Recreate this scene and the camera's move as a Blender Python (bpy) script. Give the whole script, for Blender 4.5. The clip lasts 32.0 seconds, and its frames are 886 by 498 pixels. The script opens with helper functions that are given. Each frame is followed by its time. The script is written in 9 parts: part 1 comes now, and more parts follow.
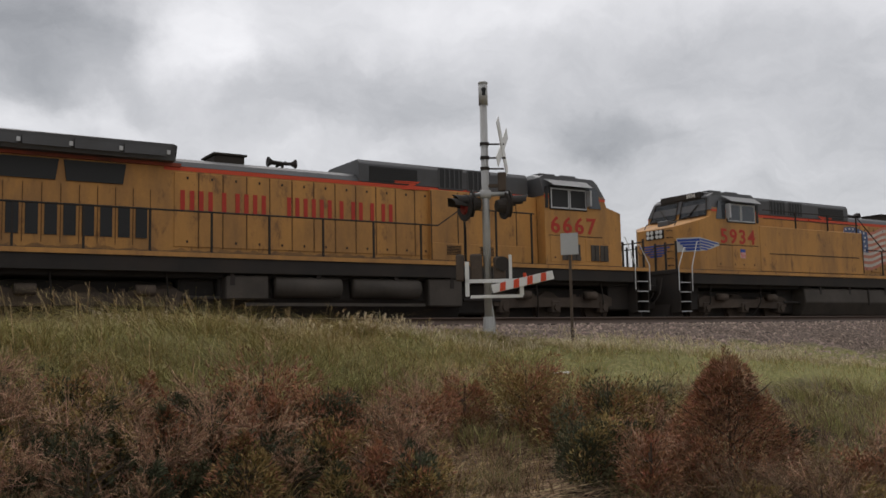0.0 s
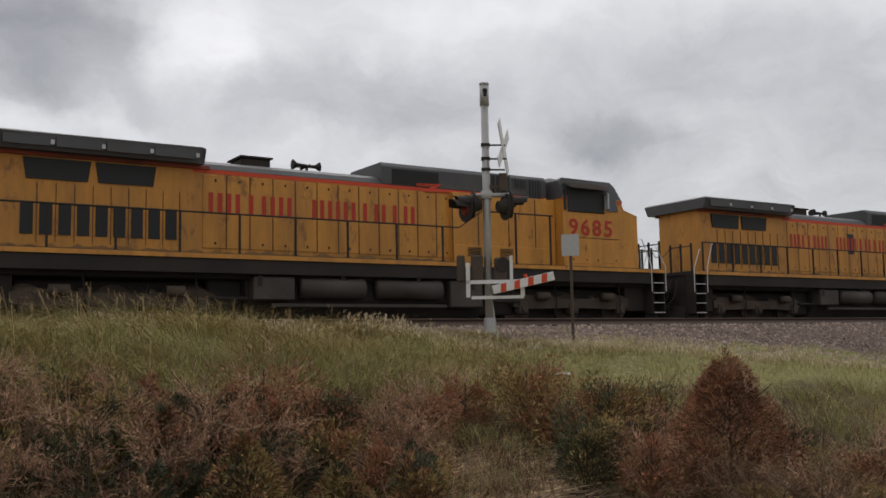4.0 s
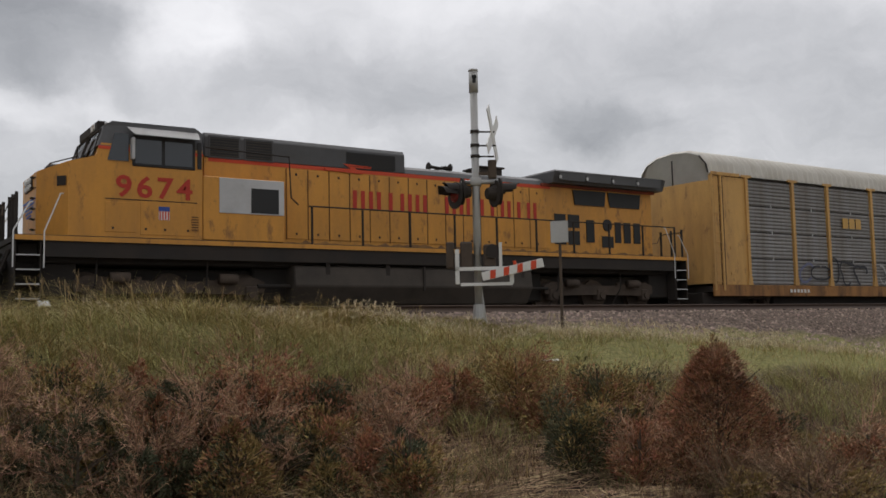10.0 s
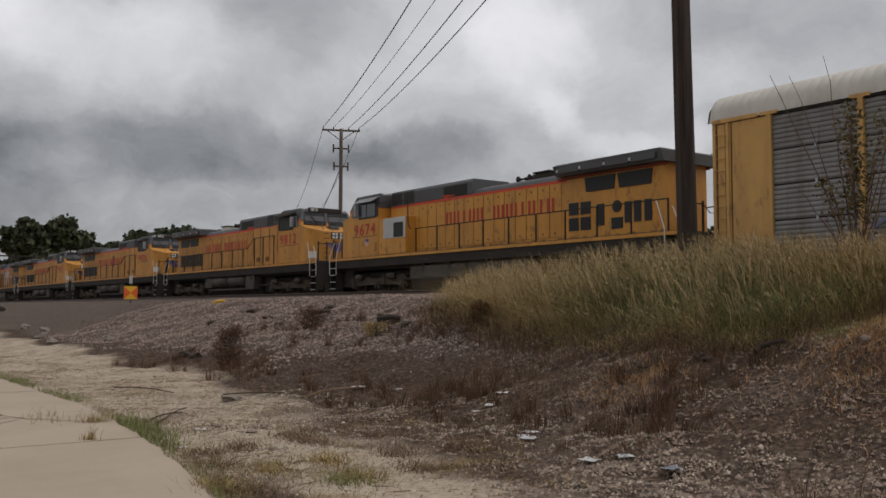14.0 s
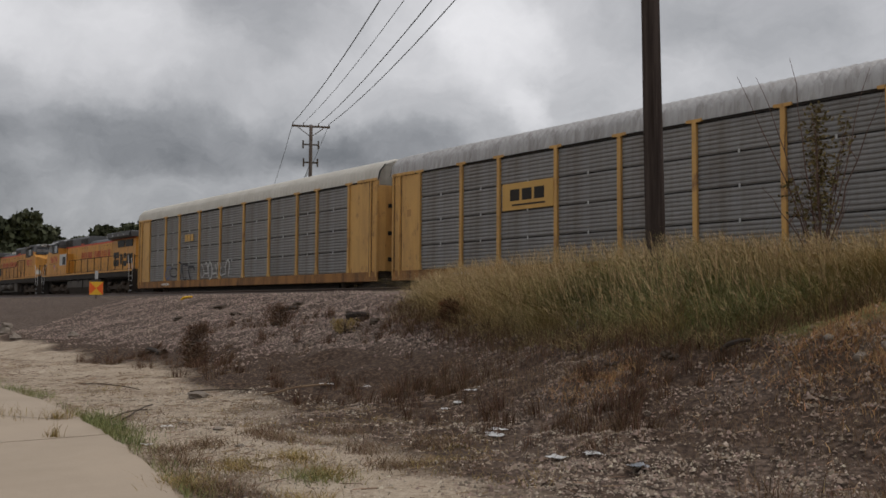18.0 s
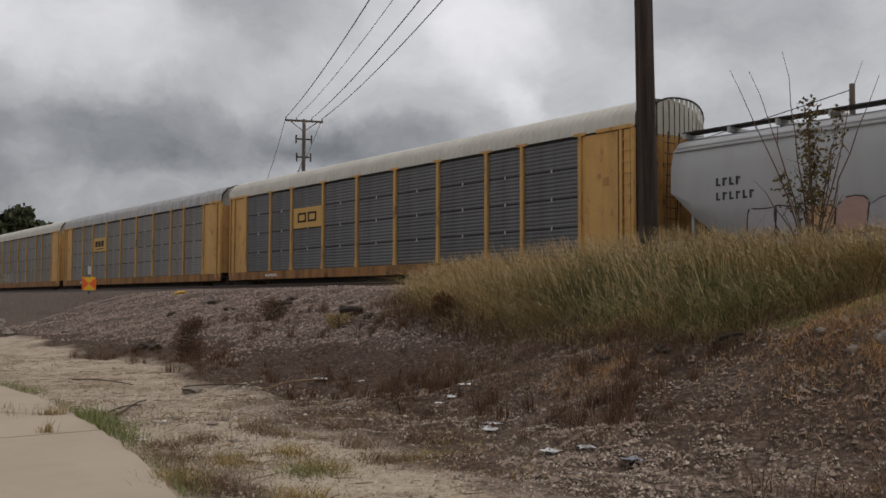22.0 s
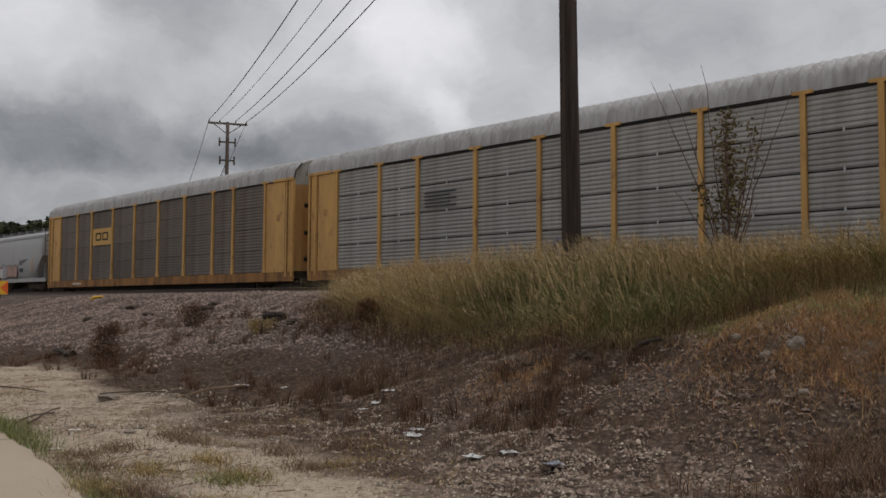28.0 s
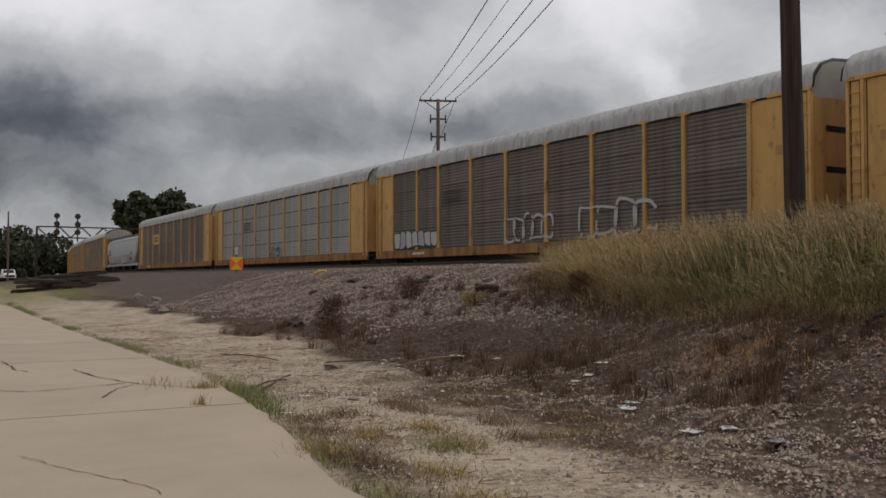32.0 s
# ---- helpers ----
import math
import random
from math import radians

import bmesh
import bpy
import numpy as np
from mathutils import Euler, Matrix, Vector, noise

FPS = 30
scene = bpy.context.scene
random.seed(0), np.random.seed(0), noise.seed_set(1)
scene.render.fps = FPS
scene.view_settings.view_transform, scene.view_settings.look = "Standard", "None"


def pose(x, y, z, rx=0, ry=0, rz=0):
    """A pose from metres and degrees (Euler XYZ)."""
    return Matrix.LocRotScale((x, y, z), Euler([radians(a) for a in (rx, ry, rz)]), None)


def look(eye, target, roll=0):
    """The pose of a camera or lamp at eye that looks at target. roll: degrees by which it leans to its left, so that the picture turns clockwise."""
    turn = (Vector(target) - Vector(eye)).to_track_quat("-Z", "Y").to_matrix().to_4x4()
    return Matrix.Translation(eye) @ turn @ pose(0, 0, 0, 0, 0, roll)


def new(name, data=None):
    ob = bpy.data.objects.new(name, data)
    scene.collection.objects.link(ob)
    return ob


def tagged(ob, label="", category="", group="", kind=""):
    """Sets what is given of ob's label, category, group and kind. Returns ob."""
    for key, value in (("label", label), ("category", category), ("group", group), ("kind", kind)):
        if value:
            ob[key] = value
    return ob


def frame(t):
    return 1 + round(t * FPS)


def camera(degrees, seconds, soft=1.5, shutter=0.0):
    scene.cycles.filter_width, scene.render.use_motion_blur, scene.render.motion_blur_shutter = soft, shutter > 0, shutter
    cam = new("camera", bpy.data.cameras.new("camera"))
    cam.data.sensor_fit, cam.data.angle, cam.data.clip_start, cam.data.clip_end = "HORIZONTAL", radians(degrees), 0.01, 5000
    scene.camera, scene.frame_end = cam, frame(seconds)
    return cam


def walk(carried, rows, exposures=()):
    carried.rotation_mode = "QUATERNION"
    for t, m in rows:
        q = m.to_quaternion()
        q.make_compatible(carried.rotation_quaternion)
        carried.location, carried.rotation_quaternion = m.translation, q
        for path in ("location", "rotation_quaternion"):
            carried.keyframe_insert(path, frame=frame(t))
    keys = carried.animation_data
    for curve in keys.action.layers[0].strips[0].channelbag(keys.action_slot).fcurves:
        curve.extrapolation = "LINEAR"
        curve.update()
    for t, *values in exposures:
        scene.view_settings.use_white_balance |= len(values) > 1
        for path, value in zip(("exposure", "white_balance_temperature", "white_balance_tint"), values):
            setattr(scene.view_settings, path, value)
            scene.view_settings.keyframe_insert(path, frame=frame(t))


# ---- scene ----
EXPOSURES = [(0.0, 0.45, 6450, 13), (10.3, 0.45, 6450, 13), (12.0, 0.25, 6450, 13), (32.0, 0.25, 6450, 13)]
# ---- camera and its path ----
FOV = 50.46
PATH = [  # seconds, x, y, z, yaw, pitch, roll
    (0, -0.000, 0.000, -0.000, -32.49, 5.62, 1.16),
    (0.5, -0.000, 0.000, -0.000, -32.78, 5.56, 1.06),
    (1, -0.000, 0.000, -0.000, -33.17, 5.60, 0.99),
    (1.5, -0.000, 0.000, -0.000, -33.08, 5.61, 0.95),
    (2, -0.000, 0.000, -0.000, -33.16, 5.73, 0.82),
    (2.5, -0.000, 0.000, -0.000, -33.26, 5.67, 0.85),
    (4.5, -0.000, 0.000, -0.000, -32.28, 5.61, 1.07),
    (5, -0.000, 0.000, -0.000, -33.18, 5.05, 0.95),
    (5.5, -0.000, 0.000, -0.000, -33.88, 5.06, 0.92),
    (6, -0.000, 0.000, -0.000, -33.68, 5.03, 0.88),
    (6.5, -0.000, 0.000, -0.000, -33.15, 4.95, 0.96),
    (7, -0.000, 0.000, -0.000, -32.97, 5.03, 1.11),
    (7.5, -0.000, 0.000, -0.000, -32.98, 5.03, 1.13),
    (8, -0.000, 0.000, -0.000, -33.19, 4.97, 1.06),
    (8.5, -0.000, 0.000, -0.000, -33.54, 4.88, 1.07),
    (9, -0.000, 0.000, -0.000, -33.49, 4.96, 1.02),
    (9.5, -0.000, 0.000, -0.000, -33.45, 5.00, 1.06),
    (10, -0.000, 0.000, -0.000, -33.09, 4.86, 1.18),
    (10.3, -0.000, 0.000, -0.000, -31.69, 4.40, 1.13),
    (10.4, -0.000, 0.000, -0.000, -30.47, 4.34, 0.95),
    (10.6, -0.027, 0.000, -0.003, -25.97, 4.40, 0.73),
    (10.7, -0.059, 0.000, -0.007, -22.76, 4.59, 1.03),
    (10.8, -0.101, 0.001, -0.011, -18.42, 4.84, 1.23),
    (10.9, -0.151, 0.001, -0.017, -12.68, 5.27, 1.11),
    (11, -0.208, 0.001, -0.023, -5.20, 5.34, 0.99),
    (11.1, -0.269, 0.002, -0.030, 3.17, 5.84, 0.70),
    (11.2, -0.334, 0.002, -0.037, 12.57, 5.57, 0.50),
    (11.3, -0.400, 0.003, -0.045, 21.46, 5.20, 0.09),
    (11.4, -0.467, 0.003, -0.052, 29.42, 4.75, 0.16),
    (11.5, -0.531, 0.003, -0.059, 35.39, 4.84, 0.18),
    (11.8, -0.699, 0.004, -0.078, 44.71, 4.49, 0.34),
    (12, -0.773, 0.005, -0.086, 47.02, 4.49, 0.25),
    (12.2, -0.800, 0.005, -0.089, 49.00, 4.10, 0.21),
    (12.5, -0.800, 0.005, -0.089, 50.50, 4.02, -0.54),
    (13, -0.800, 0.005, -0.089, 50.44, 4.01, -0.75),
    (13.5, -0.800, 0.005, -0.089, 53.02, 3.64, -0.11),
    (14, -0.800, 0.005, -0.089, 53.75, 3.64, -0.07),
    (14.5, -0.800, 0.005, -0.089, 53.68, 3.55, 0.03),
    (15, -0.800, 0.005, -0.089, 53.77, 3.56, -0.29),
    (15.5, -0.800, 0.005, -0.089, 51.78, 3.78, -0.56),
    (17.5, -0.800, 0.005, -0.089, 51.76, 3.31, -0.44),
    (18, -0.800, 0.005, -0.089, 51.87, 3.49, -0.36),
    (18.5, -0.800, 0.005, -0.089, 51.93, 3.68, -0.32),
    (19, -0.800, 0.005, -0.089, 51.82, 3.86, -0.45),
    (19.5, -0.800, 0.005, -0.089, 51.97, 3.86, -0.21),
    (20, -0.800, 0.005, -0.089, 52.73, 3.96, -0.38),
    (20.5, -0.800, 0.005, -0.089, 52.81, 4.00, -0.28),
    (21, -0.800, 0.005, -0.089, 52.87, 3.77, -0.20),
    (21.5, -0.800, 0.005, -0.089, 52.48, 3.47, -0.11),
    (22, -0.800, 0.005, -0.089, 51.49, 3.15, -0.19),
    (22.5, -0.800, 0.005, -0.089, 49.14, 3.22, -0.33),
    (23, -0.800, 0.005, -0.089, 48.52, 3.38, -0.43),
    (23.5, -0.800, 0.005, -0.089, 48.32, 3.50, -0.47),
    (24, -0.800, 0.005, -0.089, 46.41, 3.56, -0.52),
    (24.5, -0.800, 0.005, -0.089, 43.93, 3.89, -1.03),
    (25, -0.800, 0.005, -0.089, 42.50, 3.95, -1.13),
    (25.5, -0.800, 0.005, -0.089, 44.65, 3.52, -0.70),
    (26, -0.800, 0.005, -0.089, 47.13, 3.39, -0.19),
    (26.5, -0.800, 0.005, -0.089, 47.51, 3.23, -0.22),
    (28.5, -0.800, 0.005, -0.089, 46.60, 3.65, -0.33),
    (29, -0.800, 0.005, -0.089, 46.37, 3.63, -0.19),
    (29.5, -0.800, 0.005, -0.089, 46.38, 3.63, -0.18),
    (30, -0.800, 0.005, -0.089, 46.46, 3.67, -0.24),
    (30.5, -0.800, 0.005, -0.089, 46.73, 3.45, -0.22),
    (31, -0.800, 0.005, -0.089, 51.26, 2.35, 0.30),
    (31.5, -0.800, 0.005, -0.089, 57.04, 1.85, 0.29),
    (32, -0.800, 0.005, -0.089, 59.71, 1.80, 0.02),
]
cam = camera(FOV, 32.0, soft=1.6)
walk(cam, [(t, pose(x, y, z, 90 + p, r, a)) for t, x, y, z, a, p, r in PATH], exposures=EXPOSURES)

# ---- world and sun: a thick, broken overcast ----
SUN_ELEV, SUN_AZ = 55.0, 30.0
SKY_LOW, SKY_HIGH, SKY_GLOW = 0.33, 0.22, 0.14
world = bpy.data.worlds.new("overcast")
scene.world = world
world.use_nodes = True


def tree_of(owner):
    nt = owner.node_tree
    nt.nodes.clear()
    return nt


def node(nt, kind, **props):
    n = nt.nodes.new(kind)
    for k, v in props.items():
        if k == "op":
            n.operation = v
        elif k == "blend":
            n.blend_type = v
        elif k == "dtype":
            n.data_type = v
        else:
            n.inputs[k].default_value = v
    return n


def math_node(nt, op, a, b=None, c=None):
    n = nt.nodes.new("ShaderNodeMath")
    n.operation = op
    for i, v in enumerate((a, b, c)):
        if v is None:
            continue
        if isinstance(v, (int, float)):
            n.inputs[i].default_value = v
        else:
            nt.links.new(v, n.inputs[i])
    return n.outputs[0]


def ramp_node(nt, fac, stops):
    n = nt.nodes.new("ShaderNodeValToRGB")
    el = n.color_ramp.elements
    while len(el) > 1:
        el.remove(el[-1])
    el[0].position, el[0].color = stops[0][0], (*stops[0][1], 1)
    for p, c in stops[1:]:
        e = el.new(p)
        e.color = (*c, 1)
    nt.links.new(fac, n.inputs[0])
    return n.outputs[0]


# soft cloud masses: bearing and height of the middle in degrees, half widths, how much lighter or darker
CLOUDS = (
    (8.2, 17.6, 6.2, 3.7, -0.24), (18.2, 17.8, 3.8, 3.4, 0.20), (10.0, 12.6, 6.0, 1.2, 0.12), (42.3, 12.4, 3.4, 1.9, -0.13), (52.0, 16.0, 9.0, 2.5, -0.10),
    (28.0, 15.0, 9.0, 2.4, -0.10), (36.0, 20.0, 8.0, 2.0, 0.10), (50.0, 10.0, 8.0, 1.4, 0.03), (30.0, 9.5, 12.0, 2.0, -0.03),
    (-67.5, 9.4, 8.5, 2.0, -0.19), (-56.0, 9.4, 4.5, 1.6, -0.17), (-84.0, 9.6, 8.0, 1.8, -0.22), (-49.0, 15.8, 3.6, 3.4, 0.17), (-46.7, 12.0, 1.4, 1.8, 0.15),
    (-73.5, 6.0, 4.0, 1.0, 0.03), (-42.0, 9.8, 4.5, 1.2, 0.16), (-74.0, 15.5, 9.0, 2.6, 0.20), (-62.0, 17.0, 4.5, 2.6, -0.10), (-57.0, 13.5, 6.0, 1.4, 0.05), (-31.0, 16.0, 8.0, 3.0, -0.10), (-36.5, 13.5, 4.0, 2.0, 0.06), (-84.0, 16.5, 7.0, 2.8, 0.20), (-83.0, 6.2, 8.5, 3.0, -0.22), (-85.0, 4.0, 6.0, 1.2, 0.05), (-54.0, 18.0, 14.0, 4.0, 0.05), (-42.0, 14.0, 6.0, 4.0, 0.05),
)


def build_world():
    nt = tree_of(world)
    co = nt.nodes.new("ShaderNodeTexCoord")
    soft = node(nt, "ShaderNodeTexNoise", Scale=9.0, Detail=8.0, Roughness=0.58)
    nt.links.new(co.outputs["Generated"], soft.inputs["Vector"])
    off = nt.nodes.new("ShaderNodeVectorMath")
    off.operation = "MULTIPLY_ADD"
    nt.links.new(soft.outputs["Color"], off.inputs[0])
    off.inputs[1].default_value = (0.13, 0.13, 0.10)
    nt.links.new(co.outputs["Generated"], off.inputs[2])
    bend = nt.nodes.new("ShaderNodeVectorMath")
    bend.operation = "SUBTRACT"
    nt.links.new(off.outputs[0], bend.inputs[0])
    bend.inputs[1].default_value = (0.065, 0.065, 0.05)
    sep = nt.nodes.new("ShaderNodeSeparateXYZ")
    nt.links.new(bend.outputs[0], sep.inputs[0])
    z = math_node(nt, "MAXIMUM", sep.outputs[2], 0.0)
    bearing = math_node(nt, "MULTIPLY", math_node(nt, "ARCTAN2", sep.outputs[0], sep.outputs[1]), 57.296)
    height = math_node(nt, "MULTIPLY", math_node(nt, "ARCSINE", math_node(nt, "MINIMUM", z, 1.0)), 57.296)
    # broad drifts over the whole sky
    k = math_node(nt, "DIVIDE", 1.0, math_node(nt, "ADD", z, 0.30))
    comb = nt.nodes.new("ShaderNodeCombineXYZ")
    nt.links.new(math_node(nt, "MULTIPLY", sep.outputs[0], k), comb.inputs[0])
    nt.links.new(math_node(nt, "MULTIPLY", sep.outputs[1], k), comb.inputs[1])
    drift = node(nt, "ShaderNodeTexNoise", Scale=1.7, Detail=6.0, Roughness=0.55)
    nt.links.new(comb.outputs[0], drift.inputs["Vector"])
    level = math_node(nt, "ADD", SKY_LOW, math_node(nt, "MULTIPLY", z, SKY_HIGH))
    dot = nt.nodes.new("ShaderNodeVectorMath")
    dot.operation = "DOT_PRODUCT"
    nt.links.new(co.outputs["Generated"], dot.inputs[0])
    dot.inputs[1].default_value = (math.sin(radians(SUN_AZ)) * math.cos(radians(SUN_ELEV)), math.cos(radians(SUN_AZ)) * math.cos(radians(SUN_ELEV)), math.sin(radians(SUN_ELEV)))
    level = math_node(nt, "ADD", level, math_node(nt, "MULTIPLY", math_node(nt, "POWER", math_node(nt, "MAXIMUM", dot.outputs["Value"], 0.0), 2.0), SKY_GLOW))
    level = math_node(nt, "ADD", level, math_node(nt, "MULTIPLY", math_node(nt, "SUBTRACT", drift.outputs[0], 0.5), 0.42))
    wisp = node(nt, "ShaderNodeTexNoise", Scale=7.0, Detail=9.0, Roughness=0.6)
    nt.links.new(comb.outputs[0], wisp.inputs["Vector"])
    level = math_node(nt, "ADD", level, math_node(nt, "MULTIPLY", math_node(nt, "SUBTRACT", wisp.outputs[0], 0.5), 0.17))
    for a, e, wa, we, amount in CLOUDS:
        u = math_node(nt, "MULTIPLY", math_node(nt, "SUBTRACT", bearing, a), 1.0 / wa)
        v = math_node(nt, "MULTIPLY", math_node(nt, "SUBTRACT", height, e), 1.0 / we)
        q = math_node(nt, "ADD", math_node(nt, "MULTIPLY", u, u), math_node(nt, "MULTIPLY", v, v))
        level = math_node(nt, "ADD", level, math_node(nt, "MULTIPLY", math_node(nt, "EXPONENT", math_node(nt, "MULTIPLY", math_node(nt, "POWER", q, 1.7), -1.0)), amount))
    col = ramp_node(nt, level, [(0.0, (0.05, 0.054, 0.058)), (0.10, (0.095, 0.101, 0.106)), (0.30, (0.292, 0.30, 0.305)), (0.60, (0.595, 0.60, 0.60)), (1.0, (1.0, 1.0, 0.99))])
    sky = nt.nodes.new("ShaderNodeTexSky")
    sky.sky_type = "NISHITA"
    sky.sun_disc = False
    sky.sun_elevation, sky.sun_rotation = radians(SUN_ELEV), radians(SUN_AZ)
    mix = nt.nodes.new("ShaderNodeMix")
    mix.data_type = "RGBA"
    mix.inputs[0].default_value = 0.05
    nt.links.new(col, mix.inputs[6])
    sk = nt.nodes.new("ShaderNodeMix")
    sk.data_type, sk.blend_type = "RGBA", "MULTIPLY"
    sk.inputs[0].default_value = 1.0
    sk.inputs[7].default_value = (0.1, 0.1, 0.1, 1)
    nt.links.new(sky.outputs[0], sk.inputs[6])
    nt.links.new(sk.outputs[2], mix.inputs[7])
    bg = nt.nodes.new("ShaderNodeBackground")
    bg.inputs[1].default_value = 1.0
    out = nt.nodes.new("ShaderNodeOutputWorld")
    nt.links.new(mix.outputs[2], bg.inputs[0])
    nt.links.new(bg.outputs[0], out.inputs[0])


build_world()
sun_data = bpy.data.lights.new("sun", "SUN")
sun_data.energy, sun_data.angle, sun_data.color = 0.7, radians(40), (1.0, 0.96, 0.9)
sun = new("sun", sun_data)
SUN_DIR = Vector((math.sin(radians(SUN_AZ)) * math.cos(radians(SUN_ELEV)), math.cos(radians(SUN_AZ)) * math.cos(radians(SUN_ELEV)), math.sin(radians(SUN_ELEV))))
sun.matrix_world = look(SUN_DIR * 40, (0, 0, 0))

# ---- materials ----


def material(name, color, rough=0.7, metal=0.0, var=0.25, scale=3.0, grain=40.0, bump=0.15, dirt=None, dirt_amount=0.5, streak=0.0, rand=0.0, island=0.0, patch=0.8, spots=None, spec=0.4, stretch=(1, 1, 1)):
    """A painted, earthen or woven surface: a base colour with broad stains, fine grain, relief and, where wanted, upright streaks of dirt."""
    m = bpy.data.materials.new(name)
    m.use_nodes = True
    nt = tree_of(m)
    out = nt.nodes.new("ShaderNodeOutputMaterial")
    bs = nt.nodes.new("ShaderNodeBsdfPrincipled")
    nt.links.new(bs.outputs[0], out.inputs[0])
    bs.inputs["Metallic"].default_value = metal
    bs.inputs["Specular IOR Level"].default_value = spec
    co = nt.nodes.new("ShaderNodeTexCoord")
    mp = nt.nodes.new("ShaderNodeMapping")
    mp.inputs["Scale"].default_value = stretch
    nt.links.new(co.outputs["Object"], mp.inputs[0])
    big = node(nt, "ShaderNodeTexNoise", Scale=scale, Detail=4.0, Roughness=0.6)
    fine = node(nt, "ShaderNodeTexNoise", Scale=grain, Detail=3.0, Roughness=0.6)
    for n in (big, fine):
        nt.links.new(mp.outputs[0], n.inputs["Vector"])
    v = math_node(nt, "ADD", math_node(nt, "MULTIPLY", math_node(nt, "SUBTRACT", big.outputs[0], 0.5), 1.6 * var), math_node(nt, "MULTIPLY", math_node(nt, "SUBTRACT", fine.outputs[0], 0.5), 1.0 * var))
    v = math_node(nt, "ADD", v, 1.0)
    if rand:
        inf = nt.nodes.new("ShaderNodeObjectInfo")
        v = math_node(nt, "ADD", v, math_node(nt, "MULTIPLY", math_node(nt, "SUBTRACT", inf.outputs["Random"], 0.5), 2 * rand))
    base = nt.nodes.new("ShaderNodeMix")
    base.data_type, base.blend_type = "RGBA", "MULTIPLY"
    base.inputs[0].default_value = 1.0
    base.inputs[6].default_value = (*color, 1)
    cc = nt.nodes.new("ShaderNodeCombineColor")
    for i in range(3):
        nt.links.new(v, cc.inputs[i])
    nt.links.new(cc.outputs[0], base.inputs[7])
    col = base.outputs[2]
    if dirt:
        wide = node(nt, "ShaderNodeTexNoise", Scale=1.0, Detail=5.0, Roughness=0.65)
        mp2 = nt.nodes.new("ShaderNodeMapping")
        mp2.inputs["Scale"].default_value = (streak, streak, 0.3) if streak else (patch, patch, patch)
        nt.links.new(co.outputs["Object"], mp2.inputs[0])
        nt.links.new(mp2.outputs[0], wide.inputs["Vector"])
        f = math_node(nt, "MULTIPLY", math_node(nt, "SUBTRACT", wide.outputs[0], 0.42), 4.0 * dirt_amount)
        f = math_node(nt, "MINIMUM", math_node(nt, "MAXIMUM", f, 0.0), dirt_amount)
        dm = nt.nodes.new("ShaderNodeMix")
        dm.data_type = "RGBA"
        dm.inputs[7].default_value = (*dirt, 1)
        nt.links.new(f, dm.inputs[0])
        nt.links.new(col, dm.inputs[6])
        col = dm.outputs[2]
    if spots:
        sn = node(nt, "ShaderNodeTexNoise", Scale=2.6, Detail=9.0, Roughness=0.72)
        mp3 = nt.nodes.new("ShaderNodeMapping")
        mp3.inputs["Scale"].default_value = (1.0, 1.0, 0.45)
        nt.links.new(co.outputs["Object"], mp3.inputs[0])
        nt.links.new(mp3.outputs[0], sn.inputs["Vector"])
        f = math_node(nt, "MULTIPLY", math_node(nt, "SUBTRACT", sn.outputs[0], 0.56), 7.0)
        f = math_node(nt, "MINIMUM", math_node(nt, "MAXIMUM", f, 0.0), 0.75)
        sm = nt.nodes.new("ShaderNodeMix")
        sm.data_type = "RGBA"
        sm.inputs[7].default_value = (*spots, 1)
        nt.links.new(f, sm.inputs[0])
        nt.links.new(col, sm.inputs[6])
        col = sm.outputs[2]
    if island:
        geo = nt.nodes.new("ShaderNodeNewGeometry")
        hs = nt.nodes.new("ShaderNodeHueSaturation")
        r = geo.outputs["Random Per Island"]
        nt.links.new(math_node(nt, "ADD", 0.5, math_node(nt, "MULTIPLY", math_node(nt, "SUBTRACT", r, 0.5), 0.08 * island)), hs.inputs["Hue"])
        nt.links.new(math_node(nt, "ADD", 1.0 - island, math_node(nt, "MULTIPLY", math_node(nt, "FRACT", math_node(nt, "MULTIPLY", r, 17.31)), 2 * island)), hs.inputs["Value"])
        nt.links.new(col, hs.inputs["Color"])
        col = hs.outputs[0]
    nt.links.new(col, bs.inputs["Base Color"])
    nt.links.new(math_node(nt, "ADD", rough - 0.1, math_node(nt, "MULTIPLY", big.outputs[0], 0.2)), bs.inputs["Roughness"])
    if bump:
        bp = nt.nodes.new("ShaderNodeBump")
        bp.inputs["Strength"].default_value = bump
        bp.inputs["Distance"].default_value = 0.02
        nt.links.new(fine.outputs[0], bp.inputs["Height"])
        nt.links.new(bp.outputs[0], bs.inputs["Normal"])
    return m


YELLOW = material("armour_yellow_paint", (0.62, 0.285, 0.045), 0.5, var=0.18, scale=0.5, grain=12, bump=0.02, dirt=(0.27, 0.135, 0.045), dirt_amount=0.40, streak=1.3, spots=(0.20, 0.09, 0.035))
YELLOW_WORN = material("worn_armour_yellow", (0.60, 0.27, 0.045), 0.55, var=0.22, scale=0.5, grain=12, bump=0.03, dirt=(0.20, 0.095, 0.035), dirt_amount=0.50, streak=1.5, spots=(0.15, 0.065, 0.03))
YELLOW_DIRTY = material("dust_caked_yellow", (0.50, 0.245, 0.065), 0.65, var=0.25, scale=0.5, grain=12, bump=0.03, dirt=(0.17, 0.095, 0.05), dirt_amount=0.58, streak=1.2, spots=(0.13, 0.065, 0.035))
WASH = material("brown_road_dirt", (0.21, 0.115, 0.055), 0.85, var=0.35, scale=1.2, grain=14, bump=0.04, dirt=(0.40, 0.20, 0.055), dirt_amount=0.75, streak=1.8)
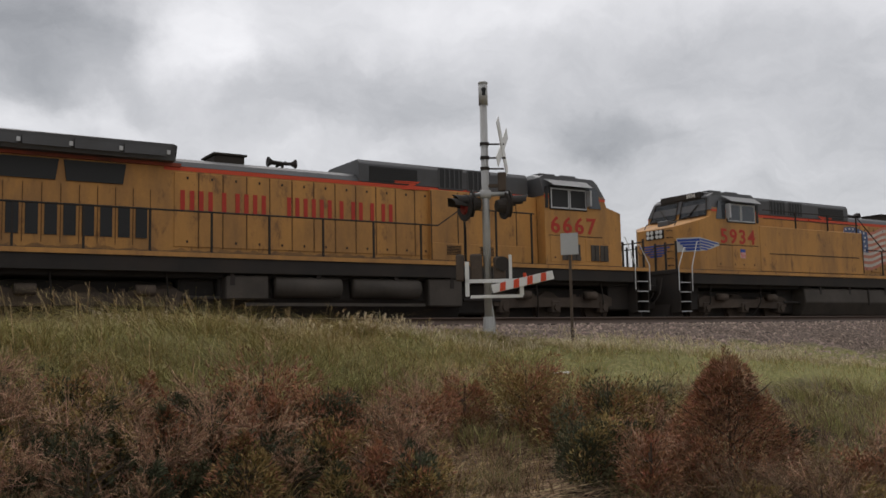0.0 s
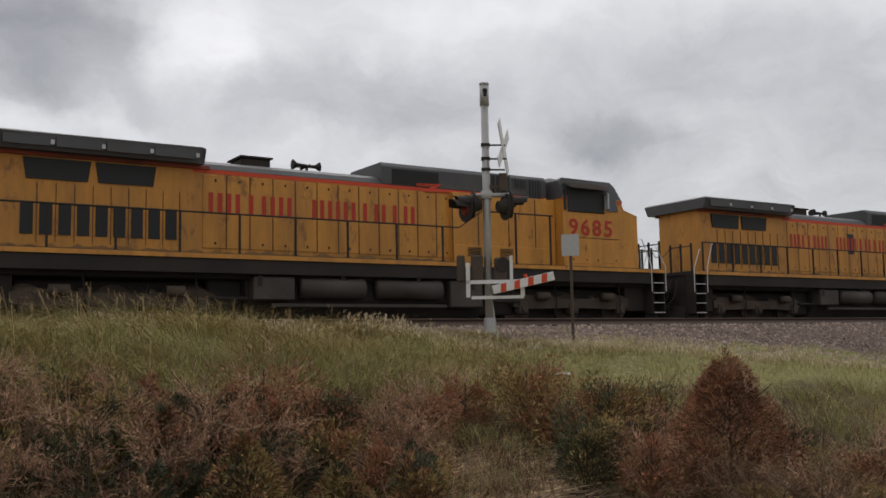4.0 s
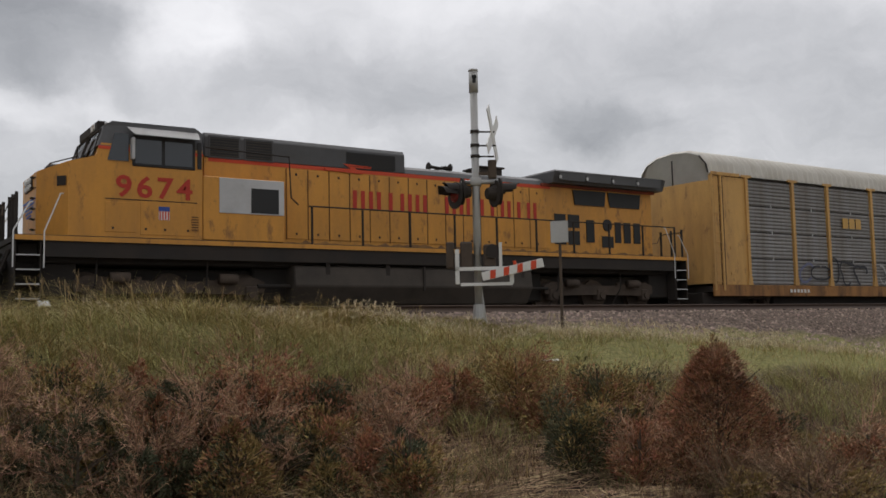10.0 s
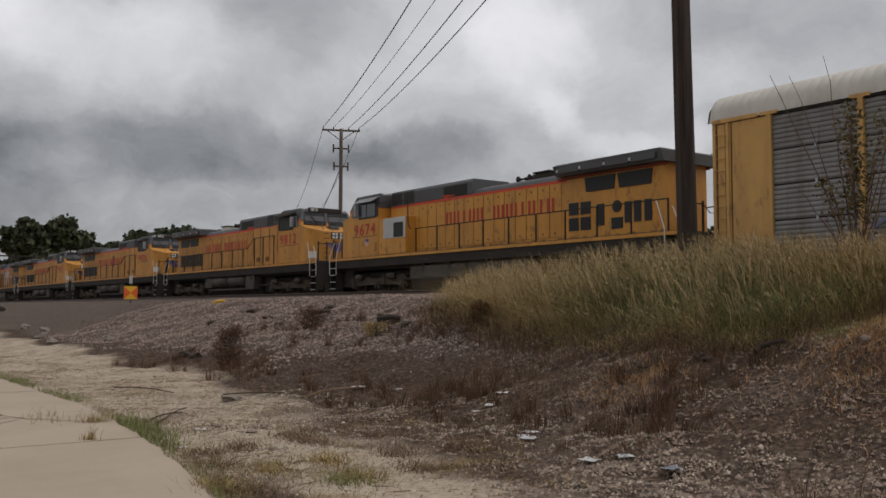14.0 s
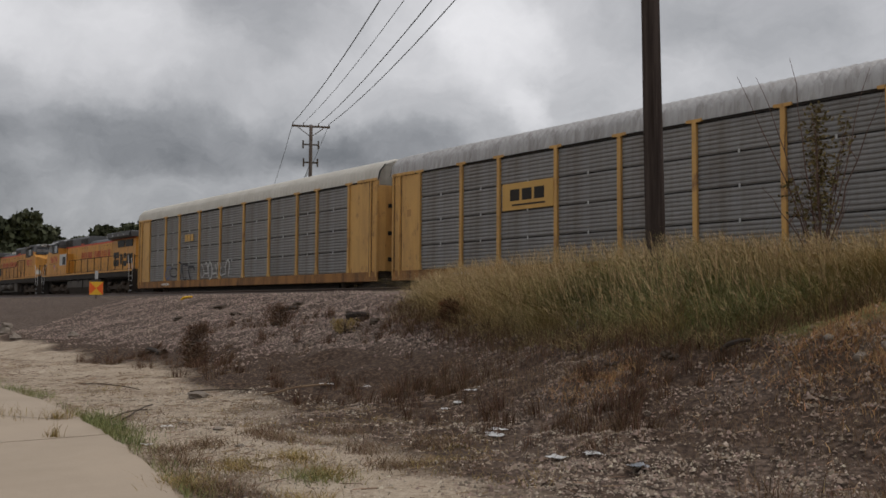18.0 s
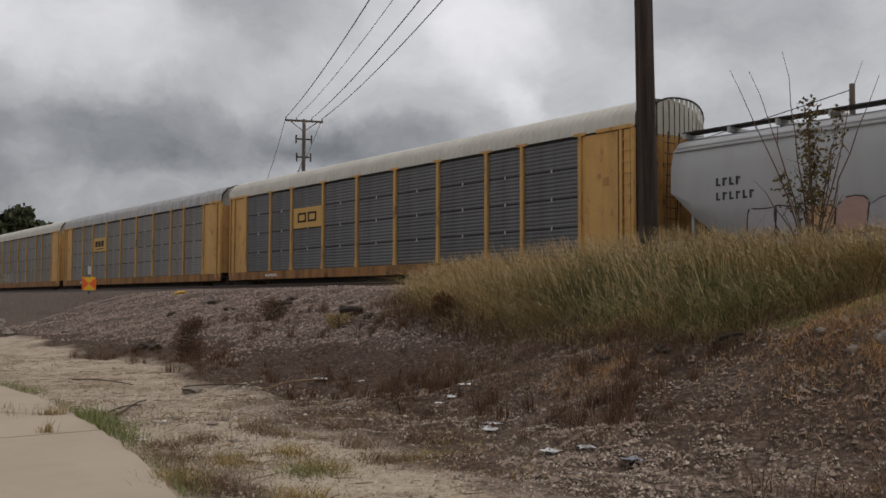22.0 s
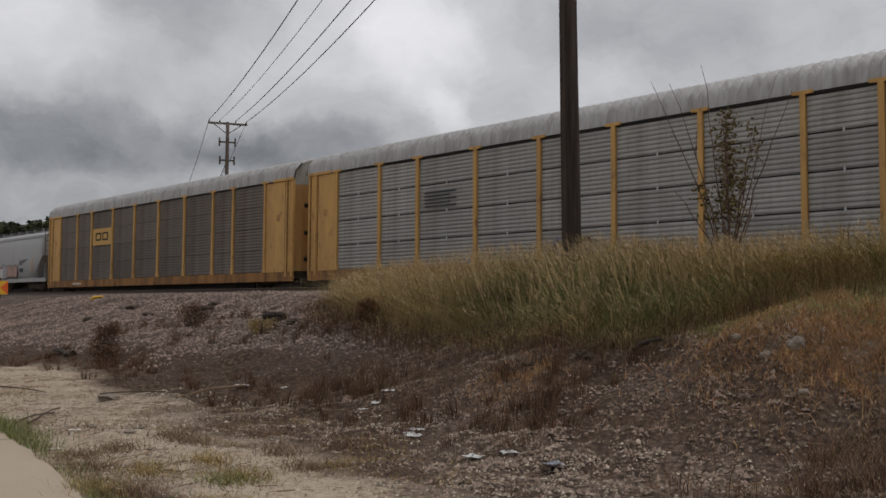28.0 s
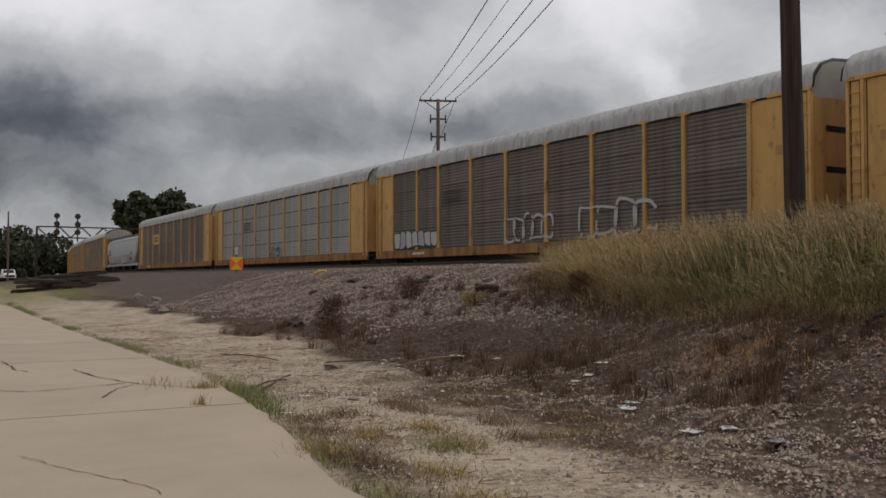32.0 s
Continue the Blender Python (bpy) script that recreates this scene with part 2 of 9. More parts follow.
YELLOW2 = material("rack_yellow_paint", (0.60, 0.345, 0.108), 0.6, var=0.2, scale=0.9, grain=15, bump=0.05, dirt=(0.28, 0.15, 0.06), dirt_amount=0.45, streak=1.6, spots=(0.20, 0.10, 0.05))
GREY = material("harbour_grey_paint", (0.085, 0.085, 0.088), 0.55, var=0.25, scale=0.8, grain=20, bump=0.04, dirt=(0.04, 0.035, 0.03), dirt_amount=0.4)
RED = material("signal_red_paint", (0.60, 0.065, 0.02), 0.5, var=0.15, grain=30, bump=0.02)
SEAM_D = material("grimy_seam", (0.12, 0.06, 0.025), 0.85, var=0.3, bump=0.05)
OLD_RED = material("dirty_red_paint", (0.30, 0.06, 0.03), 0.7, var=0.3, grain=30, bump=0.02, dirt=(0.06, 0.03, 0.02), dirt_amount=0.7)
LETTER = material("letter_red_paint", (0.44, 0.032, 0.014), 0.5, var=0.2, grain=30, bump=0.02)
BLACK = material("grimy_black_steel", (0.036, 0.032, 0.029), 0.8, var=0.4, scale=1.5, bump=0.15, dirt=(0.06, 0.045, 0.035), dirt_amount=0.5, spec=0.2)
TRUCKM = material("dusty_cast_steel", (0.075, 0.058, 0.046), 0.85, var=0.5, scale=2.0, bump=0.2, dirt=(0.15, 0.11, 0.08), dirt_amount=0.5, spec=0.2)
TANK = material("dusty_fuel_tank", (0.075, 0.062, 0.05), 0.75, var=0.3, scale=1.2, bump=0.08, dirt=(0.03, 0.025, 0.02), dirt_amount=0.6)
# also the near-black that stands for shade inside the auto racks
GRILLE_AND_SHADE = material("dark_grille", (0.02, 0.02, 0.02), 0.6, var=0.3, grain=30, bump=0.2)
GLASS_D = material("dark_cab_glass", (0.02, 0.025, 0.03), 0.11, var=0.1, bump=0.0, spec=0.9)
WHITE = material("white_paint", (0.72, 0.72, 0.70), 0.5, var=0.12, bump=0.03, dirt=(0.35, 0.32, 0.28), dirt_amount=0.4)
SILVER = material("pale_roof_metal", (0.52, 0.52, 0.52), 0.5, metal=0.2, var=0.15, bump=0.05, dirt=(0.3, 0.29, 0.27), dirt_amount=0.4)
BLUE = material("decal_blue", (0.03, 0.07, 0.30), 0.5, var=0.1, bump=0.0)
RACK_GREY = material("galvanised_rack_panel", (0.245, 0.24, 0.235), 0.6, metal=0.15, var=0.25, scale=0.8, bump=0.05, dirt=(0.155, 0.125, 0.10), dirt_amount=0.6, streak=2, rand=0.10)
RACK_DARK = material("weathered_dark_rack_panel", (0.142, 0.144, 0.150), 0.6, metal=0.1, var=0.3, scale=0.8, bump=0.08, dirt=(0.085, 0.075, 0.07), dirt_amount=0.5, streak=2, rand=0.10)
RACK_BROWN = material("rusty_brown_rack_panel", (0.168, 0.145, 0.128), 0.7, metal=0.1, var=0.3, scale=0.8, bump=0.08, dirt=(0.095, 0.06, 0.045), dirt_amount=0.6, streak=2, rand=0.15)
RACK_PALE = material("pale_galvanised_rack_panel", (0.37, 0.36, 0.345), 0.55, metal=0.2, var=0.22, scale=0.8, bump=0.05, dirt=(0.22, 0.19, 0.16), dirt_amount=0.55, streak=2, rand=0.12)
ROOF_WHITE = material("cream_roof_sheet", (0.56, 0.53, 0.47), 0.6, var=0.16, scale=0.6, bump=0.04, dirt=(0.38, 0.34, 0.28), dirt_amount=0.45)
ROOF_GREY = material("grey_roof_sheet", (0.42, 0.41, 0.405), 0.6, metal=0.05, var=0.25, scale=0.6, bump=0.05, dirt=(0.20, 0.18, 0.165), dirt_amount=0.65, streak=4.5)
HOPPER = material("hopper_pale_grey", (0.40, 0.40, 0.405), 0.6, var=0.1, scale=0.5, bump=0.03, dirt=(0.33, 0.31, 0.29), dirt_amount=0.4, streak=1.5)
RAILM = material("worn_rail_steel", (0.10, 0.07, 0.055), 0.5, metal=0.5, var=0.3, bump=0.1)
TIE = material("creosoted_tie_wood", (0.045, 0.035, 0.028), 0.9, var=0.4, grain=30, bump=0.4, rand=0.2)
STONES = material("ballast_stones", (0.225, 0.165, 0.135), 0.95, var=0.3, grain=30, bump=0.3, island=0.5)
DARKSTONES = material("bank_rubble", (0.215, 0.16, 0.122), 0.95, var=0.35, grain=30, bump=0.3, island=0.5)
PALESTONE = material("pale_path_gravel", (0.37, 0.31, 0.24), 0.95, var=0.3, grain=30, bump=0.3, island=0.45)
CONCRETE = material("pale_concrete_slab", (0.39, 0.312, 0.232), 0.9, var=0.14, scale=0.5, grain=35, bump=0.15, dirt=(0.31, 0.25, 0.18), dirt_amount=0.5, rand=0.03)
GALV = material("galvanised_steel_post", (0.42, 0.42, 0.41), 0.5, metal=0.4, var=0.2, bump=0.06, dirt=(0.28, 0.26, 0.23), dirt_amount=0.5)
WOODPOLE = material("weathered_pole_wood", (0.088, 0.068, 0.060), 0.95, var=0.6, scale=2.0, grain=18, bump=0.9, stretch=(9, 9, 0.5), dirt=(0.02, 0.014, 0.012), dirt_amount=0.75, streak=7, spec=0.08)
FARWOOD = material("grey_pole_wood", (0.13, 0.10, 0.085), 0.95, var=0.3, scale=2.0, grain=18, bump=0.3, stretch=(6, 6, 0.5))
WIRE = material("cable_black", (0.02, 0.02, 0.02), 0.7, var=0.1, bump=0.0)
GRASS = material("green_grass", (0.175, 0.200, 0.078), 0.8, var=0.3, scale=1.2, grain=10, bump=0.0, island=0.5, spec=0.15, dirt=(0.32, 0.25, 0.11), dirt_amount=0.5, patch=1.3)
OLIVE_GRASS = material("olive_grass", (0.345, 0.275, 0.125), 0.85, var=0.3, scale=1.2, grain=10, bump=0.0, island=0.5, spec=0.1, dirt=(0.20, 0.19, 0.065), dirt_amount=0.5, patch=1.4)
DRYGRASS = material("dry_grass", (0.46, 0.34, 0.165), 0.85, var=0.3, scale=1.2, grain=10, bump=0.0, island=0.5, spec=0.1, dirt=(0.25, 0.18, 0.08), dirt_amount=0.6, patch=1.6)
BROWNWEED = material("brown_dead_weed", (0.22, 0.15, 0.095), 0.9, var=0.25, scale=2.0, grain=10, bump=0.0, island=0.5, spec=0.1, dirt=(0.12, 0.075, 0.05), dirt_amount=0.6, patch=2.0)
RUST_NEEDLE = material("rust_brown_needles", (0.33, 0.155, 0.085), 0.9, var=0.35, scale=2.5, grain=10, bump=0.0, island=0.55, spec=0.1, dirt=(0.22, 0.14, 0.085), dirt_amount=0.8, patch=2.4)
TAN_NEEDLE = material("tan_dead_twigs", (0.40, 0.255, 0.165), 0.9, var=0.35, scale=2.5, grain=10, bump=0.0, island=0.6, spec=0.1, dirt=(0.22, 0.125, 0.075), dirt_amount=0.8, patch=2.2)
OLIVE_NEEDLE = material("olive_needles", (0.31, 0.225, 0.09), 0.9, var=0.3, scale=2.5, grain=10, bump=0.0, island=0.5, spec=0.1, dirt=(0.22, 0.15, 0.065), dirt_amount=0.7, patch=2.4)
GREEN_NEEDLE = material("dark_green_needles", (0.078, 0.085, 0.050), 0.85, var=0.25, scale=2.5, grain=10, bump=0.0, island=0.45, spec=0.15, dirt=(0.15, 0.11, 0.045), dirt_amount=0.5, patch=2.6)
SAPSTEM = material("reddish_twig_bark", (0.115, 0.070, 0.055), 0.9, var=0.3, grain=25, bump=0.2)
BARK = material("dark_bark", (0.07, 0.05, 0.035), 0.95, var=0.4, grain=25, bump=0.4)
LEAF = material("far_tree_leaves", (0.074, 0.080, 0.048), 0.85, var=0.2, grain=5, bump=0.0, island=0.4, spec=0.1)
LITTER_W = material("white_litter", (0.84, 0.84, 0.83), 0.6, var=0.1, bump=0.05)
LITTER_G = material("green_plastic", (0.12, 0.45, 0.34), 0.35, var=0.15, bump=0.05)
ORANGE = material("sign_orange", (0.80, 0.13, 0.02), 0.5, var=0.08, bump=0.0)
SIGNYEL = material("sign_yellow", (0.80, 0.45, 0.03), 0.5, var=0.08, bump=0.0)
ROCK = material("grey_rock", (0.21, 0.175, 0.14), 0.9, var=0.3, scale=3, bump=0.4, rand=0.15)
SPUR = material("orange_tan_dry_turf", (0.43, 0.255, 0.125), 0.9, var=0.25, scale=1.5, grain=10, bump=0.0, island=0.5, spec=0.1, dirt=(0.24, 0.14, 0.07), dirt_amount=0.6, patch=1.5)
SAPLEAF = material("sapling_leaves", (0.13, 0.10, 0.045), 0.8, var=0.2, grain=5, bump=0.0, island=0.5, spec=0.15)
SILL = material("rusty_yellow_sill", (0.34, 0.16, 0.05), 0.75, var=0.35, scale=1.2, grain=14, bump=0.08, dirt=(0.09, 0.05, 0.028), dirt_amount=0.8, streak=2.2, spots=(0.05, 0.03, 0.02))
DARKWEED = material("dark_dead_weed", (0.115, 0.066, 0.042), 0.9, var=0.3, scale=2.0, grain=10, bump=0.0, island=0.55, spec=0.1, dirt=(0.17, 0.11, 0.06), dirt_amount=0.5, patch=1.5)
PLUME = material("pale_seed_heads", (0.44, 0.325, 0.18), 0.9, var=0.25, scale=1.5, grain=10, bump=0.0, island=0.45, spec=0.1)
END_CAP = material("cream_end_cap", (0.68, 0.65, 0.58), 0.6, var=0.14, bump=0.03, dirt=(0.42, 0.36, 0.28), dirt_amount=0.3)
LAWN = material("short_green_grass", (0.335, 0.315, 0.125), 0.8, var=0.3, scale=1.0, grain=10, bump=0.0, island=0.45, spec=0.15, dirt=(0.46, 0.37, 0.19), dirt_amount=0.6, patch=0.9)
STRAW = material("bleached_straw", (0.37, 0.265, 0.16), 0.9, var=0.3, scale=1.5, grain=10, bump=0.0, island=0.55, spec=0.1, dirt=(0.20, 0.13, 0.08), dirt_amount=0.5, patch=2.0)
PALE_VERGE = material("bleached_verge_grass", (0.56, 0.47, 0.32), 0.9, var=0.25, scale=1.0, grain=10, bump=0.0, island=0.4, spec=0.1)

# ---- mesh helpers ----


def link_mesh(name, bm, mat, parent=None, label="", smooth=False):
    me = bpy.data.meshes.new(name)
    bm.to_mesh(me)
    bm.free()
    me.materials.append(mat)
    if smooth:
        me.polygons.foreach_set("use_smooth", [True] * len(me.polygons))
    ob = new(name, me)
    if parent:
        ob.parent = parent
    if label:
        ob["label"] = label
    return ob


def part(name, bm, mat, parent, label="", smooth=False):
    return link_mesh(name, bm, mat, parent, label, smooth)


def twin(ob, loc=(0, 0, 0), rot=0.0, parent=None):
    """Another object on the same mesh."""
    o = new(ob.name.split(".")[0], ob.data)
    o.parent = parent or ob.parent
    o.matrix_basis = pose(*loc, 0, 0, rot)
    return o


def box(bm, x0, x1, y0, y1, z0, z1, bev=0.0):
    m = Matrix.Translation(((x0 + x1) / 2, (y0 + y1) / 2, (z0 + z1) / 2)) @ Matrix.Diagonal((x1 - x0, y1 - y0, z1 - z0, 1))
    r = bmesh.ops.create_cube(bm, size=1.0, matrix=m)
    if bev:
        es = list({e for v in r["verts"] for e in v.link_edges})
        bmesh.ops.bevel(bm, geom=es, offset=bev, segments=1, affect="EDGES")
    return bm


def cyl(bm, a, b, r, r2=None, seg=10):
    a, b = Vector(a), Vector(b)
    d = b - a
    m = Matrix.Translation((a + b) / 2) @ d.to_track_quat("Z", "Y").to_matrix().to_4x4()
    bmesh.ops.create_cone(bm, cap_ends=True, segments=seg, radius1=r, radius2=r if r2 is None else r2, depth=d.length, matrix=m)
    return bm


def tube(bm, pts, radii, seg=6):
    """One bent, tapering round rod through the points."""
    pts = [Vector(p) for p in pts]
    rings = []
    for i, p in enumerate(pts):
        d = (pts[min(i + 1, len(pts) - 1)] - pts[max(i - 1, 0)]).normalized()
        a = d.orthogonal().normalized() if not rings else (last - d * last.dot(d)).normalized()
        last = a
        b = d.cross(a)
        r = radii[i] if isinstance(radii, (list, tuple)) else radii
        rings.append([bm.verts.new(p + (a * math.cos(6.2832 * k / seg) + b * math.sin(6.2832 * k / seg)) * r) for k in range(seg)])
    for u, v in zip(rings, rings[1:]):
        for k in range(seg):
            bm.faces.new((u[k], u[(k + 1) % seg], v[(k + 1) % seg], v[k]))
    bm.faces.new(rings[0][::-1])
    bm.faces.new(rings[-1])
    return bm


def prism(bm, outline, y0, y1, bev=0.0):
    """An outline of (x, z) pushed along y."""
    a = [bm.verts.new((x, y0, z)) for x, z in outline]
    b = [bm.verts.new((x, y1, z)) for x, z in outline]
    n = len(outline)
    fs = [bm.faces.new(a), bm.faces.new(b[::-1])]
    for i in range(n):
        fs.append(bm.faces.new((a[i], b[i], b[(i + 1) % n], a[(i + 1) % n])))
    bmesh.ops.recalc_face_normals(bm, faces=fs)
    if bev:
        es = list({e for f in fs for e in f.edges})
        bmesh.ops.bevel(bm, geom=es, offset=bev, segments=2, affect="EDGES")
    return bm


def extrude_x(bm, outline, x0, x1, bev=0.0):
    """An outline of (y, z) pushed along x."""
    a = [bm.verts.new((x0, y, z)) for y, z in outline]
    b = [bm.verts.new((x1, y, z)) for y, z in outline]
    n = len(outline)
    fs = [bm.faces.new(a), bm.faces.new(b[::-1])]
    for i in range(n):
        fs.append(bm.faces.new((a[i], b[i], b[(i + 1) % n], a[(i + 1) % n])))
    bmesh.ops.recalc_face_normals(bm, faces=fs)
    if bev:
        es = list({e for f in fs for e in f.edges})
        bmesh.ops.bevel(bm, geom=es, offset=bev, segments=1, affect="EDGES")
    return bm


def B():
    return bmesh.new()


def raw_mesh(name, verts, faces, mat, parent=None, smooth=False):
    """A mesh from numpy arrays; faces is an (n, k) array."""
    me = bpy.data.meshes.new(name)
    n, k = faces.shape
    me.vertices.add(len(verts))
    me.vertices.foreach_set("co", np.asarray(verts, np.float32).ravel())
    me.loops.add(n * k)
    me.loops.foreach_set("vertex_index", faces.astype(np.int32).ravel())
    me.polygons.add(n)
    me.polygons.foreach_set("loop_start", np.arange(0, n * k, k, dtype=np.int32))
    if smooth:
        me.polygons.foreach_set("use_smooth", np.ones(n, dtype=bool))
    me.update(calc_edges=True)
    me.validate()
    me.materials.append(mat)
    ob = new(name, me)
    if parent:
        ob.parent = parent
    return ob


def text_mesh(name, body, height, mat, parent, m, label="", thick=0.006, bold=0.012, squeeze=1.0, spread=1.0):
    cu = bpy.data.curves.new(name, "FONT")
    cu.body, cu.size, cu.extrude, cu.offset = body, height / 0.7, thick / 2, bold
    cu.resolution_u = 3
    cu.space_character = spread
    tmp = bpy.data.objects.new(name, cu)
    scene.collection.objects.link(tmp)
    me = bpy.data.meshes.new_from_object(tmp.evaluated_get(bpy.context.evaluated_depsgraph_get()))
    bpy.data.objects.remove(tmp)
    bpy.data.curves.remove(cu)
    me.name = name
    me.transform(m @ Matrix.Diagonal((squeeze, 1, 1, 1)))
    me.materials.clear()
    me.materials.append(mat)
    ob = new(name, me)
    ob.parent = parent
    if label:
        ob["label"] = label
    return ob


def side_matrix(x, z, y, side):
    """Stands flat writing up on the side y (side -1: read from -y, +1: read from +y), starting at x, z."""
    if side < 0:
        return Matrix.Translation((x, y, z)) @ Matrix.Rotation(radians(90), 4, "X")
    return Matrix.Translation((x, y, z)) @ Matrix.Rotation(radians(180), 4, "Z") @ Matrix.Rotation(radians(90), 4, "X")


def vnoise(x, y, seed=0):
    """Smooth value noise on arrays, 0 to 1."""
    xi, yi = np.floor(x).astype(np.int64), np.floor(y).astype(np.int64)
    u, v = x - xi, y - yi
    u, v = u * u * (3 - 2 * u), v * v * (3 - 2 * v)

    def h(a, b):
        n = (a * 374761393 + b * 668265263 + seed * 982451653) & 0x7FFFFFFF
        n = ((n ^ (n >> 13)) * 1274126177) & 0x7FFFFFFF
        return ((n ^ (n >> 16)) & 0xFFFF) / 65535.0

    return (h(xi, yi) * (1 - u) + h(xi + 1, yi) * u) * (1 - v) + (h(xi, yi + 1) * (1 - u) + h(xi + 1, yi + 1) * u) * v


def fbm(x, y, seed=0, octaves=4):
    s, a, t = 0.0, 1.0, 0.0
    for o in range(octaves):
        s = s + a * vnoise(x * 2 ** o, y * 2 ** o, seed + o)
        t += a
        a *= 0.55
    return s / t


# ---- the ground ----
TRACK_Y, NEAR_Y = 23.55, 19.25  # centre lines of the train's track and of the nearer one
RAIL_Z, NEAR_RAIL_Z = 0.47, 0.55
PAVE_Z = -1.6
# cross sections of the ground from the pavement to the ballast: x, then pairs of y, z
SECTIONS = [
    (-400, (4, -1.2), (8, -1.0), (12, -0.7), (15, -0.1), (17.3, 0.32)),
    (-75, (4, -1.58), (7, -1.15), (11, -0.6), (15, -0.1), (17.3, 0.34)),
    (-45, (5, -1.62), (9, -1.5), (11, -1.35), (15.4, 0.12), (17.3, 0.34)),
    (-25, (5, -1.62), (8, -1.57), (9.6, -1.4), (15.2, 0.22), (17.3, 0.36)),
    (-14, (4.5, -1.62), (7.2, -1.57), (8.8, -1.38), (13.6, 0.16), (17.3, 0.36)),
    (-9, (4, -1.62), (6.6, -1.57), (8, -1.35), (12, 0.2), (17.3, 0.36)),
    (0, (4, -1.62), (6.8, -1.55), (8.2, -1.3), (12, 0.2), (17.3, 0.36)),
    (6, (4, -1.62), (6.8, -1.55), (8.4, -1.3), (13, 0.05), (17.3, 0.34)),
    (13, (4, -1.62), (6, -1.5), (9.5, -0.85), (14.3, -0.05), (17.3, 0.34)),
    (22, (4, -1.6), (7, -1.3), (10.5, -0.95), (13.8, -0.68), (17.3, 0.34)),
    (400, (4, -1.6), (7, -1.4), (10.5, -1.2), (13.5, -0.8), (17.3, 0.34)),
]


def track_bend(x):
    """How far the tracks have swung away from the straight, far down the line."""
    x = np.asarray(x, float)
    near = np.clip(-82.0 - x, 0, 220)
    return 0.000575 * near ** 2 + 0.253 * np.clip(-302.0 - x, 0, None)


def ground_z(x, y, rough=True):
    x, y = np.asarray(x, float), np.asarray(y, float)
    y = np.where(y > 0, y - track_bend(x) * np.clip(y / 12.0, 0, 1), y)
    xs = [s[0] for s in SECTIONS]
    z = np.zeros(np.broadcast(x, y).shape)
    ys = [np.interp(x, xs, [s[i][0] for s in SECTIONS]) for i in range(1, 6)]
    zs = [np.interp(x, xs, [s[i][1] for s in SECTIONS]) for i in range(1, 6)]
    z = np.where(y < ys[0], zs[0], z)
    for i in range(4):
        u = np.clip((y - ys[i]) / (ys[i + 1] - ys[i]), 0, 1)
        z = np.where((y >= ys[i]) & (y <= ys[i + 1]), zs[i] + (zs[i + 1] - zs[i]) * u, z)
    z = np.where((y > ys[4]) & (y < 25.4), zs[4], z)
    z = np.where(y >= 25.4, np.maximum(0.34 - (y - 25.4) * 0.4, 0.1), z)
    z = np.where(y >= 29.0, 0.1 + 2.5 * np.clip((y - 29.0) / 45.0, 0, 1) + 0.004 * np.clip(y - 74.0, 0, 600), z)
    # a spur of dry grass that runs down the bank
    z = z + 0.42 * np.exp(-(((x + 5.6) / 1.3) ** 2 + ((y - 10.0) / 1.7) ** 2))
    if rough:
        bank = np.clip((y - ys[0] - 0.5) / 2.0, 0, 1) * np.clip((17.5 - y) / 2.0, 0, 1)
        z = z + bank * ((fbm(x * 0.55 + 40, y * 0.55, 3) - 0.5) * 0.36 + (fbm(x * 2.2, y * 2.2 + 9, 5) - 0.5) * 0.24)
        z = z + np.where(y > 25.4, (fbm(x * 0.2, y * 0.2, 8) - 0.5) * 0.3, 0)
    return z


def pave_edge(x):
    """y of the pavement's broken edge."""
    return np.interp(x, [-400, -62, -29, -15.5, -11, -7, -3, 3, 12, 400], [6.5, 5.6, 4.45, 4.22, 3.62, 2.84, 2.4, 2.3, 2.6, 2.6])


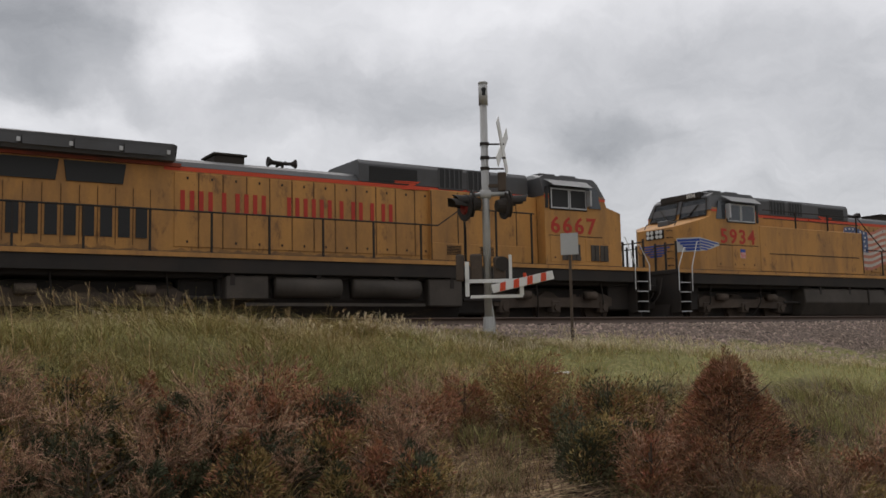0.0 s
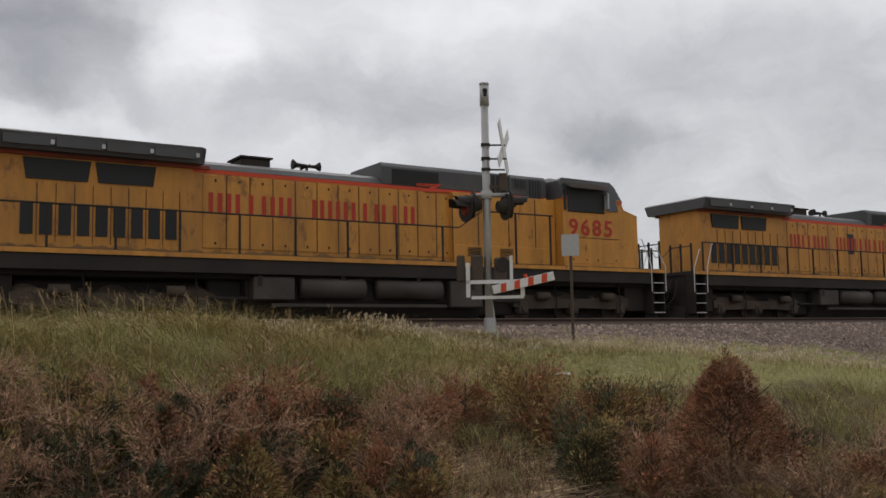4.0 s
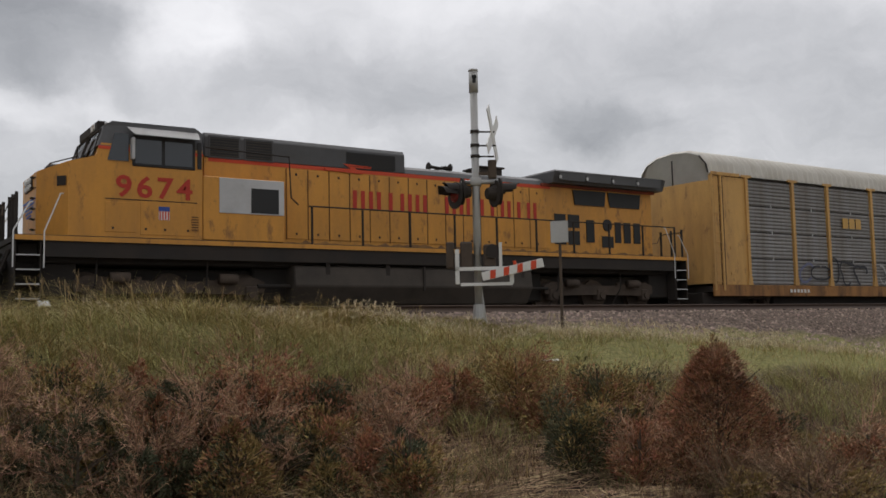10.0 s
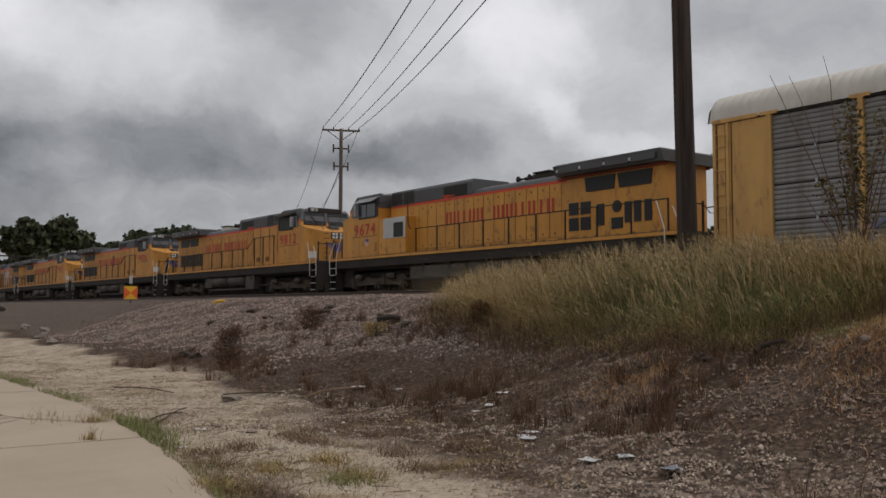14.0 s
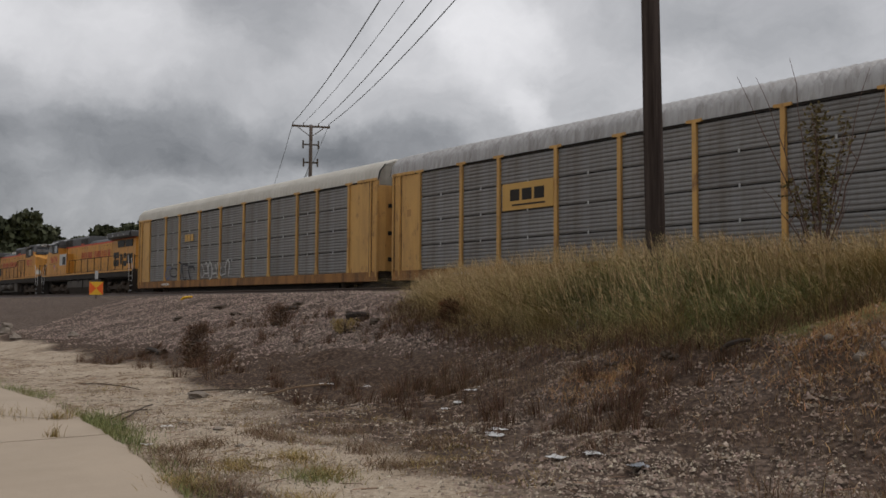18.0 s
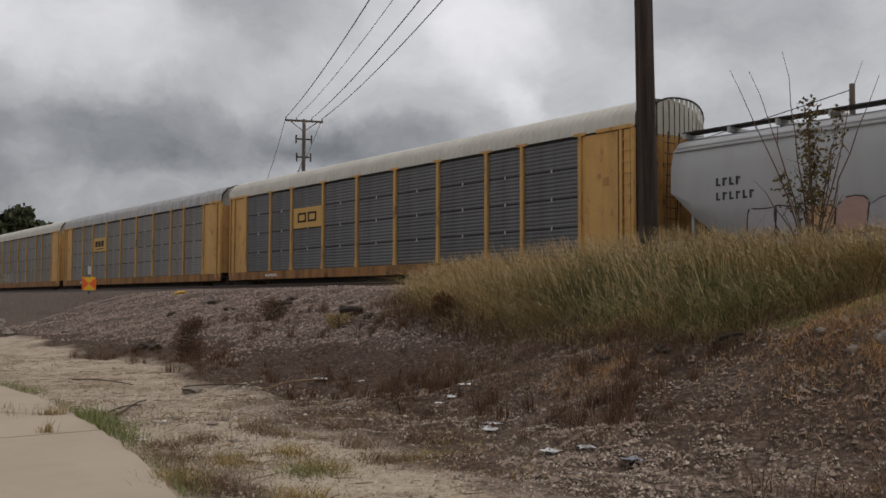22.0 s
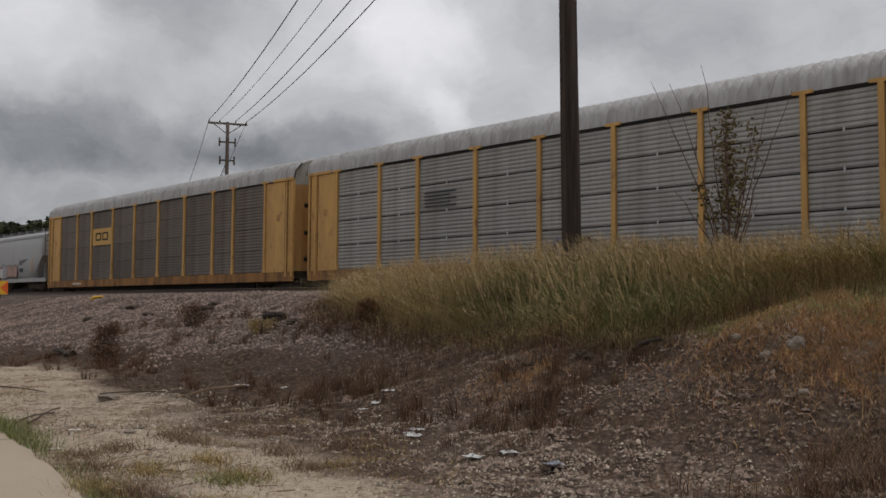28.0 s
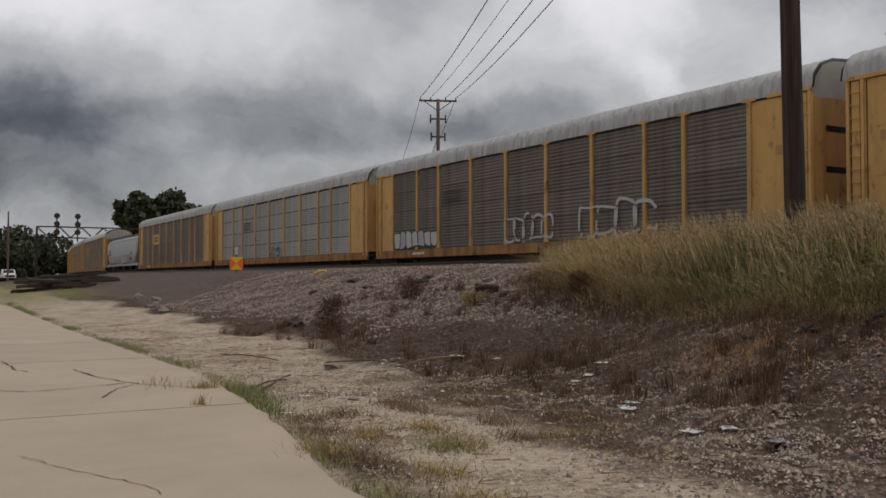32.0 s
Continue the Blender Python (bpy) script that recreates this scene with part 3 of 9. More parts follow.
def ground_material():
    m = bpy.data.materials.new("bare_earth_and_rubble")
    m.use_nodes = True
    nt = tree_of(m)
    out = nt.nodes.new("ShaderNodeOutputMaterial")
    bs = nt.nodes.new("ShaderNodeBsdfPrincipled")
    nt.links.new(bs.outputs[0], out.inputs[0])
    bs.inputs["Roughness"].default_value = 0.95
    bs.inputs["Specular IOR Level"].default_value = 0.15
    co = nt.nodes.new("ShaderNodeTexCoord")
    n1 = node(nt, "ShaderNodeTexNoise", Scale=0.9, Detail=5.0, Roughness=0.65)
    n2 = node(nt, "ShaderNodeTexNoise", Scale=14.0, Detail=4.0, Roughness=0.65)
    vo = node(nt, "ShaderNodeTexVoronoi", Scale=16.0)
    for n in (n1, n2, vo):
        nt.links.new(co.outputs["Object"], n.inputs["Vector"])
    at = nt.nodes.new("ShaderNodeAttribute")
    at.attribute_name = "zone"
    sep = nt.nodes.new("ShaderNodeSeparateColor")
    nt.links.new(at.outputs["Color"], sep.inputs[0])
    jit = math_node(nt, "MULTIPLY", math_node(nt, "SUBTRACT", n1.outputs[0], 0.5), 1.1)
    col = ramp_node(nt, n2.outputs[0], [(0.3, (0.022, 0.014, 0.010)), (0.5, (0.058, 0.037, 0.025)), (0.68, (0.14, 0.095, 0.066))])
    layers = (
        (0, ramp_node(nt, math_node(nt, "ADD", math_node(nt, "MULTIPLY", n1.outputs[0], 0.5), math_node(nt, "MULTIPLY", n2.outputs[0], 0.5)), [(0.33, (0.11, 0.078, 0.054)), (0.41, (0.23, 0.175, 0.125)), (0.49, (0.35, 0.28, 0.205)), (0.60, (0.45, 0.37, 0.28))])),
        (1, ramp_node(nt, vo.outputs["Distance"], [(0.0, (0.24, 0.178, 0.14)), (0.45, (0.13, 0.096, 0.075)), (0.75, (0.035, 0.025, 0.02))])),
        (2, ramp_node(nt, n2.outputs[0], [(0.3, (0.075, 0.08, 0.026)), (0.5, (0.165, 0.16, 0.052)), (0.7, (0.31, 0.255, 0.115))])),
    )
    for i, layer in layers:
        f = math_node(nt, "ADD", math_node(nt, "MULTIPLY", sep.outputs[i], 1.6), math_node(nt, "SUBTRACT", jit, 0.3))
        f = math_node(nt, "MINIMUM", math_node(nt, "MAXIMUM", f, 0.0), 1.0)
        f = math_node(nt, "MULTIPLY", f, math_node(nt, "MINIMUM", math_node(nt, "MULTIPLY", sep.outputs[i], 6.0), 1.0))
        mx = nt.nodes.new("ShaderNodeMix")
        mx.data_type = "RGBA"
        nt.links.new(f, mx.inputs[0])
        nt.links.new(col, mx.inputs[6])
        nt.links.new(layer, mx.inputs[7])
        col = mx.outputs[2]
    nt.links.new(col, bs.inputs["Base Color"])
    bp = nt.nodes.new("ShaderNodeBump")
    bp.inputs["Strength"].default_value, bp.inputs["Distance"].default_value = 0.7, 0.03
    nt.links.new(math_node(nt, "ADD", n2.outputs[0], math_node(nt, "MULTIPLY", vo.outputs["Distance"], 0.4)), bp.inputs["Height"])
    nt.links.new(bp.outputs[0], bs.inputs["Normal"])
    return m


def smooth01(v, a, b):
    u = np.clip((v - a) / (b - a), 0, 1)
    return u * u * (3 - 2 * u)


def verge_line(x):
    """y at which the turf ends and the ballast begins."""
    return np.interp(x, [-20, 3, 8.6, 11.6, 13.9, 16.8, 18, 24], [14.2, 14.1, 13.5, 13.35, 12.75, 12.2, 11.1, 10.2])


def zones(x, y):
    """Shares of pale dirt, ballast and turf."""
    w = (fbm(x * 0.35, y * 0.35, 21) - 0.5) * 2.4
    edge = np.interp(x, [-400, -75, -45, -25, -14, -9, 0, 6], [9, 8, 9.4, 8.2, 6.6, 5.4, 4.2, 4.2])
    pale = 1 - smooth01(y + w, edge - 0.4, edge + 0.9)
    pale = np.where(x > 4, pale * 0.4, pale)
    pale = np.maximum(pale, 0.35 * np.exp(-(((x + 5.1) / 1.3) ** 2 + ((y - 9.5) / 1.0) ** 2)))
    pale = np.maximum(pale, 0.15 * np.exp(-(((x - 5.2) / 1.5) ** 2 + ((y - 7.5) / 1.1) ** 2)))
    pale = np.maximum(pale, 0.2 * smooth01(x, 2.5, 5) * (1 - smooth01(x, 11, 14)) * smooth01(y, 4.5, 5.5) * (1 - smooth01(y, 9.6, 10.6)))
    verge = verge_line(x)
    bal = smooth01(y + 0.15 * w, verge + 0.1, verge + 0.5)
    left = smooth01(-x, 11, 15)
    bank = left * smooth01(y + 0.5 * w, 9.8, 11.0) * 0.8
    bal = np.maximum(bal, bank)
    foot = smooth01(x, -11.5, -8.5) * (1 - smooth01(x, -2.5, 0.0)) * smooth01(y + 0.6 * w, 4.6, 6.2) * (1 - smooth01(y, 8.9, 10.2))
    bal = np.maximum(bal, foot * np.clip(0.1 + 1.3 * (fbm(x * 0.9, y * 0.9, 34) - 0.3), 0, 0.6))
    bal = np.where(y > 26.5, 0, bal)
    turf = smooth01(x, -13, -8) * smooth01(y, 9.6, 10.4) * (1 - smooth01(y, 14.0, 15.4)) * 0.75
    turf = np.maximum(turf, smooth01(x, 9, 16) * smooth01(y, 8.0, 10.5) * (1 - smooth01(y, verge - 0.2, verge + 0.1)) * 0.8)
    turf = np.where(y > 27, 0.9, turf)
    turf = np.maximum(turf, np.where((y < pave_edge(x)) & (y < 2), 0.6, 0))
    scrub = np.clip(5.0 * (fbm(x * 0.9, y * 0.9, 111) - 0.55), 0, 1) * (y > pave_edge(x)) * (y < 7.4) * (y > 2) * np.interp(x, [-34, -16, -9.5, -2, 1], [0.2, 0.3, 0.9, 1, 0])
    pale = pale * (1 - 0.8 * scrub)
    turf = np.maximum(turf, smooth01(-x, 40, 70) * (1 - smooth01(y, 9.5, 13.0)) * 0.62)
    return pale, bal, turf


def build_ground():
    def axis(knots):
        out = []
        for (a, b, step) in knots:
            out.extend(np.arange(a, b, step))
        return np.array(out + [knots[-1][1]])

    xs = axis([(-3000, -400, 260), (-400, -120, 20), (-120, -45, 3), (-45, -22, 0.8), (-22, 22, 0.28), (22, 40, 0.9), (40, 120, 5), (120, 400, 28), (400, 3000, 260)])
    ys = axis([(-600, -60, 60), (-60, 0, 6), (0, 2, 0.5), (2, 17.6, 0.25), (17.6, 27, 0.6), (27, 60, 3), (60, 300, 24), (300, 4000, 370)])
    X, Y = np.meshgrid(xs, ys, indexing="ij")
    Z = ground_z(X, Y)
    Z = np.where(Y < pave_edge(X) - 0.15, PAVE_Z - 0.12, Z)
    nx, ny = X.shape
    idx = np.arange(nx * ny).reshape(nx, ny)
    f = np.stack([idx[:-1, :-1], idx[1:, :-1], idx[1:, 1:], idx[:-1, 1:]], -1).reshape(-1, 4)
    ob = raw_mesh("ground", np.stack([X, Y, Z], -1).reshape(-1, 3), f, ground_material(), smooth=True)
    p, b, t = zones(X.ravel(), Y.ravel())
    a = ob.data.color_attributes.new("zone", "FLOAT_COLOR", "POINT")
    a.data.foreach_set("color", np.stack([p, b, t, np.ones_like(p)], -1).astype(np.float32).ravel())
    tagged(ob, "bare brown earth, gravel bank and rough turf beside the tracks", "ground", kind="structure")
    return ob


build_ground()


def build_pavement():
    """Concrete slabs, each with its own edges, with open joints."""
    root = tagged(new("pavement"), "pale cracked concrete pavement with weedy joints", "pavement", kind="structure")
    rng = random.Random(4)
    cuts = [-110, -90, -74, -60, -48, -38.5, -30.5, -24.4, -19.2, -15.2, -11.9, -9.0, -6.2, -3.2, 0.2, 3.8, 7.6, 12, 18, 26, 40]
    for i in range(len(cuts) - 1):
        a, b = cuts[i] + 0.012, cuts[i + 1] - 0.012
        lo = -9.0
        for j, (y0, y1) in enumerate(((-14.0, -8.2), (-8.17, -3.2), (-3.17, None))):
            n = max(2, int((b - a) / 0.45))
            xsb = [a + (b - a) * k / n for k in range(n + 1)]
            bm = B()
            if y1 is None:
                top = [(xx, float(pave_edge(xx)) + (rng.random() - 0.5) * 0.09) for xx in xsb]
            else:
                top = [(xx, y1) for xx in xsb]
            dz = (rng.random() - 0.5) * 0.012
            out = [(a, y0), (b, y0)] + top[::-1]
            t = [bm.verts.new((px, py, PAVE_Z + dz)) for px, py in out]
            u = [bm.verts.new((px, py, PAVE_Z - 0.16)) for px, py in out]
            bm.faces.new(t)
            for k in range(len(out)):
                bm.faces.new((t[k], u[k], u[(k + 1) % len(out)], t[(k + 1) % len(out)]))
            bmesh.ops.recalc_face_normals(bm, faces=bm.faces)
            part("slab", bm, CONCRETE, root)
    return root


build_pavement()


def crack(points, seed, wide=1.0):
    """An open crack in the concrete, filled with dark soil: a thin ragged ribbon lying on the slab."""
    rng = random.Random(seed)
    pts = []
    for (x0, y0), (x1, y1) in zip(points, points[1:]):
        n = max(3, int(math.hypot(x1 - x0, y1 - y0) / 0.12))
        for i in range(n):
            u = i / n
            pts.append((x0 + (x1 - x0) * u + rng.uniform(-0.025, 0.025), y0 + (y1 - y0) * u + rng.uniform(-0.025, 0.025)))
    bm = B()
    rows = []
    for i, (x, y) in enumerate(pts):
        q = pts[min(i + 1, len(pts) - 1)]
        o = pts[max(i - 1, 0)]
        d = Vector((q[0] - o[0], q[1] - o[1]))
        d = d.normalized() if d.length > 1e-6 else Vector((1, 0))
        w = rng.uniform(0.0015, 0.006) * wide
        rows.append((bm.verts.new((x - d.y * w, y + d.x * w, PAVE_Z + 0.0105)), bm.verts.new((x + d.y * w, y - d.x * w, PAVE_Z + 0.0105))))
    for a, b in zip(rows, rows[1:]):
        bm.faces.new((a[0], a[1], b[1], b[0]))
    tagged(link_mesh("crack", bm, TIE), "dark soil-filled crack across the concrete", "crack", "cracks in the pavement", "structure")


for i, c in enumerate((((-17.37, 2.6), (-15.97, 2.71), (-14.71, 3.03), (-14.17, 3.37), (-13.66, 3.71), (-13.72, 4.1)), ((-13.28, 2.31), (-14.14, 2.64), (-14.71, 3.03)), ((-14.79, 1.28), (-14.42, 1.54), (-14.56, 2.31), (-14.95, 3.04)), ((-19.74, 1.73), (-17.74, 1.78), (-17.22, 1.94)), ((-16.99, 3.07), (-17.12, 4.0)), ((-9.56, 0.96), (-8.66, 1.25), (-7.88, 1.59), (-7.4, 1.67)), ((-12.04, 3.17), (-11.71, 3.6)))):
    crack(c, 60 + i, 3.2 if i < 4 else 1.0)


def build_track(y, z, name, x0=-420, x1=420):
    root = tagged(new(name), "steel railway track on wooden ties and ballast", "railway track", kind="structure")
    out = [(-0.07, -0.17), (0.07, -0.17), (0.07, -0.155), (0.012, -0.13), (0.012, -0.04), (0.036, -0.03), (0.036, 0.0), (-0.036, 0.0), (-0.036, -0.03), (-0.012, -0.04), (-0.012, -0.13), (-0.07, -0.155)]
    xs = np.concatenate([np.arange(-420, -80, 5.0), [-80, 0, 100, 420]])
    n = len(out)
    for dy in (-0.7525, 0.7525):
        V = np.array([(x, y + dy + a + float(track_bend(x)), z + b) for x in xs for a, b in out])
        F = np.array([(i * n + j, (i + 1) * n + j, (i + 1) * n + (j + 1) % n, i * n + (j + 1) % n) for i in range(len(xs) - 1) for j in range(n)])
        raw_mesh("rail", V, F, RAILM, root)
    bm = box(B(), -0.115, 0.115, -1.3, 1.3, -0.34, -0.17, 0.008)
    tie = part("tie", bm, TIE, root)
    tie.location = (-48, y, z)
    n = 1
    rng = random.Random(int(y * 10))
    while n < 150:
        twin(tie, (-48 + n * 0.55, y + rng.uniform(-0.04, 0.04), z + rng.uniform(-0.01, 0.005)), rng.uniform(-1, 1))
        n += 1
    return root


build_track(NEAR_Y, NEAR_RAIL_Z, "near_track")
build_track(TRACK_Y, RAIL_Z, "far_track")


# ---- loose stones ----


def stones(name, xy, size, mat, label, lift=0.0, zf=None):
    """Many small stones on the ground: squashed eight-faced lumps, each turned its own way."""
    rng = np.random.default_rng(len(xy))
    n = len(xy)
    base = np.array([[1, 0, 0], [-1, 0, 0], [0, 1, 0], [0, -1, 0], [0, 0, 1], [0, 0, -1]], float)
    tri = np.array([[0, 2, 4], [2, 1, 4], [1, 3, 4], [3, 0, 4]])
    v = base[None] * rng.uniform(0.55, 1.15, (n, 6, 1)) * rng.uniform(0.7, 1.2, (n, 1, 3)) + rng.uniform(-0.25, 0.25, (n, 6, 3))
    v[:, :, 2] *= 0.7
    v[:, :4, 2] -= 0.25
    a = rng.uniform(0, 6.283, n)
    c, s = np.cos(a)[:, None], np.sin(a)[:, None]
    w = np.stack([v[:, :, 0] * c - v[:, :, 1] * s, v[:, :, 0] * s + v[:, :, 1] * c, v[:, :, 2]], -1)
    sz = np.asarray(size)[:, None, None]
    z = ground_z(xy[:, 0], xy[:, 1]) if zf is None else zf
    w = w * sz + np.stack([xy[:, 0], xy[:, 1], z + np.asarray(size) * 0.2 + lift], -1)[:, None, :]
    f = (tri[None] + (np.arange(n) * 6)[:, None, None]).reshape(-1, 3)
    ob = raw_mesh(name, w.reshape(-1, 3), f, mat)
    return tagged(ob, label, "stones", kind="stuff")


def scatter(n, x0, x1, y0, y1, keep, seed, power=1.0):
    rng = np.random.default_rng(seed)
    x = rng.uniform(x0, x1, n)
    y = rng.uniform(y0, y1, n)
    k = rng.uniform(0, 1, n) < keep(x, y)
    return np.stack([x[k], y[k]], -1), rng


def build_stones():
    xy, rng = scatter(38000, -42, 45, 10.2, 21.5, lambda x, y: np.where(np.abs(x) < 45, zones(x, y)[1], 0) * np.where(y > 18, 0.5, 1), 1)
    stones("ballast_stone", xy, rng.uniform(0.025, 0.06, len(xy)), STONES, "crushed grey-pink ballast stones along the tracks")
    xy, rng = scatter(30000, -45, -10, 8.5, 15.5, lambda x, y: smooth01(-x, 10, 14) * smooth01(y + (fbm(x * .5, y * .5, 31) - .5) * 3, 9, 11), 2)
    stones("bank_stone", xy, rng.uniform(0.02, 0.05, len(xy)) * np.where(rng.uniform(0, 1, len(xy)) > 0.94, 1.5, 1), STONES, "loose crushed stones on the railway bank")
    xy, rng = scatter(125000, -13, 10, 4.4, 10.4, lambda x, y: np.interp(x, [-3, 1], [1, 0.25]) * np.clip(0.25 + 1.6 * (fbm(x * 1.1, y * 1.1, 34) - 0.3), 0.1, 1) * smooth01(y + (fbm(x * .6, y * .6, 33) - .5) * 2.5, 4.8, 6.5) * (1 - smooth01(y, 9.6, 10.6)), 3)
    stones("rubble_stone", xy, rng.uniform(0.007, 0.020, len(xy)) * (1 + 0.5 * np.exp(-((xy[:, 0] + 5.8) / 2.6) ** 2)) * np.where(rng.uniform(0, 1, len(xy)) > 0.95, 1.8, 1), DARKSTONES, "broken grey and tan stones at the foot of the bank")
    xy, rng = scatter(22000, -30, 3, 2.6, 9, lambda x, y: np.where(y > pave_edge(x) + 0.1, 0.6, 0), 5)
    stones("dirt_pebble", xy, rng.uniform(0.005, 0.02, len(xy)), DARKSTONES, "pebbles on pale packed dirt")
    xy, rng = scatter(46000, -16, -4, 3.2, 7.6, lambda x, y: np.where(y > pave_edge(x) + 0.3, 0.25 + 1.6 * np.clip(fbm(x * 0.8, y * 0.8, 117) - 0.42, 0, 0.5), 0) * smooth01(-x, 3.5, 6), 6)
    stones("path_gravel", xy, rng.uniform(0.006, 0.019, len(xy)) * np.where(rng.uniform(0, 1, len(xy)) > 0.96, 2.0, 1), PALESTONE, "pale gravel and crumbs of concrete on the dirt")
    rng = random.Random(12)
    for x, y, r in ((-5.43, 9.33, 0.15), (-5.7, 9.2, 0.09), (-6.2, 9.5, 0.07), (-44, 10.2, 0.4), (-40, 9.6, 0.3), (-48, 11.2, 0.35), (-36, 10.6, 0.25), (-51, 11.0, 0.3), (-5.0, 8.6, 0.07), (-7.6, 8.2, 0.06)):
        bm = B()
        bmesh.ops.create_icosphere(bm, subdivisions=2, radius=r)
        for v in bm.verts:
            v.co *= 0.8 + 0.45 * noise.noise(v.co * (1.4 / r) + Vector((x, y, 0)))
            v.co.z *= 0.7
        o = tagged(link_mesh("rock", bm, ROCK), "rough grey rock on the bank", "rock", "rocks on the bank")
        o.matrix_basis = pose(x, y, float(ground_z(x, y)) + r * 0.2, 0, 0, rng.uniform(0, 360))


build_stones()

# ---- the train ----
SPEED, SLOWING = 11.017, -0.0188


def train_shift(t):
    return -(SPEED * t + SLOWING * t * t / 2)


MOVING = []  # (thing, its start along the track, turned round)
L = 22.3


def truck_frame(car, xc, n_axles, wheel_r, spread, cast, half=1.08):
    """A truck: side frames with journal boxes, wheels on axles; seen from outside."""
    for sgn in (-1, 1):
        y = sgn * half
        bm = B()
        x0, x1 = xc - spread / 2 - 0.35, xc + spread / 2 + 0.35
        prism(bm, [(x0, wheel_r + 0.30), (x0 + 0.3, wheel_r + 0.42), (xc - 0.5, wheel_r + 0.30), (xc + 0.5, wheel_r + 0.30), (x1 - 0.3, wheel_r + 0.42), (x1, wheel_r + 0.30), (x1, wheel_r + 0.05), (x1 - 0.5, wheel_r - 0.02), (xc, wheel_r + 0.02), (x0 + 0.5, wheel_r - 0.02), (x0, wheel_r + 0.05)], y - 0.09, y + 0.09)
        for i in range(n_axles):
            xa = xc - spread / 2 + spread * i / (n_axles - 1)
            box(bm, xa - 0.17, xa + 0.17, y - 0.14, y + 0.14, wheel_r - 0.17, wheel_r + 0.2, 0.03)
            cyl(bm, (xa, y + sgn * 0.12, wheel_r), (xa, y + sgn * 0.2, wheel_r), 0.11, seg=10)
        for i in range(n_axles - 1):
            xa = xc - spread / 2 + spread * (i + 0.5) / (n_axles - 1)
            for k in (-0.16, 0.16):
                cyl(bm, (xa + k, y, wheel_r + 0.02), (xa + k, y, wheel_r + 0.4), 0.07, seg=8)
        part("truck_frame", bm, TRUCKM, car)
    bm = box(B(), xc - spread / 2 - 0.2, xc + spread / 2 + 0.2, -0.66, 0.66, 0.14, wheel_r + 0.62, 0.04)
    part("truck_bolster", bm, BLACK, car)
    for i in range(n_axles):
        xa = xc - spread / 2 + spread * i / (n_axles - 1)
        bm = B()
        for sgn in (-1, 1):
            cyl(bm, (xa, sgn * 0.69, wheel_r), (xa, sgn * 0.82, wheel_r), wheel_r, seg=24)
            cyl(bm, (xa, sgn * 0.66, wheel_r), (xa, sgn * 0.69, wheel_r), wheel_r + 0.03, seg=24)
        cyl(bm, (xa, -0.9, wheel_r), (xa, 0.9, wheel_r), 0.08, seg=8)
        part("wheelset", bm, TRUCKM, car)


def coupler(car, x, d):
    bm = box(B(), min(x, x - d * 0.7), max(x, x - d * 0.7), -0.1, 0.1, 0.72, 0.98, 0.02)
    box(bm, min(x + d * 0.06, x - d * 0.16), max(x + d * 0.06, x - d * 0.16), -0.19, 0.19, 0.68, 1.02, 0.04)
    part("coupler", bm, BLACK, car)
    bm = box(B(), min(x - d * 0.02, x - d * 1.0), max(x - d * 0.02, x - d * 1.0), -0.34, 0.34, 0.46, 0.74, 0.03)
    part("draft_gear", bm, BLACK, car)


def bar_word(car, x0, x1, z0, z1, y, side, gaps, mat):
    """The company's name as plain upright bars of the letters' height, one or two to a letter's width."""
    n = len(gaps)
    step = (x1 - x0) / n
    ya, yb = (y - 0.006, y + 0.001) if side < 0 else (y - 0.001, y + 0.006)
    for i, g in enumerate(gaps):
        if g == " ":
            continue
        a, b = x0 + i * step + step * 0.10, x0 + (i + 1) * step - step * 0.16
        th = step * 0.24
        for c in (((a + b) / 2,) if g == "i" else (a + th / 2, b - th / 2)):
            part("letter_bar", box(B(), c - th / 2, c + th / 2, ya, yb, z0, z1), mat, car, "red painted bar")


def rail_run(bm, pts, r=0.022):
    tube(bm, pts, r, 6)


def shield(car, x, z, y, side, s=0.30):
    bm = B()
    ya, yb = (y - 0.005, y) if side < 0 else (y, y + 0.005)
    box(bm, x - s / 2, x + s / 2, ya, yb, z + s * 0.2, z + s * 0.62)
    p = part("emblem_top", bm, BLUE, car, "dark blue emblem band")
    part("emblem_field", box(B(), x - s / 2, x + s / 2, ya, yb, z - s * 0.6, z + s * 0.19), WHITE, car, "white emblem field")
    for k in range(4):
        xa = x - s / 2 + s * (k + 0.2) / 4
        part("emblem_stripe", box(B(), xa, xa + s * 0.13, ya + 0.003 * side, yb + 0.003 * side, z - s * 0.58, z + s * 0.18), RED, car)


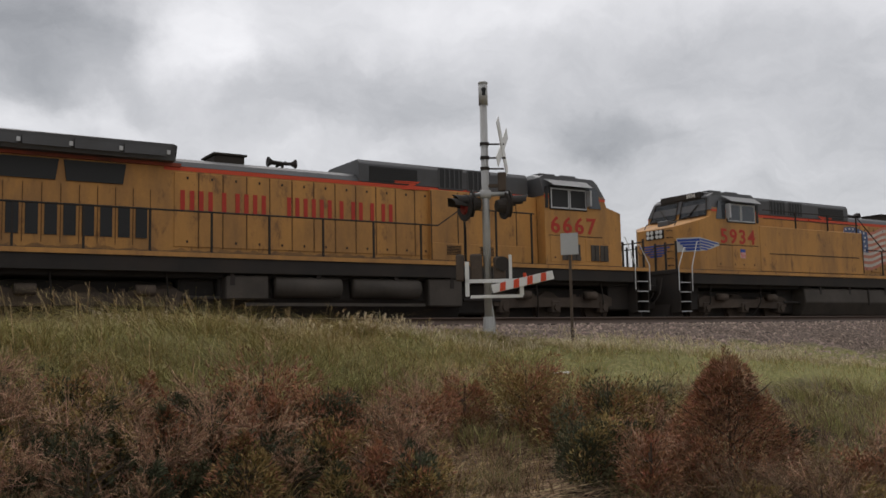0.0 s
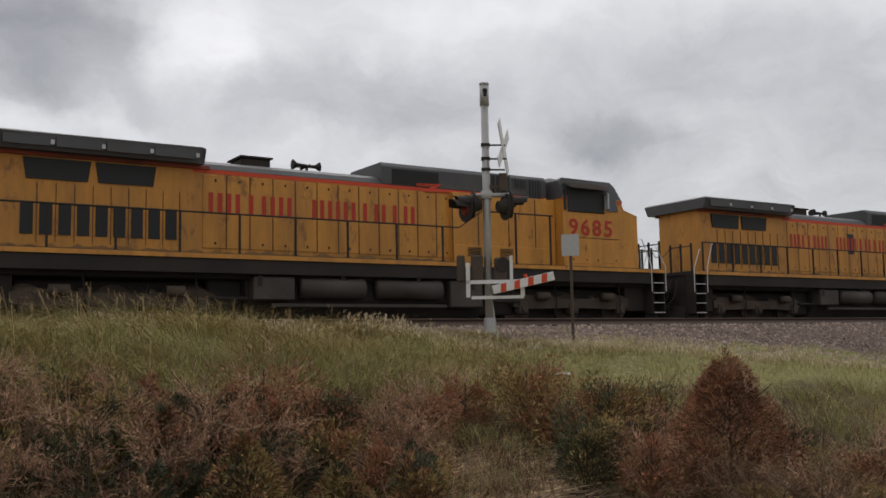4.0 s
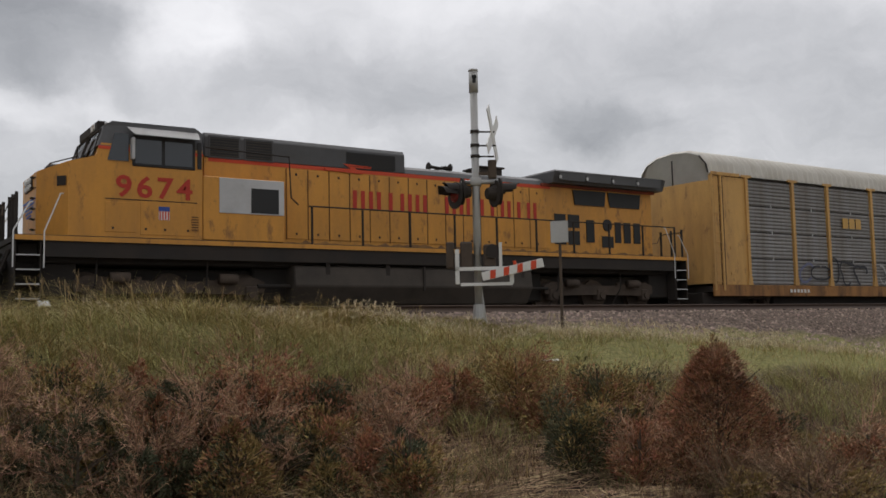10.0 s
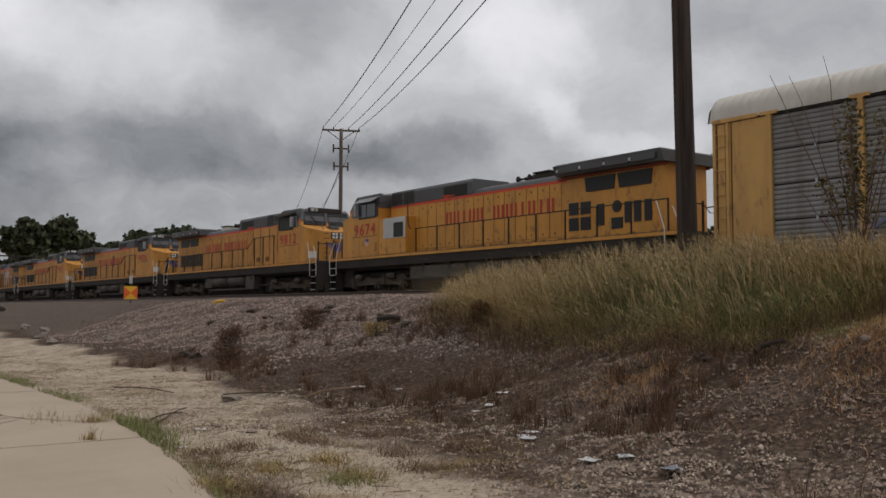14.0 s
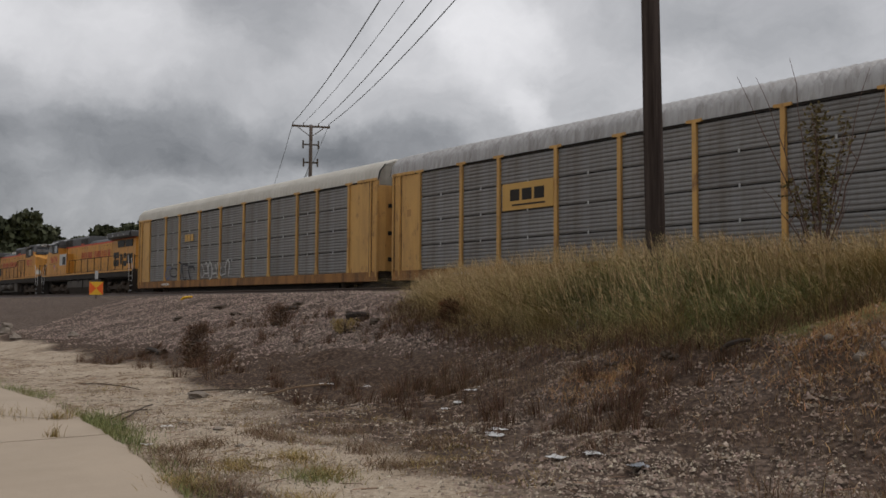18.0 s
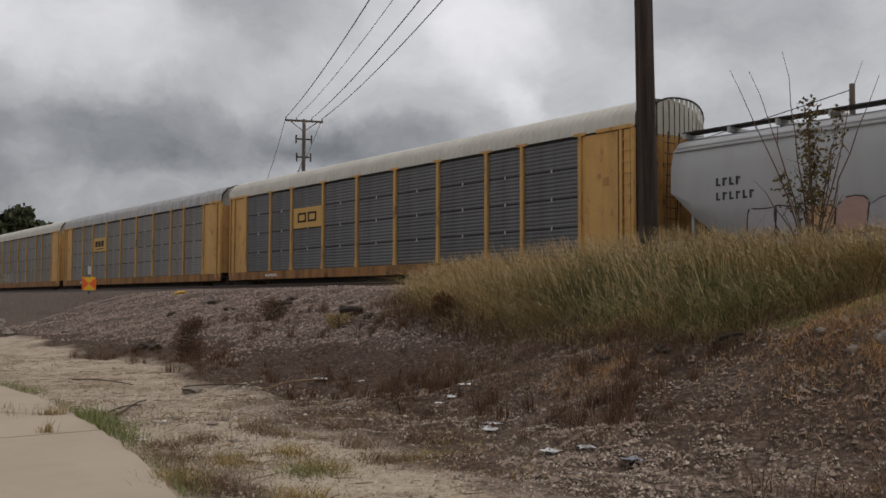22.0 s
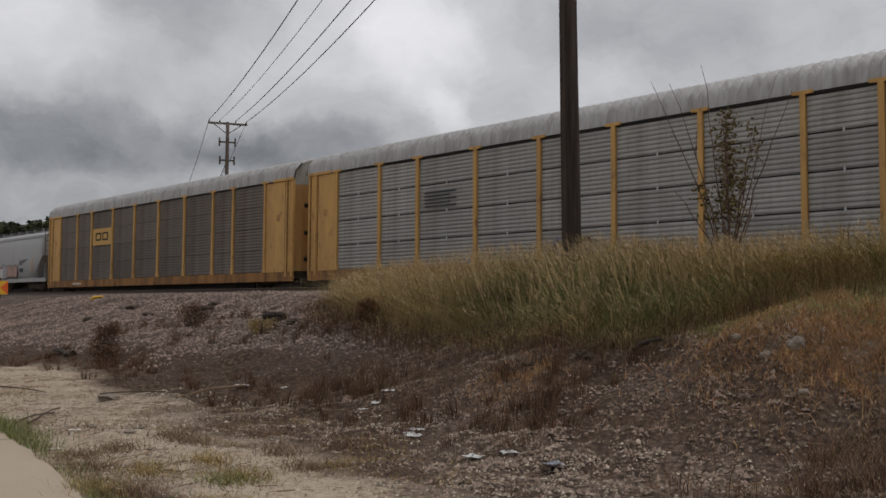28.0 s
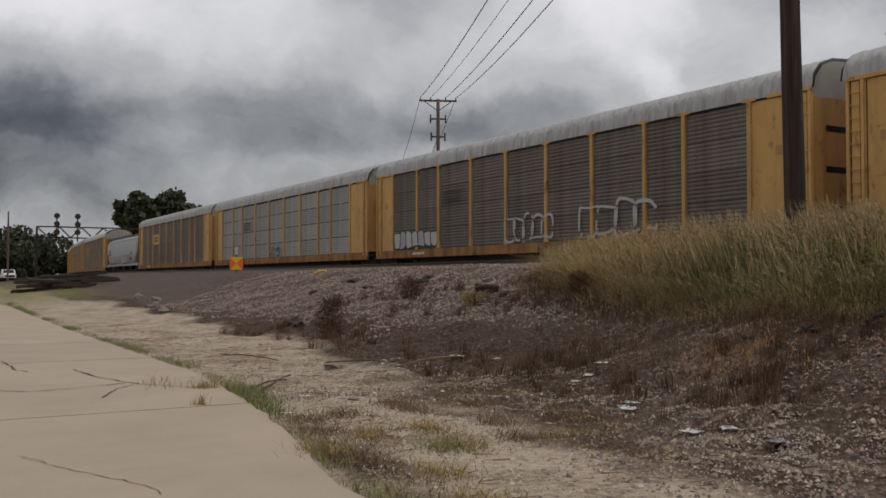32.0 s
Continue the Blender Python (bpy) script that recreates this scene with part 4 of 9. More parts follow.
def locomotive(number, side, wide_to, style, label, paint):
    """A wide-nosed freight diesel, nose towards +x; side: which flank carries the paint that shows (-1 is -y). wide_to: x to which the full-width cabinet behind the cab reaches on that flank."""
    car = tagged(new("locomotive"), label, "locomotive", "locomotives of the train")
    hw, cw, sw = 0.98, 1.5, 1.55  # half widths of hood, cab and walkway
    y0 = side
    vents = "screens" if number == "6667" else style
    # frame and walkway
    bm = box(B(), 0.8, 21.5, -1.2, 1.2, 1.18, 1.62, 0.03)
    part("frame", bm, BLACK, car, "grimy black underframe")
    bm = box(B(), 0.7, 21.6, -sw, sw, 1.64, 1.78, 0.012)
    part("walkway", bm, BLACK, car)
    for sgn in (-1, 1):
        bm = box(B(), 0.7, 21.6, sgn * sw - 0.012, sgn * sw + 0.012, 1.655, 1.765)
        part("sill_stripe", bm, paint, car, "yellow sill stripe")
        bm = box(B(), 1.3, 21.0, sgn * 1.5 - 0.02, sgn * 1.5 + 0.02, 1.30, 1.64)
        part("side_skirt", bm, BLACK, car)
    # long hood
    hood_rear, tall = 1.72, 11.4
    top = 4.17
    bm = B()
    extrude_x(bm, [(-hw, 1.78), (-hw, 3.9), (-hw + 0.1, 4.06), (-hw + 0.32, top), (hw - 0.32, top), (hw - 0.1, 4.06), (hw, 3.9), (hw, 1.78)], hood_rear, 17.2)
    part("long_hood", bm, paint, car, "yellow painted hood with grimy streaks")
    bm = B()
    o = 0.006
    extrude_x(bm, [(-hw - o, 3.93), (-hw + 0.1 - o, 4.07), (-hw + 0.32, top + o), (hw - 0.32, top + o), (hw - 0.1 + o, 4.07), (hw + o, 3.93)], 6.2, tall)
    part("hood_roof", bm, GREY, car, "dark grey hood top")
    for sgn in (-1, 1):
        bm = box(B(), 6.1, 17.1, sgn * hw - 0.008, sgn * hw + 0.008, 3.82, 3.92)
        part("red_stripe", bm, RED, car, "thin red stripe")
    # tall section behind the cab
    bm = B()
    extrude_x(bm, [(-1.0, 3.92), (-1.0, 4.44), (-0.9, 4.56), (0.9, 4.56), (1.0, 4.44), (1.0, 3.92)], tall, 17.2, 0.02)
    part("tall_hood", bm, GREY, car, "dark grey raised hood")
    for sgn in (-1, 1):
        y = sgn * 1.005
        bm = box(B(), tall + 0.32, tall + 1.85, y - 0.012, y + 0.012, 3.96, 4.38)
        g = part("vent_grille", bm, GRILLE_AND_SHADE, car, "black grille")
        bm = B()
        for k in range(6):
            box(bm, tall + 0.34, tall + 1.83, y - 0.02, y + 0.02, 3.99 + k * 0.065, 4.005 + k * 0.065)
        part("grille_slat", bm, BLACK, g)
        sets = {"right": ((15.1, 0.66, 3.94, 4.46), (15.95, 0.44, 4.14, 4.40), (16.5, 0.46, 3.90, 4.42)), "screens": ((14.0, 0.76, 3.94, 4.48), (15.0, 0.74, 3.94, 4.48)), "flag": ((14.3, 0.72, 3.98, 4.44), (15.3, 0.8, 3.98, 4.44)), "left": ((15.42, 0.7, 3.96, 4.44), (16.32, 0.74, 3.96, 4.44))}[vents]
        for xx, w, za, zb in sets:
            fr = part("louver_frame", box(B(), xx - 0.05, xx + w + 0.05, y - 0.012, y + 0.012, za - 0.05, zb + 0.05, 0.006), GREY, car)
            part("louver_opening", box(B(), xx, xx + w, y - 0.02, y + 0.02, za, zb), GRILLE_AND_SHADE, fr)
            bm = B()
            if style == "left":
                for k in range(7):
                    box(bm, xx, xx + w, y - 0.034, y + 0.034, za + (zb - za) * (k + 0.3) / 7, za + (zb - za) * (k + 0.55) / 7)
            else:
                for k in range(4):
                    box(bm, xx + w * (k + 0.85) / 4.6, xx + w * (k + 1.08) / 4.6, y - 0.034, y + 0.034, za, zb)
            part("louver_blade", bm, TANK if style == "left" else GREY, fr)
        bm = prism(B(), [(12.5, 4.02), (13.35, 4.05), (13.12, 3.92), (13.9, 3.905), (13.9, 3.84), (12.75, 3.80), (13.0, 3.96), (12.5, 3.96)], y - 0.02, y + 0.02)
        part("red_bolt", bm, RED, car, "red zigzag stripe")
    # radiator wing at the rear
    bm = B()
    prism(bm, [(1.5, 3.98), (1.5, 4.33), (1.58, 4.38), (6.22, 4.38), (6.28, 4.32), (6.28, 3.98)], -1.47, 1.47)
    for v in bm.verts:
        if v.co.z < 4.05:
            v.co.y *= 0.90
        elif v.co.z > 4.35:
            v.co.y *= 0.93
    wing = part("radiator_wing", bm, GREY, car, "flared dark grey radiator housing")
    for sgn in (-1, 1):
        for a in (1.75, 2.85, 3.95, 5.05):
            part("wing_panel", prism(B(), [(a, 4.06), (a, 4.27), (a + 1.02, 4.27), (a + 1.02, 4.06)], sgn * 1.43 - 0.02, sgn * 1.43 + 0.02), GREY, wing)
            part("lift_lug", box(B(), a + 0.98, a + 1.06, sgn * 1.46 - 0.02, sgn * 1.46 + 0.02, 4.1, 4.2), SILVER, wing)
    bm = B()
    for sgn in (-1, 1):
        prism(bm, [(1.62, 3.90), (1.62, 3.985), (6.5, 3.985), (6.5, 3.90)], min(sgn * 0.98, sgn * 1.06), max(sgn * 0.98, sgn * 1.06))
    part("wing_soffit", bm, OLD_RED, car, "dirty red underside stripe")
    for sgn in (-1, 1):
        y = sgn * (hw + 0.01)
        for a, b in ((2.25, 3.72), (3.82, 5.22)):
            bm = prism(B(), [(a + 0.05, 3.38), (a - 0.02, 3.86), (b - 0.02, 3.86), (b - 0.09, 3.38)], y - 0.03, y + 0.03)
            part("radiator_grille", bm, GRILLE_AND_SHADE, car, "dark radiator screen")
        if style == "left":
            for a, b, c, d in ((4.95, 5.42, 2.64, 3.06), (5.52, 5.98, 2.64, 3.06), (4.95, 5.42, 2.1, 2.54), (5.52, 5.98, 2.1, 2.54), (4.32, 4.66, 2.2, 2.92), (3.5, 4.0, 2.05, 2.42), (3.15, 3.42, 2.22, 2.9), (2.72, 3.02, 2.22, 2.9), (2.28, 2.58, 2.22, 2.9)):
                bm = box(B(), a, b, y - 0.012, y + 0.012, c, d)
                part("air_louver", bm, GRILLE_AND_SHADE, car)
            bm = cyl(B(), (3.75, y - 0.02, 2.78), (3.75, y + 0.02, 2.78), 0.2, seg=16)
            part("round_vent", bm, GRILLE_AND_SHADE, car)
        else:
            for k in range(9):
                a = 2.2 + k * 0.405
                bm = box(B(), a, a + 0.27, y - 0.012, y + 0.012, 2.12, 2.86)
                part("air_louver", bm, GRILLE_AND_SHADE, car)
                part("louver_seam", box(B(), a + 0.335, a + 0.35, y - 0.008, y + 0.008, 1.95, 3.3), SEAM_D, car)
        # hood doors: raised frames with gaps and latches
        x = 6.35
        while x < (14.6 if wide_to > 14.6 or sgn != y0 else wide_to - 0.5):
            w = 0.62
            bm = box(B(), x, x + w - 0.03, y - 0.012, y + 0.012, 1.95, 3.78, 0.01)
            dr = part("hood_door", bm, paint, car)
            bm = box(B(), x + w - 0.028, x + w - 0.006, y - 0.004, y + 0.004, 1.93, 3.8)
            part("door_seam", bm, SEAM_D, dr)
            for zz in (2.05, 3.62):
                part("latch", box(B(), x + 0.3, x + 0.345, y - 0.026, y + 0.026, zz, zz + 0.06), BLACK, dr)
            x += w
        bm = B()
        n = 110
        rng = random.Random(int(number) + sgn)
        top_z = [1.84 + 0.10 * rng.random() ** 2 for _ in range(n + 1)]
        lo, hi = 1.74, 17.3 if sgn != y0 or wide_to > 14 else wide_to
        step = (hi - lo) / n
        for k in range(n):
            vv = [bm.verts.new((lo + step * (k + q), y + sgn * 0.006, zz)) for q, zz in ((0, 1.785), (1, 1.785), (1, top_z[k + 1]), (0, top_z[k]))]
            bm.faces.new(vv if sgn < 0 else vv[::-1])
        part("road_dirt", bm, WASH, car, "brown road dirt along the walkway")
    # roof fittings
    ex = part("exhaust_box", box(B(), 7.55, 8.35, -0.45, 0.45, 4.15, 4.42, 0.03), END_CAP if number == "9812" else BLACK, car, "boxy exhaust stack")
    part("exhaust_rim", box(B(), 7.5, 8.4, -0.5, 0.5, 4.424, 4.47), BLACK, ex)
    bm = cyl(B(), (9.5, -0.2, 4.15), (9.5, -0.2, 4.36), 0.04)
    for dx, dy in ((-0.42, 0.0), (-0.34, 0.16), (0.42, 0.08)):
        cyl(bm, (9.5, -0.2 + dy, 4.40), (9.5 + dx * 0.7, -0.2 + dy, 4.41), 0.04, 0.05, 8)
        cyl(bm, (9.5 + dx * 0.7, -0.2 + dy, 4.41), (9.5 + dx, -0.2 + dy, 4.42), 0.05, 0.13, 10)
    cyl(bm, (9.5, -0.4, 4.38), (9.5, 0.2, 4.38), 0.035)
    part("air_horn", bm, BLACK, car, "black air horn cluster")
    # equipment cabinet behind the cab
    for sgn in (-1, 1):
        far = wide_to if sgn == y0 else 15.0
        bm = B()
        yy = sgn * cw
        z1 = 3.42 if far < 13 else 3.36
        box(bm, far, 17.40, min(sgn * hw, yy), max(sgn * hw, yy), 1.79, z1 if sgn == y0 or far < 15 else 2.9, 0.02)
        if sgn == y0 and style == "right":
            bm.free()
            bm = box(B(), 13.6, 17.40, min(sgn * hw, sgn * 1.14), max(sgn * hw, sgn * 1.14), 1.79, 3.84, 0.015)
        cab_box = part("equipment_cabinet", bm, paint, car, "yellow equipment cabinet")
        if sgn == y0 and style == "right":
            part("cabinet_sill", box(B(), 13.62, 17.38, min(sgn * 1.14, sgn * 1.17), max(sgn * 1.14, sgn * 1.17), 1.82, 2.32, 0.012), paint, cab_box, "grimy lower panel")
            for a in (14.1, 15.25):
                bm = B()
                for k in range(6):
                    box(bm, a, a + 0.48, min(sgn * 1.14, sgn * 1.185), max(sgn * 1.14, sgn * 1.185), 2.0 + k * 0.045, 2.022 + k * 0.045)
                part("cabinet_vent", bm, BLACK, cab_box)
            for a in (13.6, 14.5, 15.6, 16.6):
                bm = box(B(), a, a + 0.025, min(sgn * 1.14, sgn * 1.15), max(sgn * 1.14, sgn * 1.15), 1.85, 3.8)
                part("cabinet_seam", bm, BLACK, cab_box)
    # cab
    cr = 17.42
    bm = B()
    prism(bm, [(cr, 1.79), (cr, 3.95), (19.80, 3.95), (19.92, 3.64), (20.5, 3.47), (20.5, 1.79)], -cw, cw)
    nose = [[bm.verts.new(c) for c in ((20.5, q * cw, 1.79), (20.5, q * cw, 3.47), (21.06, q * 0.86, 3.28), (21.06, q * 0.86, 1.79))] for q in (-1, 1)]
    a, b = nose
    for f in ((a[0], a[3], a[2], a[1]), (b[0], b[1], b[2], b[3]), (a[1], a[2], b[2], b[1]), (a[3], b[3], b[2], a[2]), (a[0], b[0], b[3], a[3])):
        bm.faces.new(f)
    bmesh.ops.recalc_face_normals(bm, faces=bm.faces)
    cab = part("cab", bm, paint, car, "yellow wide-nosed cab")
    bm = B()
    prism(bm, [(cr - 0.02, 3.88), (cr - 0.02, 4.44), (cr + 0.14, 4.54), (19.52, 4.52), (19.70, 4.40), (19.88, 3.88)], -cw - 0.008, cw + 0.008)
    for v in bm.verts:
        if v.co.z > 4.35:
            v.co.y *= 0.88
    part("cab_crown", bm, GREY, cab, "grey upper cab")
    bm = B()
    extrude_x(bm, [(-1.3, 4.47), (-0.85, 4.60), (0.85, 4.60), (1.3, 4.47)], cr + 0.05, 19.6, 0.02)
    roof = part("cab_roof", bm, SILVER if style != "flag" else GREY, cab, "pale roof panel")
    if number in ("6667", "5934"):
        for a in (17.75, 18.6):
            part("roof_unit", box(B(), a, a + 0.62, -0.9, 0.9, 4.6, 4.68, 0.02), GREY, roof, "low roof equipment box")
    for sgn in (-1, 1):
        part("nose_top_rail", tube(B(), [(20.1, sgn * 0.8, 3.6), (20.15, sgn * 0.8, 3.72), (20.75, sgn * 0.72, 3.52), (20.85, sgn * 0.72, 3.36)], 0.016, 5), BLACK, cab)
        bm = box(B(), cr - 0.01, 19.86, sgn * (cw + 0.004) - 0.006, sgn * (cw + 0.004) + 0.006, 3.81, 3.885)
        part("cab_stripe", bm, RED, cab, "thin red stripe")
        y = sgn * (cw + 0.008)
        bm = box(B(), 17.60, 19.1, y - 0.03, y + 0.015, 3.46, 4.22, 0.02)
        w = part("side_window", bm, GRILLE_AND_SHADE, cab, "black window surround")
        for a, b in ((17.68, 18.34), (18.42, 19.03)):
            bm = box(B(), a, b, y + sgn * 0.012 - 0.01, y + sgn * 0.012 + 0.01, 3.53, 4.10)
            part("window_glass", bm, GLASS_D, w)
            if number in ("6667", "5934"):
                for e in ((a - 0.03, a + 0.01, 3.50, 4.12), (b - 0.01, b + 0.03, 3.50, 4.12), (a, b, 3.50, 3.54), (a, b, 4.08, 4.12)):
                    part("window_frame", box(B(), e[0], e[1], y + sgn * 0.02 - 0.012, y + sgn * 0.02 + 0.012, e[2], e[3]), SILVER, w, "pale window frame")
        bm = prism(B(), [(19.18, 3.56), (19.18, 4.2), (19.5, 4.2), (19.66, 3.56)], y - 0.03, y + 0.012)
        part("quarter_window", bm, GLASS_D, cab)
        bm = box(B(), 19.08, 19.15, min(y, y + sgn * 0.2), max(y, y + sgn * 0.2), 3.6, 4.1, 0.01)
        part("mirror", bm, SILVER, cab, "pale wind deflector")
        bm = B()
        v = [bm.verts.new(c) for c in ((17.5, sgn * 1.40, 4.40), (19.2, sgn * 1.40, 4.40), (19.12, sgn * 1.80, 4.16), (17.58, sgn * 1.80, 4.16))]
        bm.faces.new(v)
        bmesh.ops.solidify(bm, geom=bm.faces[:], thickness=0.02)
        part("sun_visor", bm, SILVER if style in ("left", "flag") or number == "6667" else TRUCKM, cab, "tilted window awning")
        part("door_post", box(B(), cr + 0.03, cr + 0.13, y - 0.02, y + 0.02, 3.5, 4.15), GRILLE_AND_SHADE, cab)
    # windshield
    for a in (-1, 1):
        bm = B()
        v = [bm.verts.new(c) for c in ((19.925, a * 0.10, 3.70), (19.925, a * 1.32, 3.70), (19.735, a * 1.2, 4.32), (19.735, a * 0.10, 4.32))]
        bm.faces.new(v)
        bmesh.ops.solidify(bm, geom=bm.faces[:], thickness=0.03)
        ws = part("windshield", bm, GLASS_D, cab, "dark sloping windshield pane")
        for c0, c1 in (((19.94, 0.10, 3.69), (19.94, 1.33, 3.69)), ((19.74, 0.10, 4.33), (19.74, 1.21, 4.33)), ((19.94, 1.33, 3.69), (19.74, 1.21, 4.33)), ((19.94, 0.10, 3.69), (19.74, 0.10, 4.33)), ((19.94, 0.5, 3.72), (19.82, 0.9, 4.12))):
            part("windshield_frame", tube(B(), [(c0[0], a * c0[1], c0[2]), (c1[0], a * c1[1], c1[2])], 0.022, 5), BLACK, ws)
    bm = box(B(), 19.55, 19.76, -0.95, 0.95, 4.36, 4.58, 0.02)
    nb = part("number_board", bm, BLACK, cab, "black number board")
    part("headlight_box", box(B(), 21.04, 21.09, -0.42, 0.42, 2.92, 3.24, 0.01), BLACK, cab)
    for zz in (3.0, 3.16):
        for yy in (-0.3, -0.12, 0.12, 0.3):
            part("headlight", cyl(B(), (21.05, yy, zz), (21.12, yy, zz), 0.07, seg=12), WHITE, cab, "round headlight")
    for k in range(6):
        z = 1.95 + 0.24 * k
        part("nose_grab", tube(B(), [(21.05, y0 * 0.80, z), (21.15, y0 * 0.80, z + 0.02), (21.15, y0 * 0.62, z + 0.02), (21.05, y0 * 0.62, z)], 0.014, 5), BLACK, cab)
    part("nose_cap", box(B(), 20.2, 20.7, -0.25, 0.25, 3.38, 3.60, 0.03), GREY, cab)

    def facet(name, u0, u1, z0, z1, mat, label="", lift=0.006, skew=0.0):
        """A flat plate on the slanted corner of the nose."""
        bm = B()
        vv = []
        for u, z in ((u0, z0), (u1, z0), (u1 + skew, z1), (u0 + skew, z1)):
            for dd in (0.0, 0.012):
                vv.append(bm.verts.new((20.5 + 0.56 * u + (lift + dd) * 0.75, y0 * (cw - 0.64 * u + (lift + dd) * 0.66), z)))
        for f in ((0, 2, 4, 6), (7, 5, 3, 1), (0, 1, 3, 2), (2, 3, 5, 4), (4, 5, 7, 6), (6, 7, 1, 0)):
            bm.faces.new([vv[q] for q in f])
        bmesh.ops.recalc_face_normals(bm, faces=bm.faces)
        return part(name, bm, mat, cab, label)

    if number == "6667" or style == "right":
        facet("nose_panel", 0.12, 0.62, 1.95, 2.28, END_CAP, "pale panel on the nose corner")
    if style == "left":
        facet("corner_number_board", 0.06, 0.34, 2.92, 3.14, BLACK, "small black number board")
    for k in range(5):
        part("nose_wing", box(B(), 21.058, 21.07, -0.78 + 0.12 * k, 0.78 - 0.12 * k, 2.66 - 0.09 * k, 2.715 - 0.09 * k), BLUE, cab, "blue winged stripe")
    if number == "5934":
        facet("wing_border", -0.02, 0.9, 2.40, 2.88, SILVER, "pale border of the winged mark", 0.004)
        for k in range(4):
            facet("nose_wing", 0.0, 0.86 - 0.1 * k, 2.755 - k * 0.105, 2.835 - k * 0.105, BLUE, "blue winged stripe", 0.018, -0.0)
    if number == "5934":
        bm = prism(B(), [(19.55, 2.62), (19.55, 2.72), (20.5, 2.88), (20.5, 2.42), (20.2, 2.44)], y0 * cw - 0.008, y0 * cw + 0.008)
        part("wing_border", bm, SILVER, cab, "pale border of the winged mark")
        for k in range(4):
            bm = prism(B(), [(19.62 + 0.16 * k, 2.70 - 0.07 * k), (20.48, 2.84 - 0.10 * k), (20.48, 2.78 - 0.10 * k), (19.68 + 0.16 * k, 2.66 - 0.07 * k)], y0 * cw - 0.014, y0 * cw + 0.014)
            part("nose_wing", bm, BLUE, cab, "blue winged stripe")
    # side door panels on the cab flank
    for a, b, c, d in ((17.6, 18.9, 1.86, 2.66), (19.0, 19.7, 1.9, 2.6)):
        bm = box(B(), a, b, y0 * cw - 0.01, y0 * cw + 0.01, c, d, 0.008)
        part("cab_panel", bm, paint, cab)
    bm = box(B(), 17.55, 19.7, y0 * (cw + 0.006) - 0.006, y0 * (cw + 0.006) + 0.006, 2.66, 2.68)
    part("panel_seam", bm, BLACK, cab)
    for a in (17.75, 18.3, 18.75, 19.5):
        part("panel_bolt", box(B(), a, a + 0.05, y0 * (cw + 0.012) - 0.006, y0 * (cw + 0.012) + 0.006, 1.97, 2.02), BLACK, cab)
    if number == "6667":
        for a in (18.05, 18.43, 19.2, 19.58):
            vd = part("vent_door", box(B(), a, a + 0.34, y0 * (cw + 0.02) - 0.012, y0 * (cw + 0.02) + 0.012, 1.92, 2.42, 0.006), TANK, cab, "brown screened vent door")
            part("vent_bar", box(B(), a + 0.15, a + 0.18, y0 * (cw + 0.034) - 0.006, y0 * (cw + 0.034) + 0.006, 1.94, 2.40), BLACK, vd)
    if style == "left":
        part("side_vent", box(B(), 17.52, 17.70, y0 * (cw + 0.01) - 0.008, y0 * (cw + 0.01) + 0.008, 1.98, 2.38), paint, cab, "narrow slatted vent")
        for k in range(6):
            part("vent_slit", box(B(), 17.53, 17.69, y0 * (cw + 0.02) - 0.006, y0 * (cw + 0.02) + 0.006, 2.0 + k * 0.062, 2.028 + k * 0.062), SEAM_D, cab)
    # number and company blocks
    if y0 < 0:
        starts = [(17.62 + 0.475 * i, 2.76, -cw - 0.012, -1) for i in range(4)]
    else:
        starts = [(19.48 - 0.475 * i, 2.74, cw + 0.012, 1) for i in range(4)]
    for digit, st in zip(number, starts):
        text_mesh("road_number_digit", digit, 0.49, LETTER, car, side_matrix(*st), "large red digit", squeeze=1.12, bold=0.013)
    text_mesh("board_number", number, 0.15, WHITE, nb, Matrix.Translation((19.77, 0.3 if y0 > 0 else -0.9, 4.40)) @ Matrix.Rotation(radians(90), 4, "Z") @ Matrix.Rotation(radians(90), 4, "X"), "white number", bold=0.004)
    if y0 > 0:
        shield(car, 18.35, 2.38, y0 * (cw + 0.014), y0, 0.26)
    if style != "flag":
        yl = y0 * (hw + 0.034)
        if y0 < 0:
            bar_word(car, 6.45, 12.5, 2.84, 3.34, yl, -1, "hhioh hhoihio", LETTER)
        else:
            bar_word(car, 6.65, 13.15, 2.84, 3.34, yl, 1, "oihiohh hoihh", LETTER)
    # handrails with stanchions
    for sgn in (-1, 1):
        y = sgn * 1.5
        x_end = 14.6 if (sgn != y0 or wide_to > 14) else wide_to - 0.2
        bm = B()
        pts = [(1.2, y, 2.76), (x_end - 1.0, y, 2.76)]
        if style == "right" and sgn == y0:
            pts += [(x_end - 0.2, y, 3.28), (17.0, y, 3.28)]
        else:
            pts += [(x_end, y, 2.76)]
        rail_run(bm, pts)
        hr = part("handrail", bm, BLACK, car, "dark pipe handrail")
        x = 1.2
        while x < x_end:
            bm = box(B(), x - 0.025, x + 0.025, y - 0.02, y + 0.02, 1.75, 2.77)
            part("stanchion", bm, BLACK, hr)
            x += 1.48
        if style == "right" and sgn == y0:
            for x in (14.5, 15.6, 16.9):
                bm = box(B(), x - 0.025, x + 0.025, y - 0.02, y + 0.02, 1.75, 3.28)
                part("stanchion", bm, BLACK, hr)
    if style == "flag":
        y = y0 * 1.46
        for zz in (3.72, 4.02):
            part("upper_rail", tube(B(), [(11.5, y, zz), (17.1, y, zz)], 0.02), BLACK, car)
        for x in (11.6, 13.4, 15.3):
            part("upper_post", box(B(), x - 0.025, x + 0.025, y - 0.02, y + 0.02, 3.4, 4.04), BLACK, car)
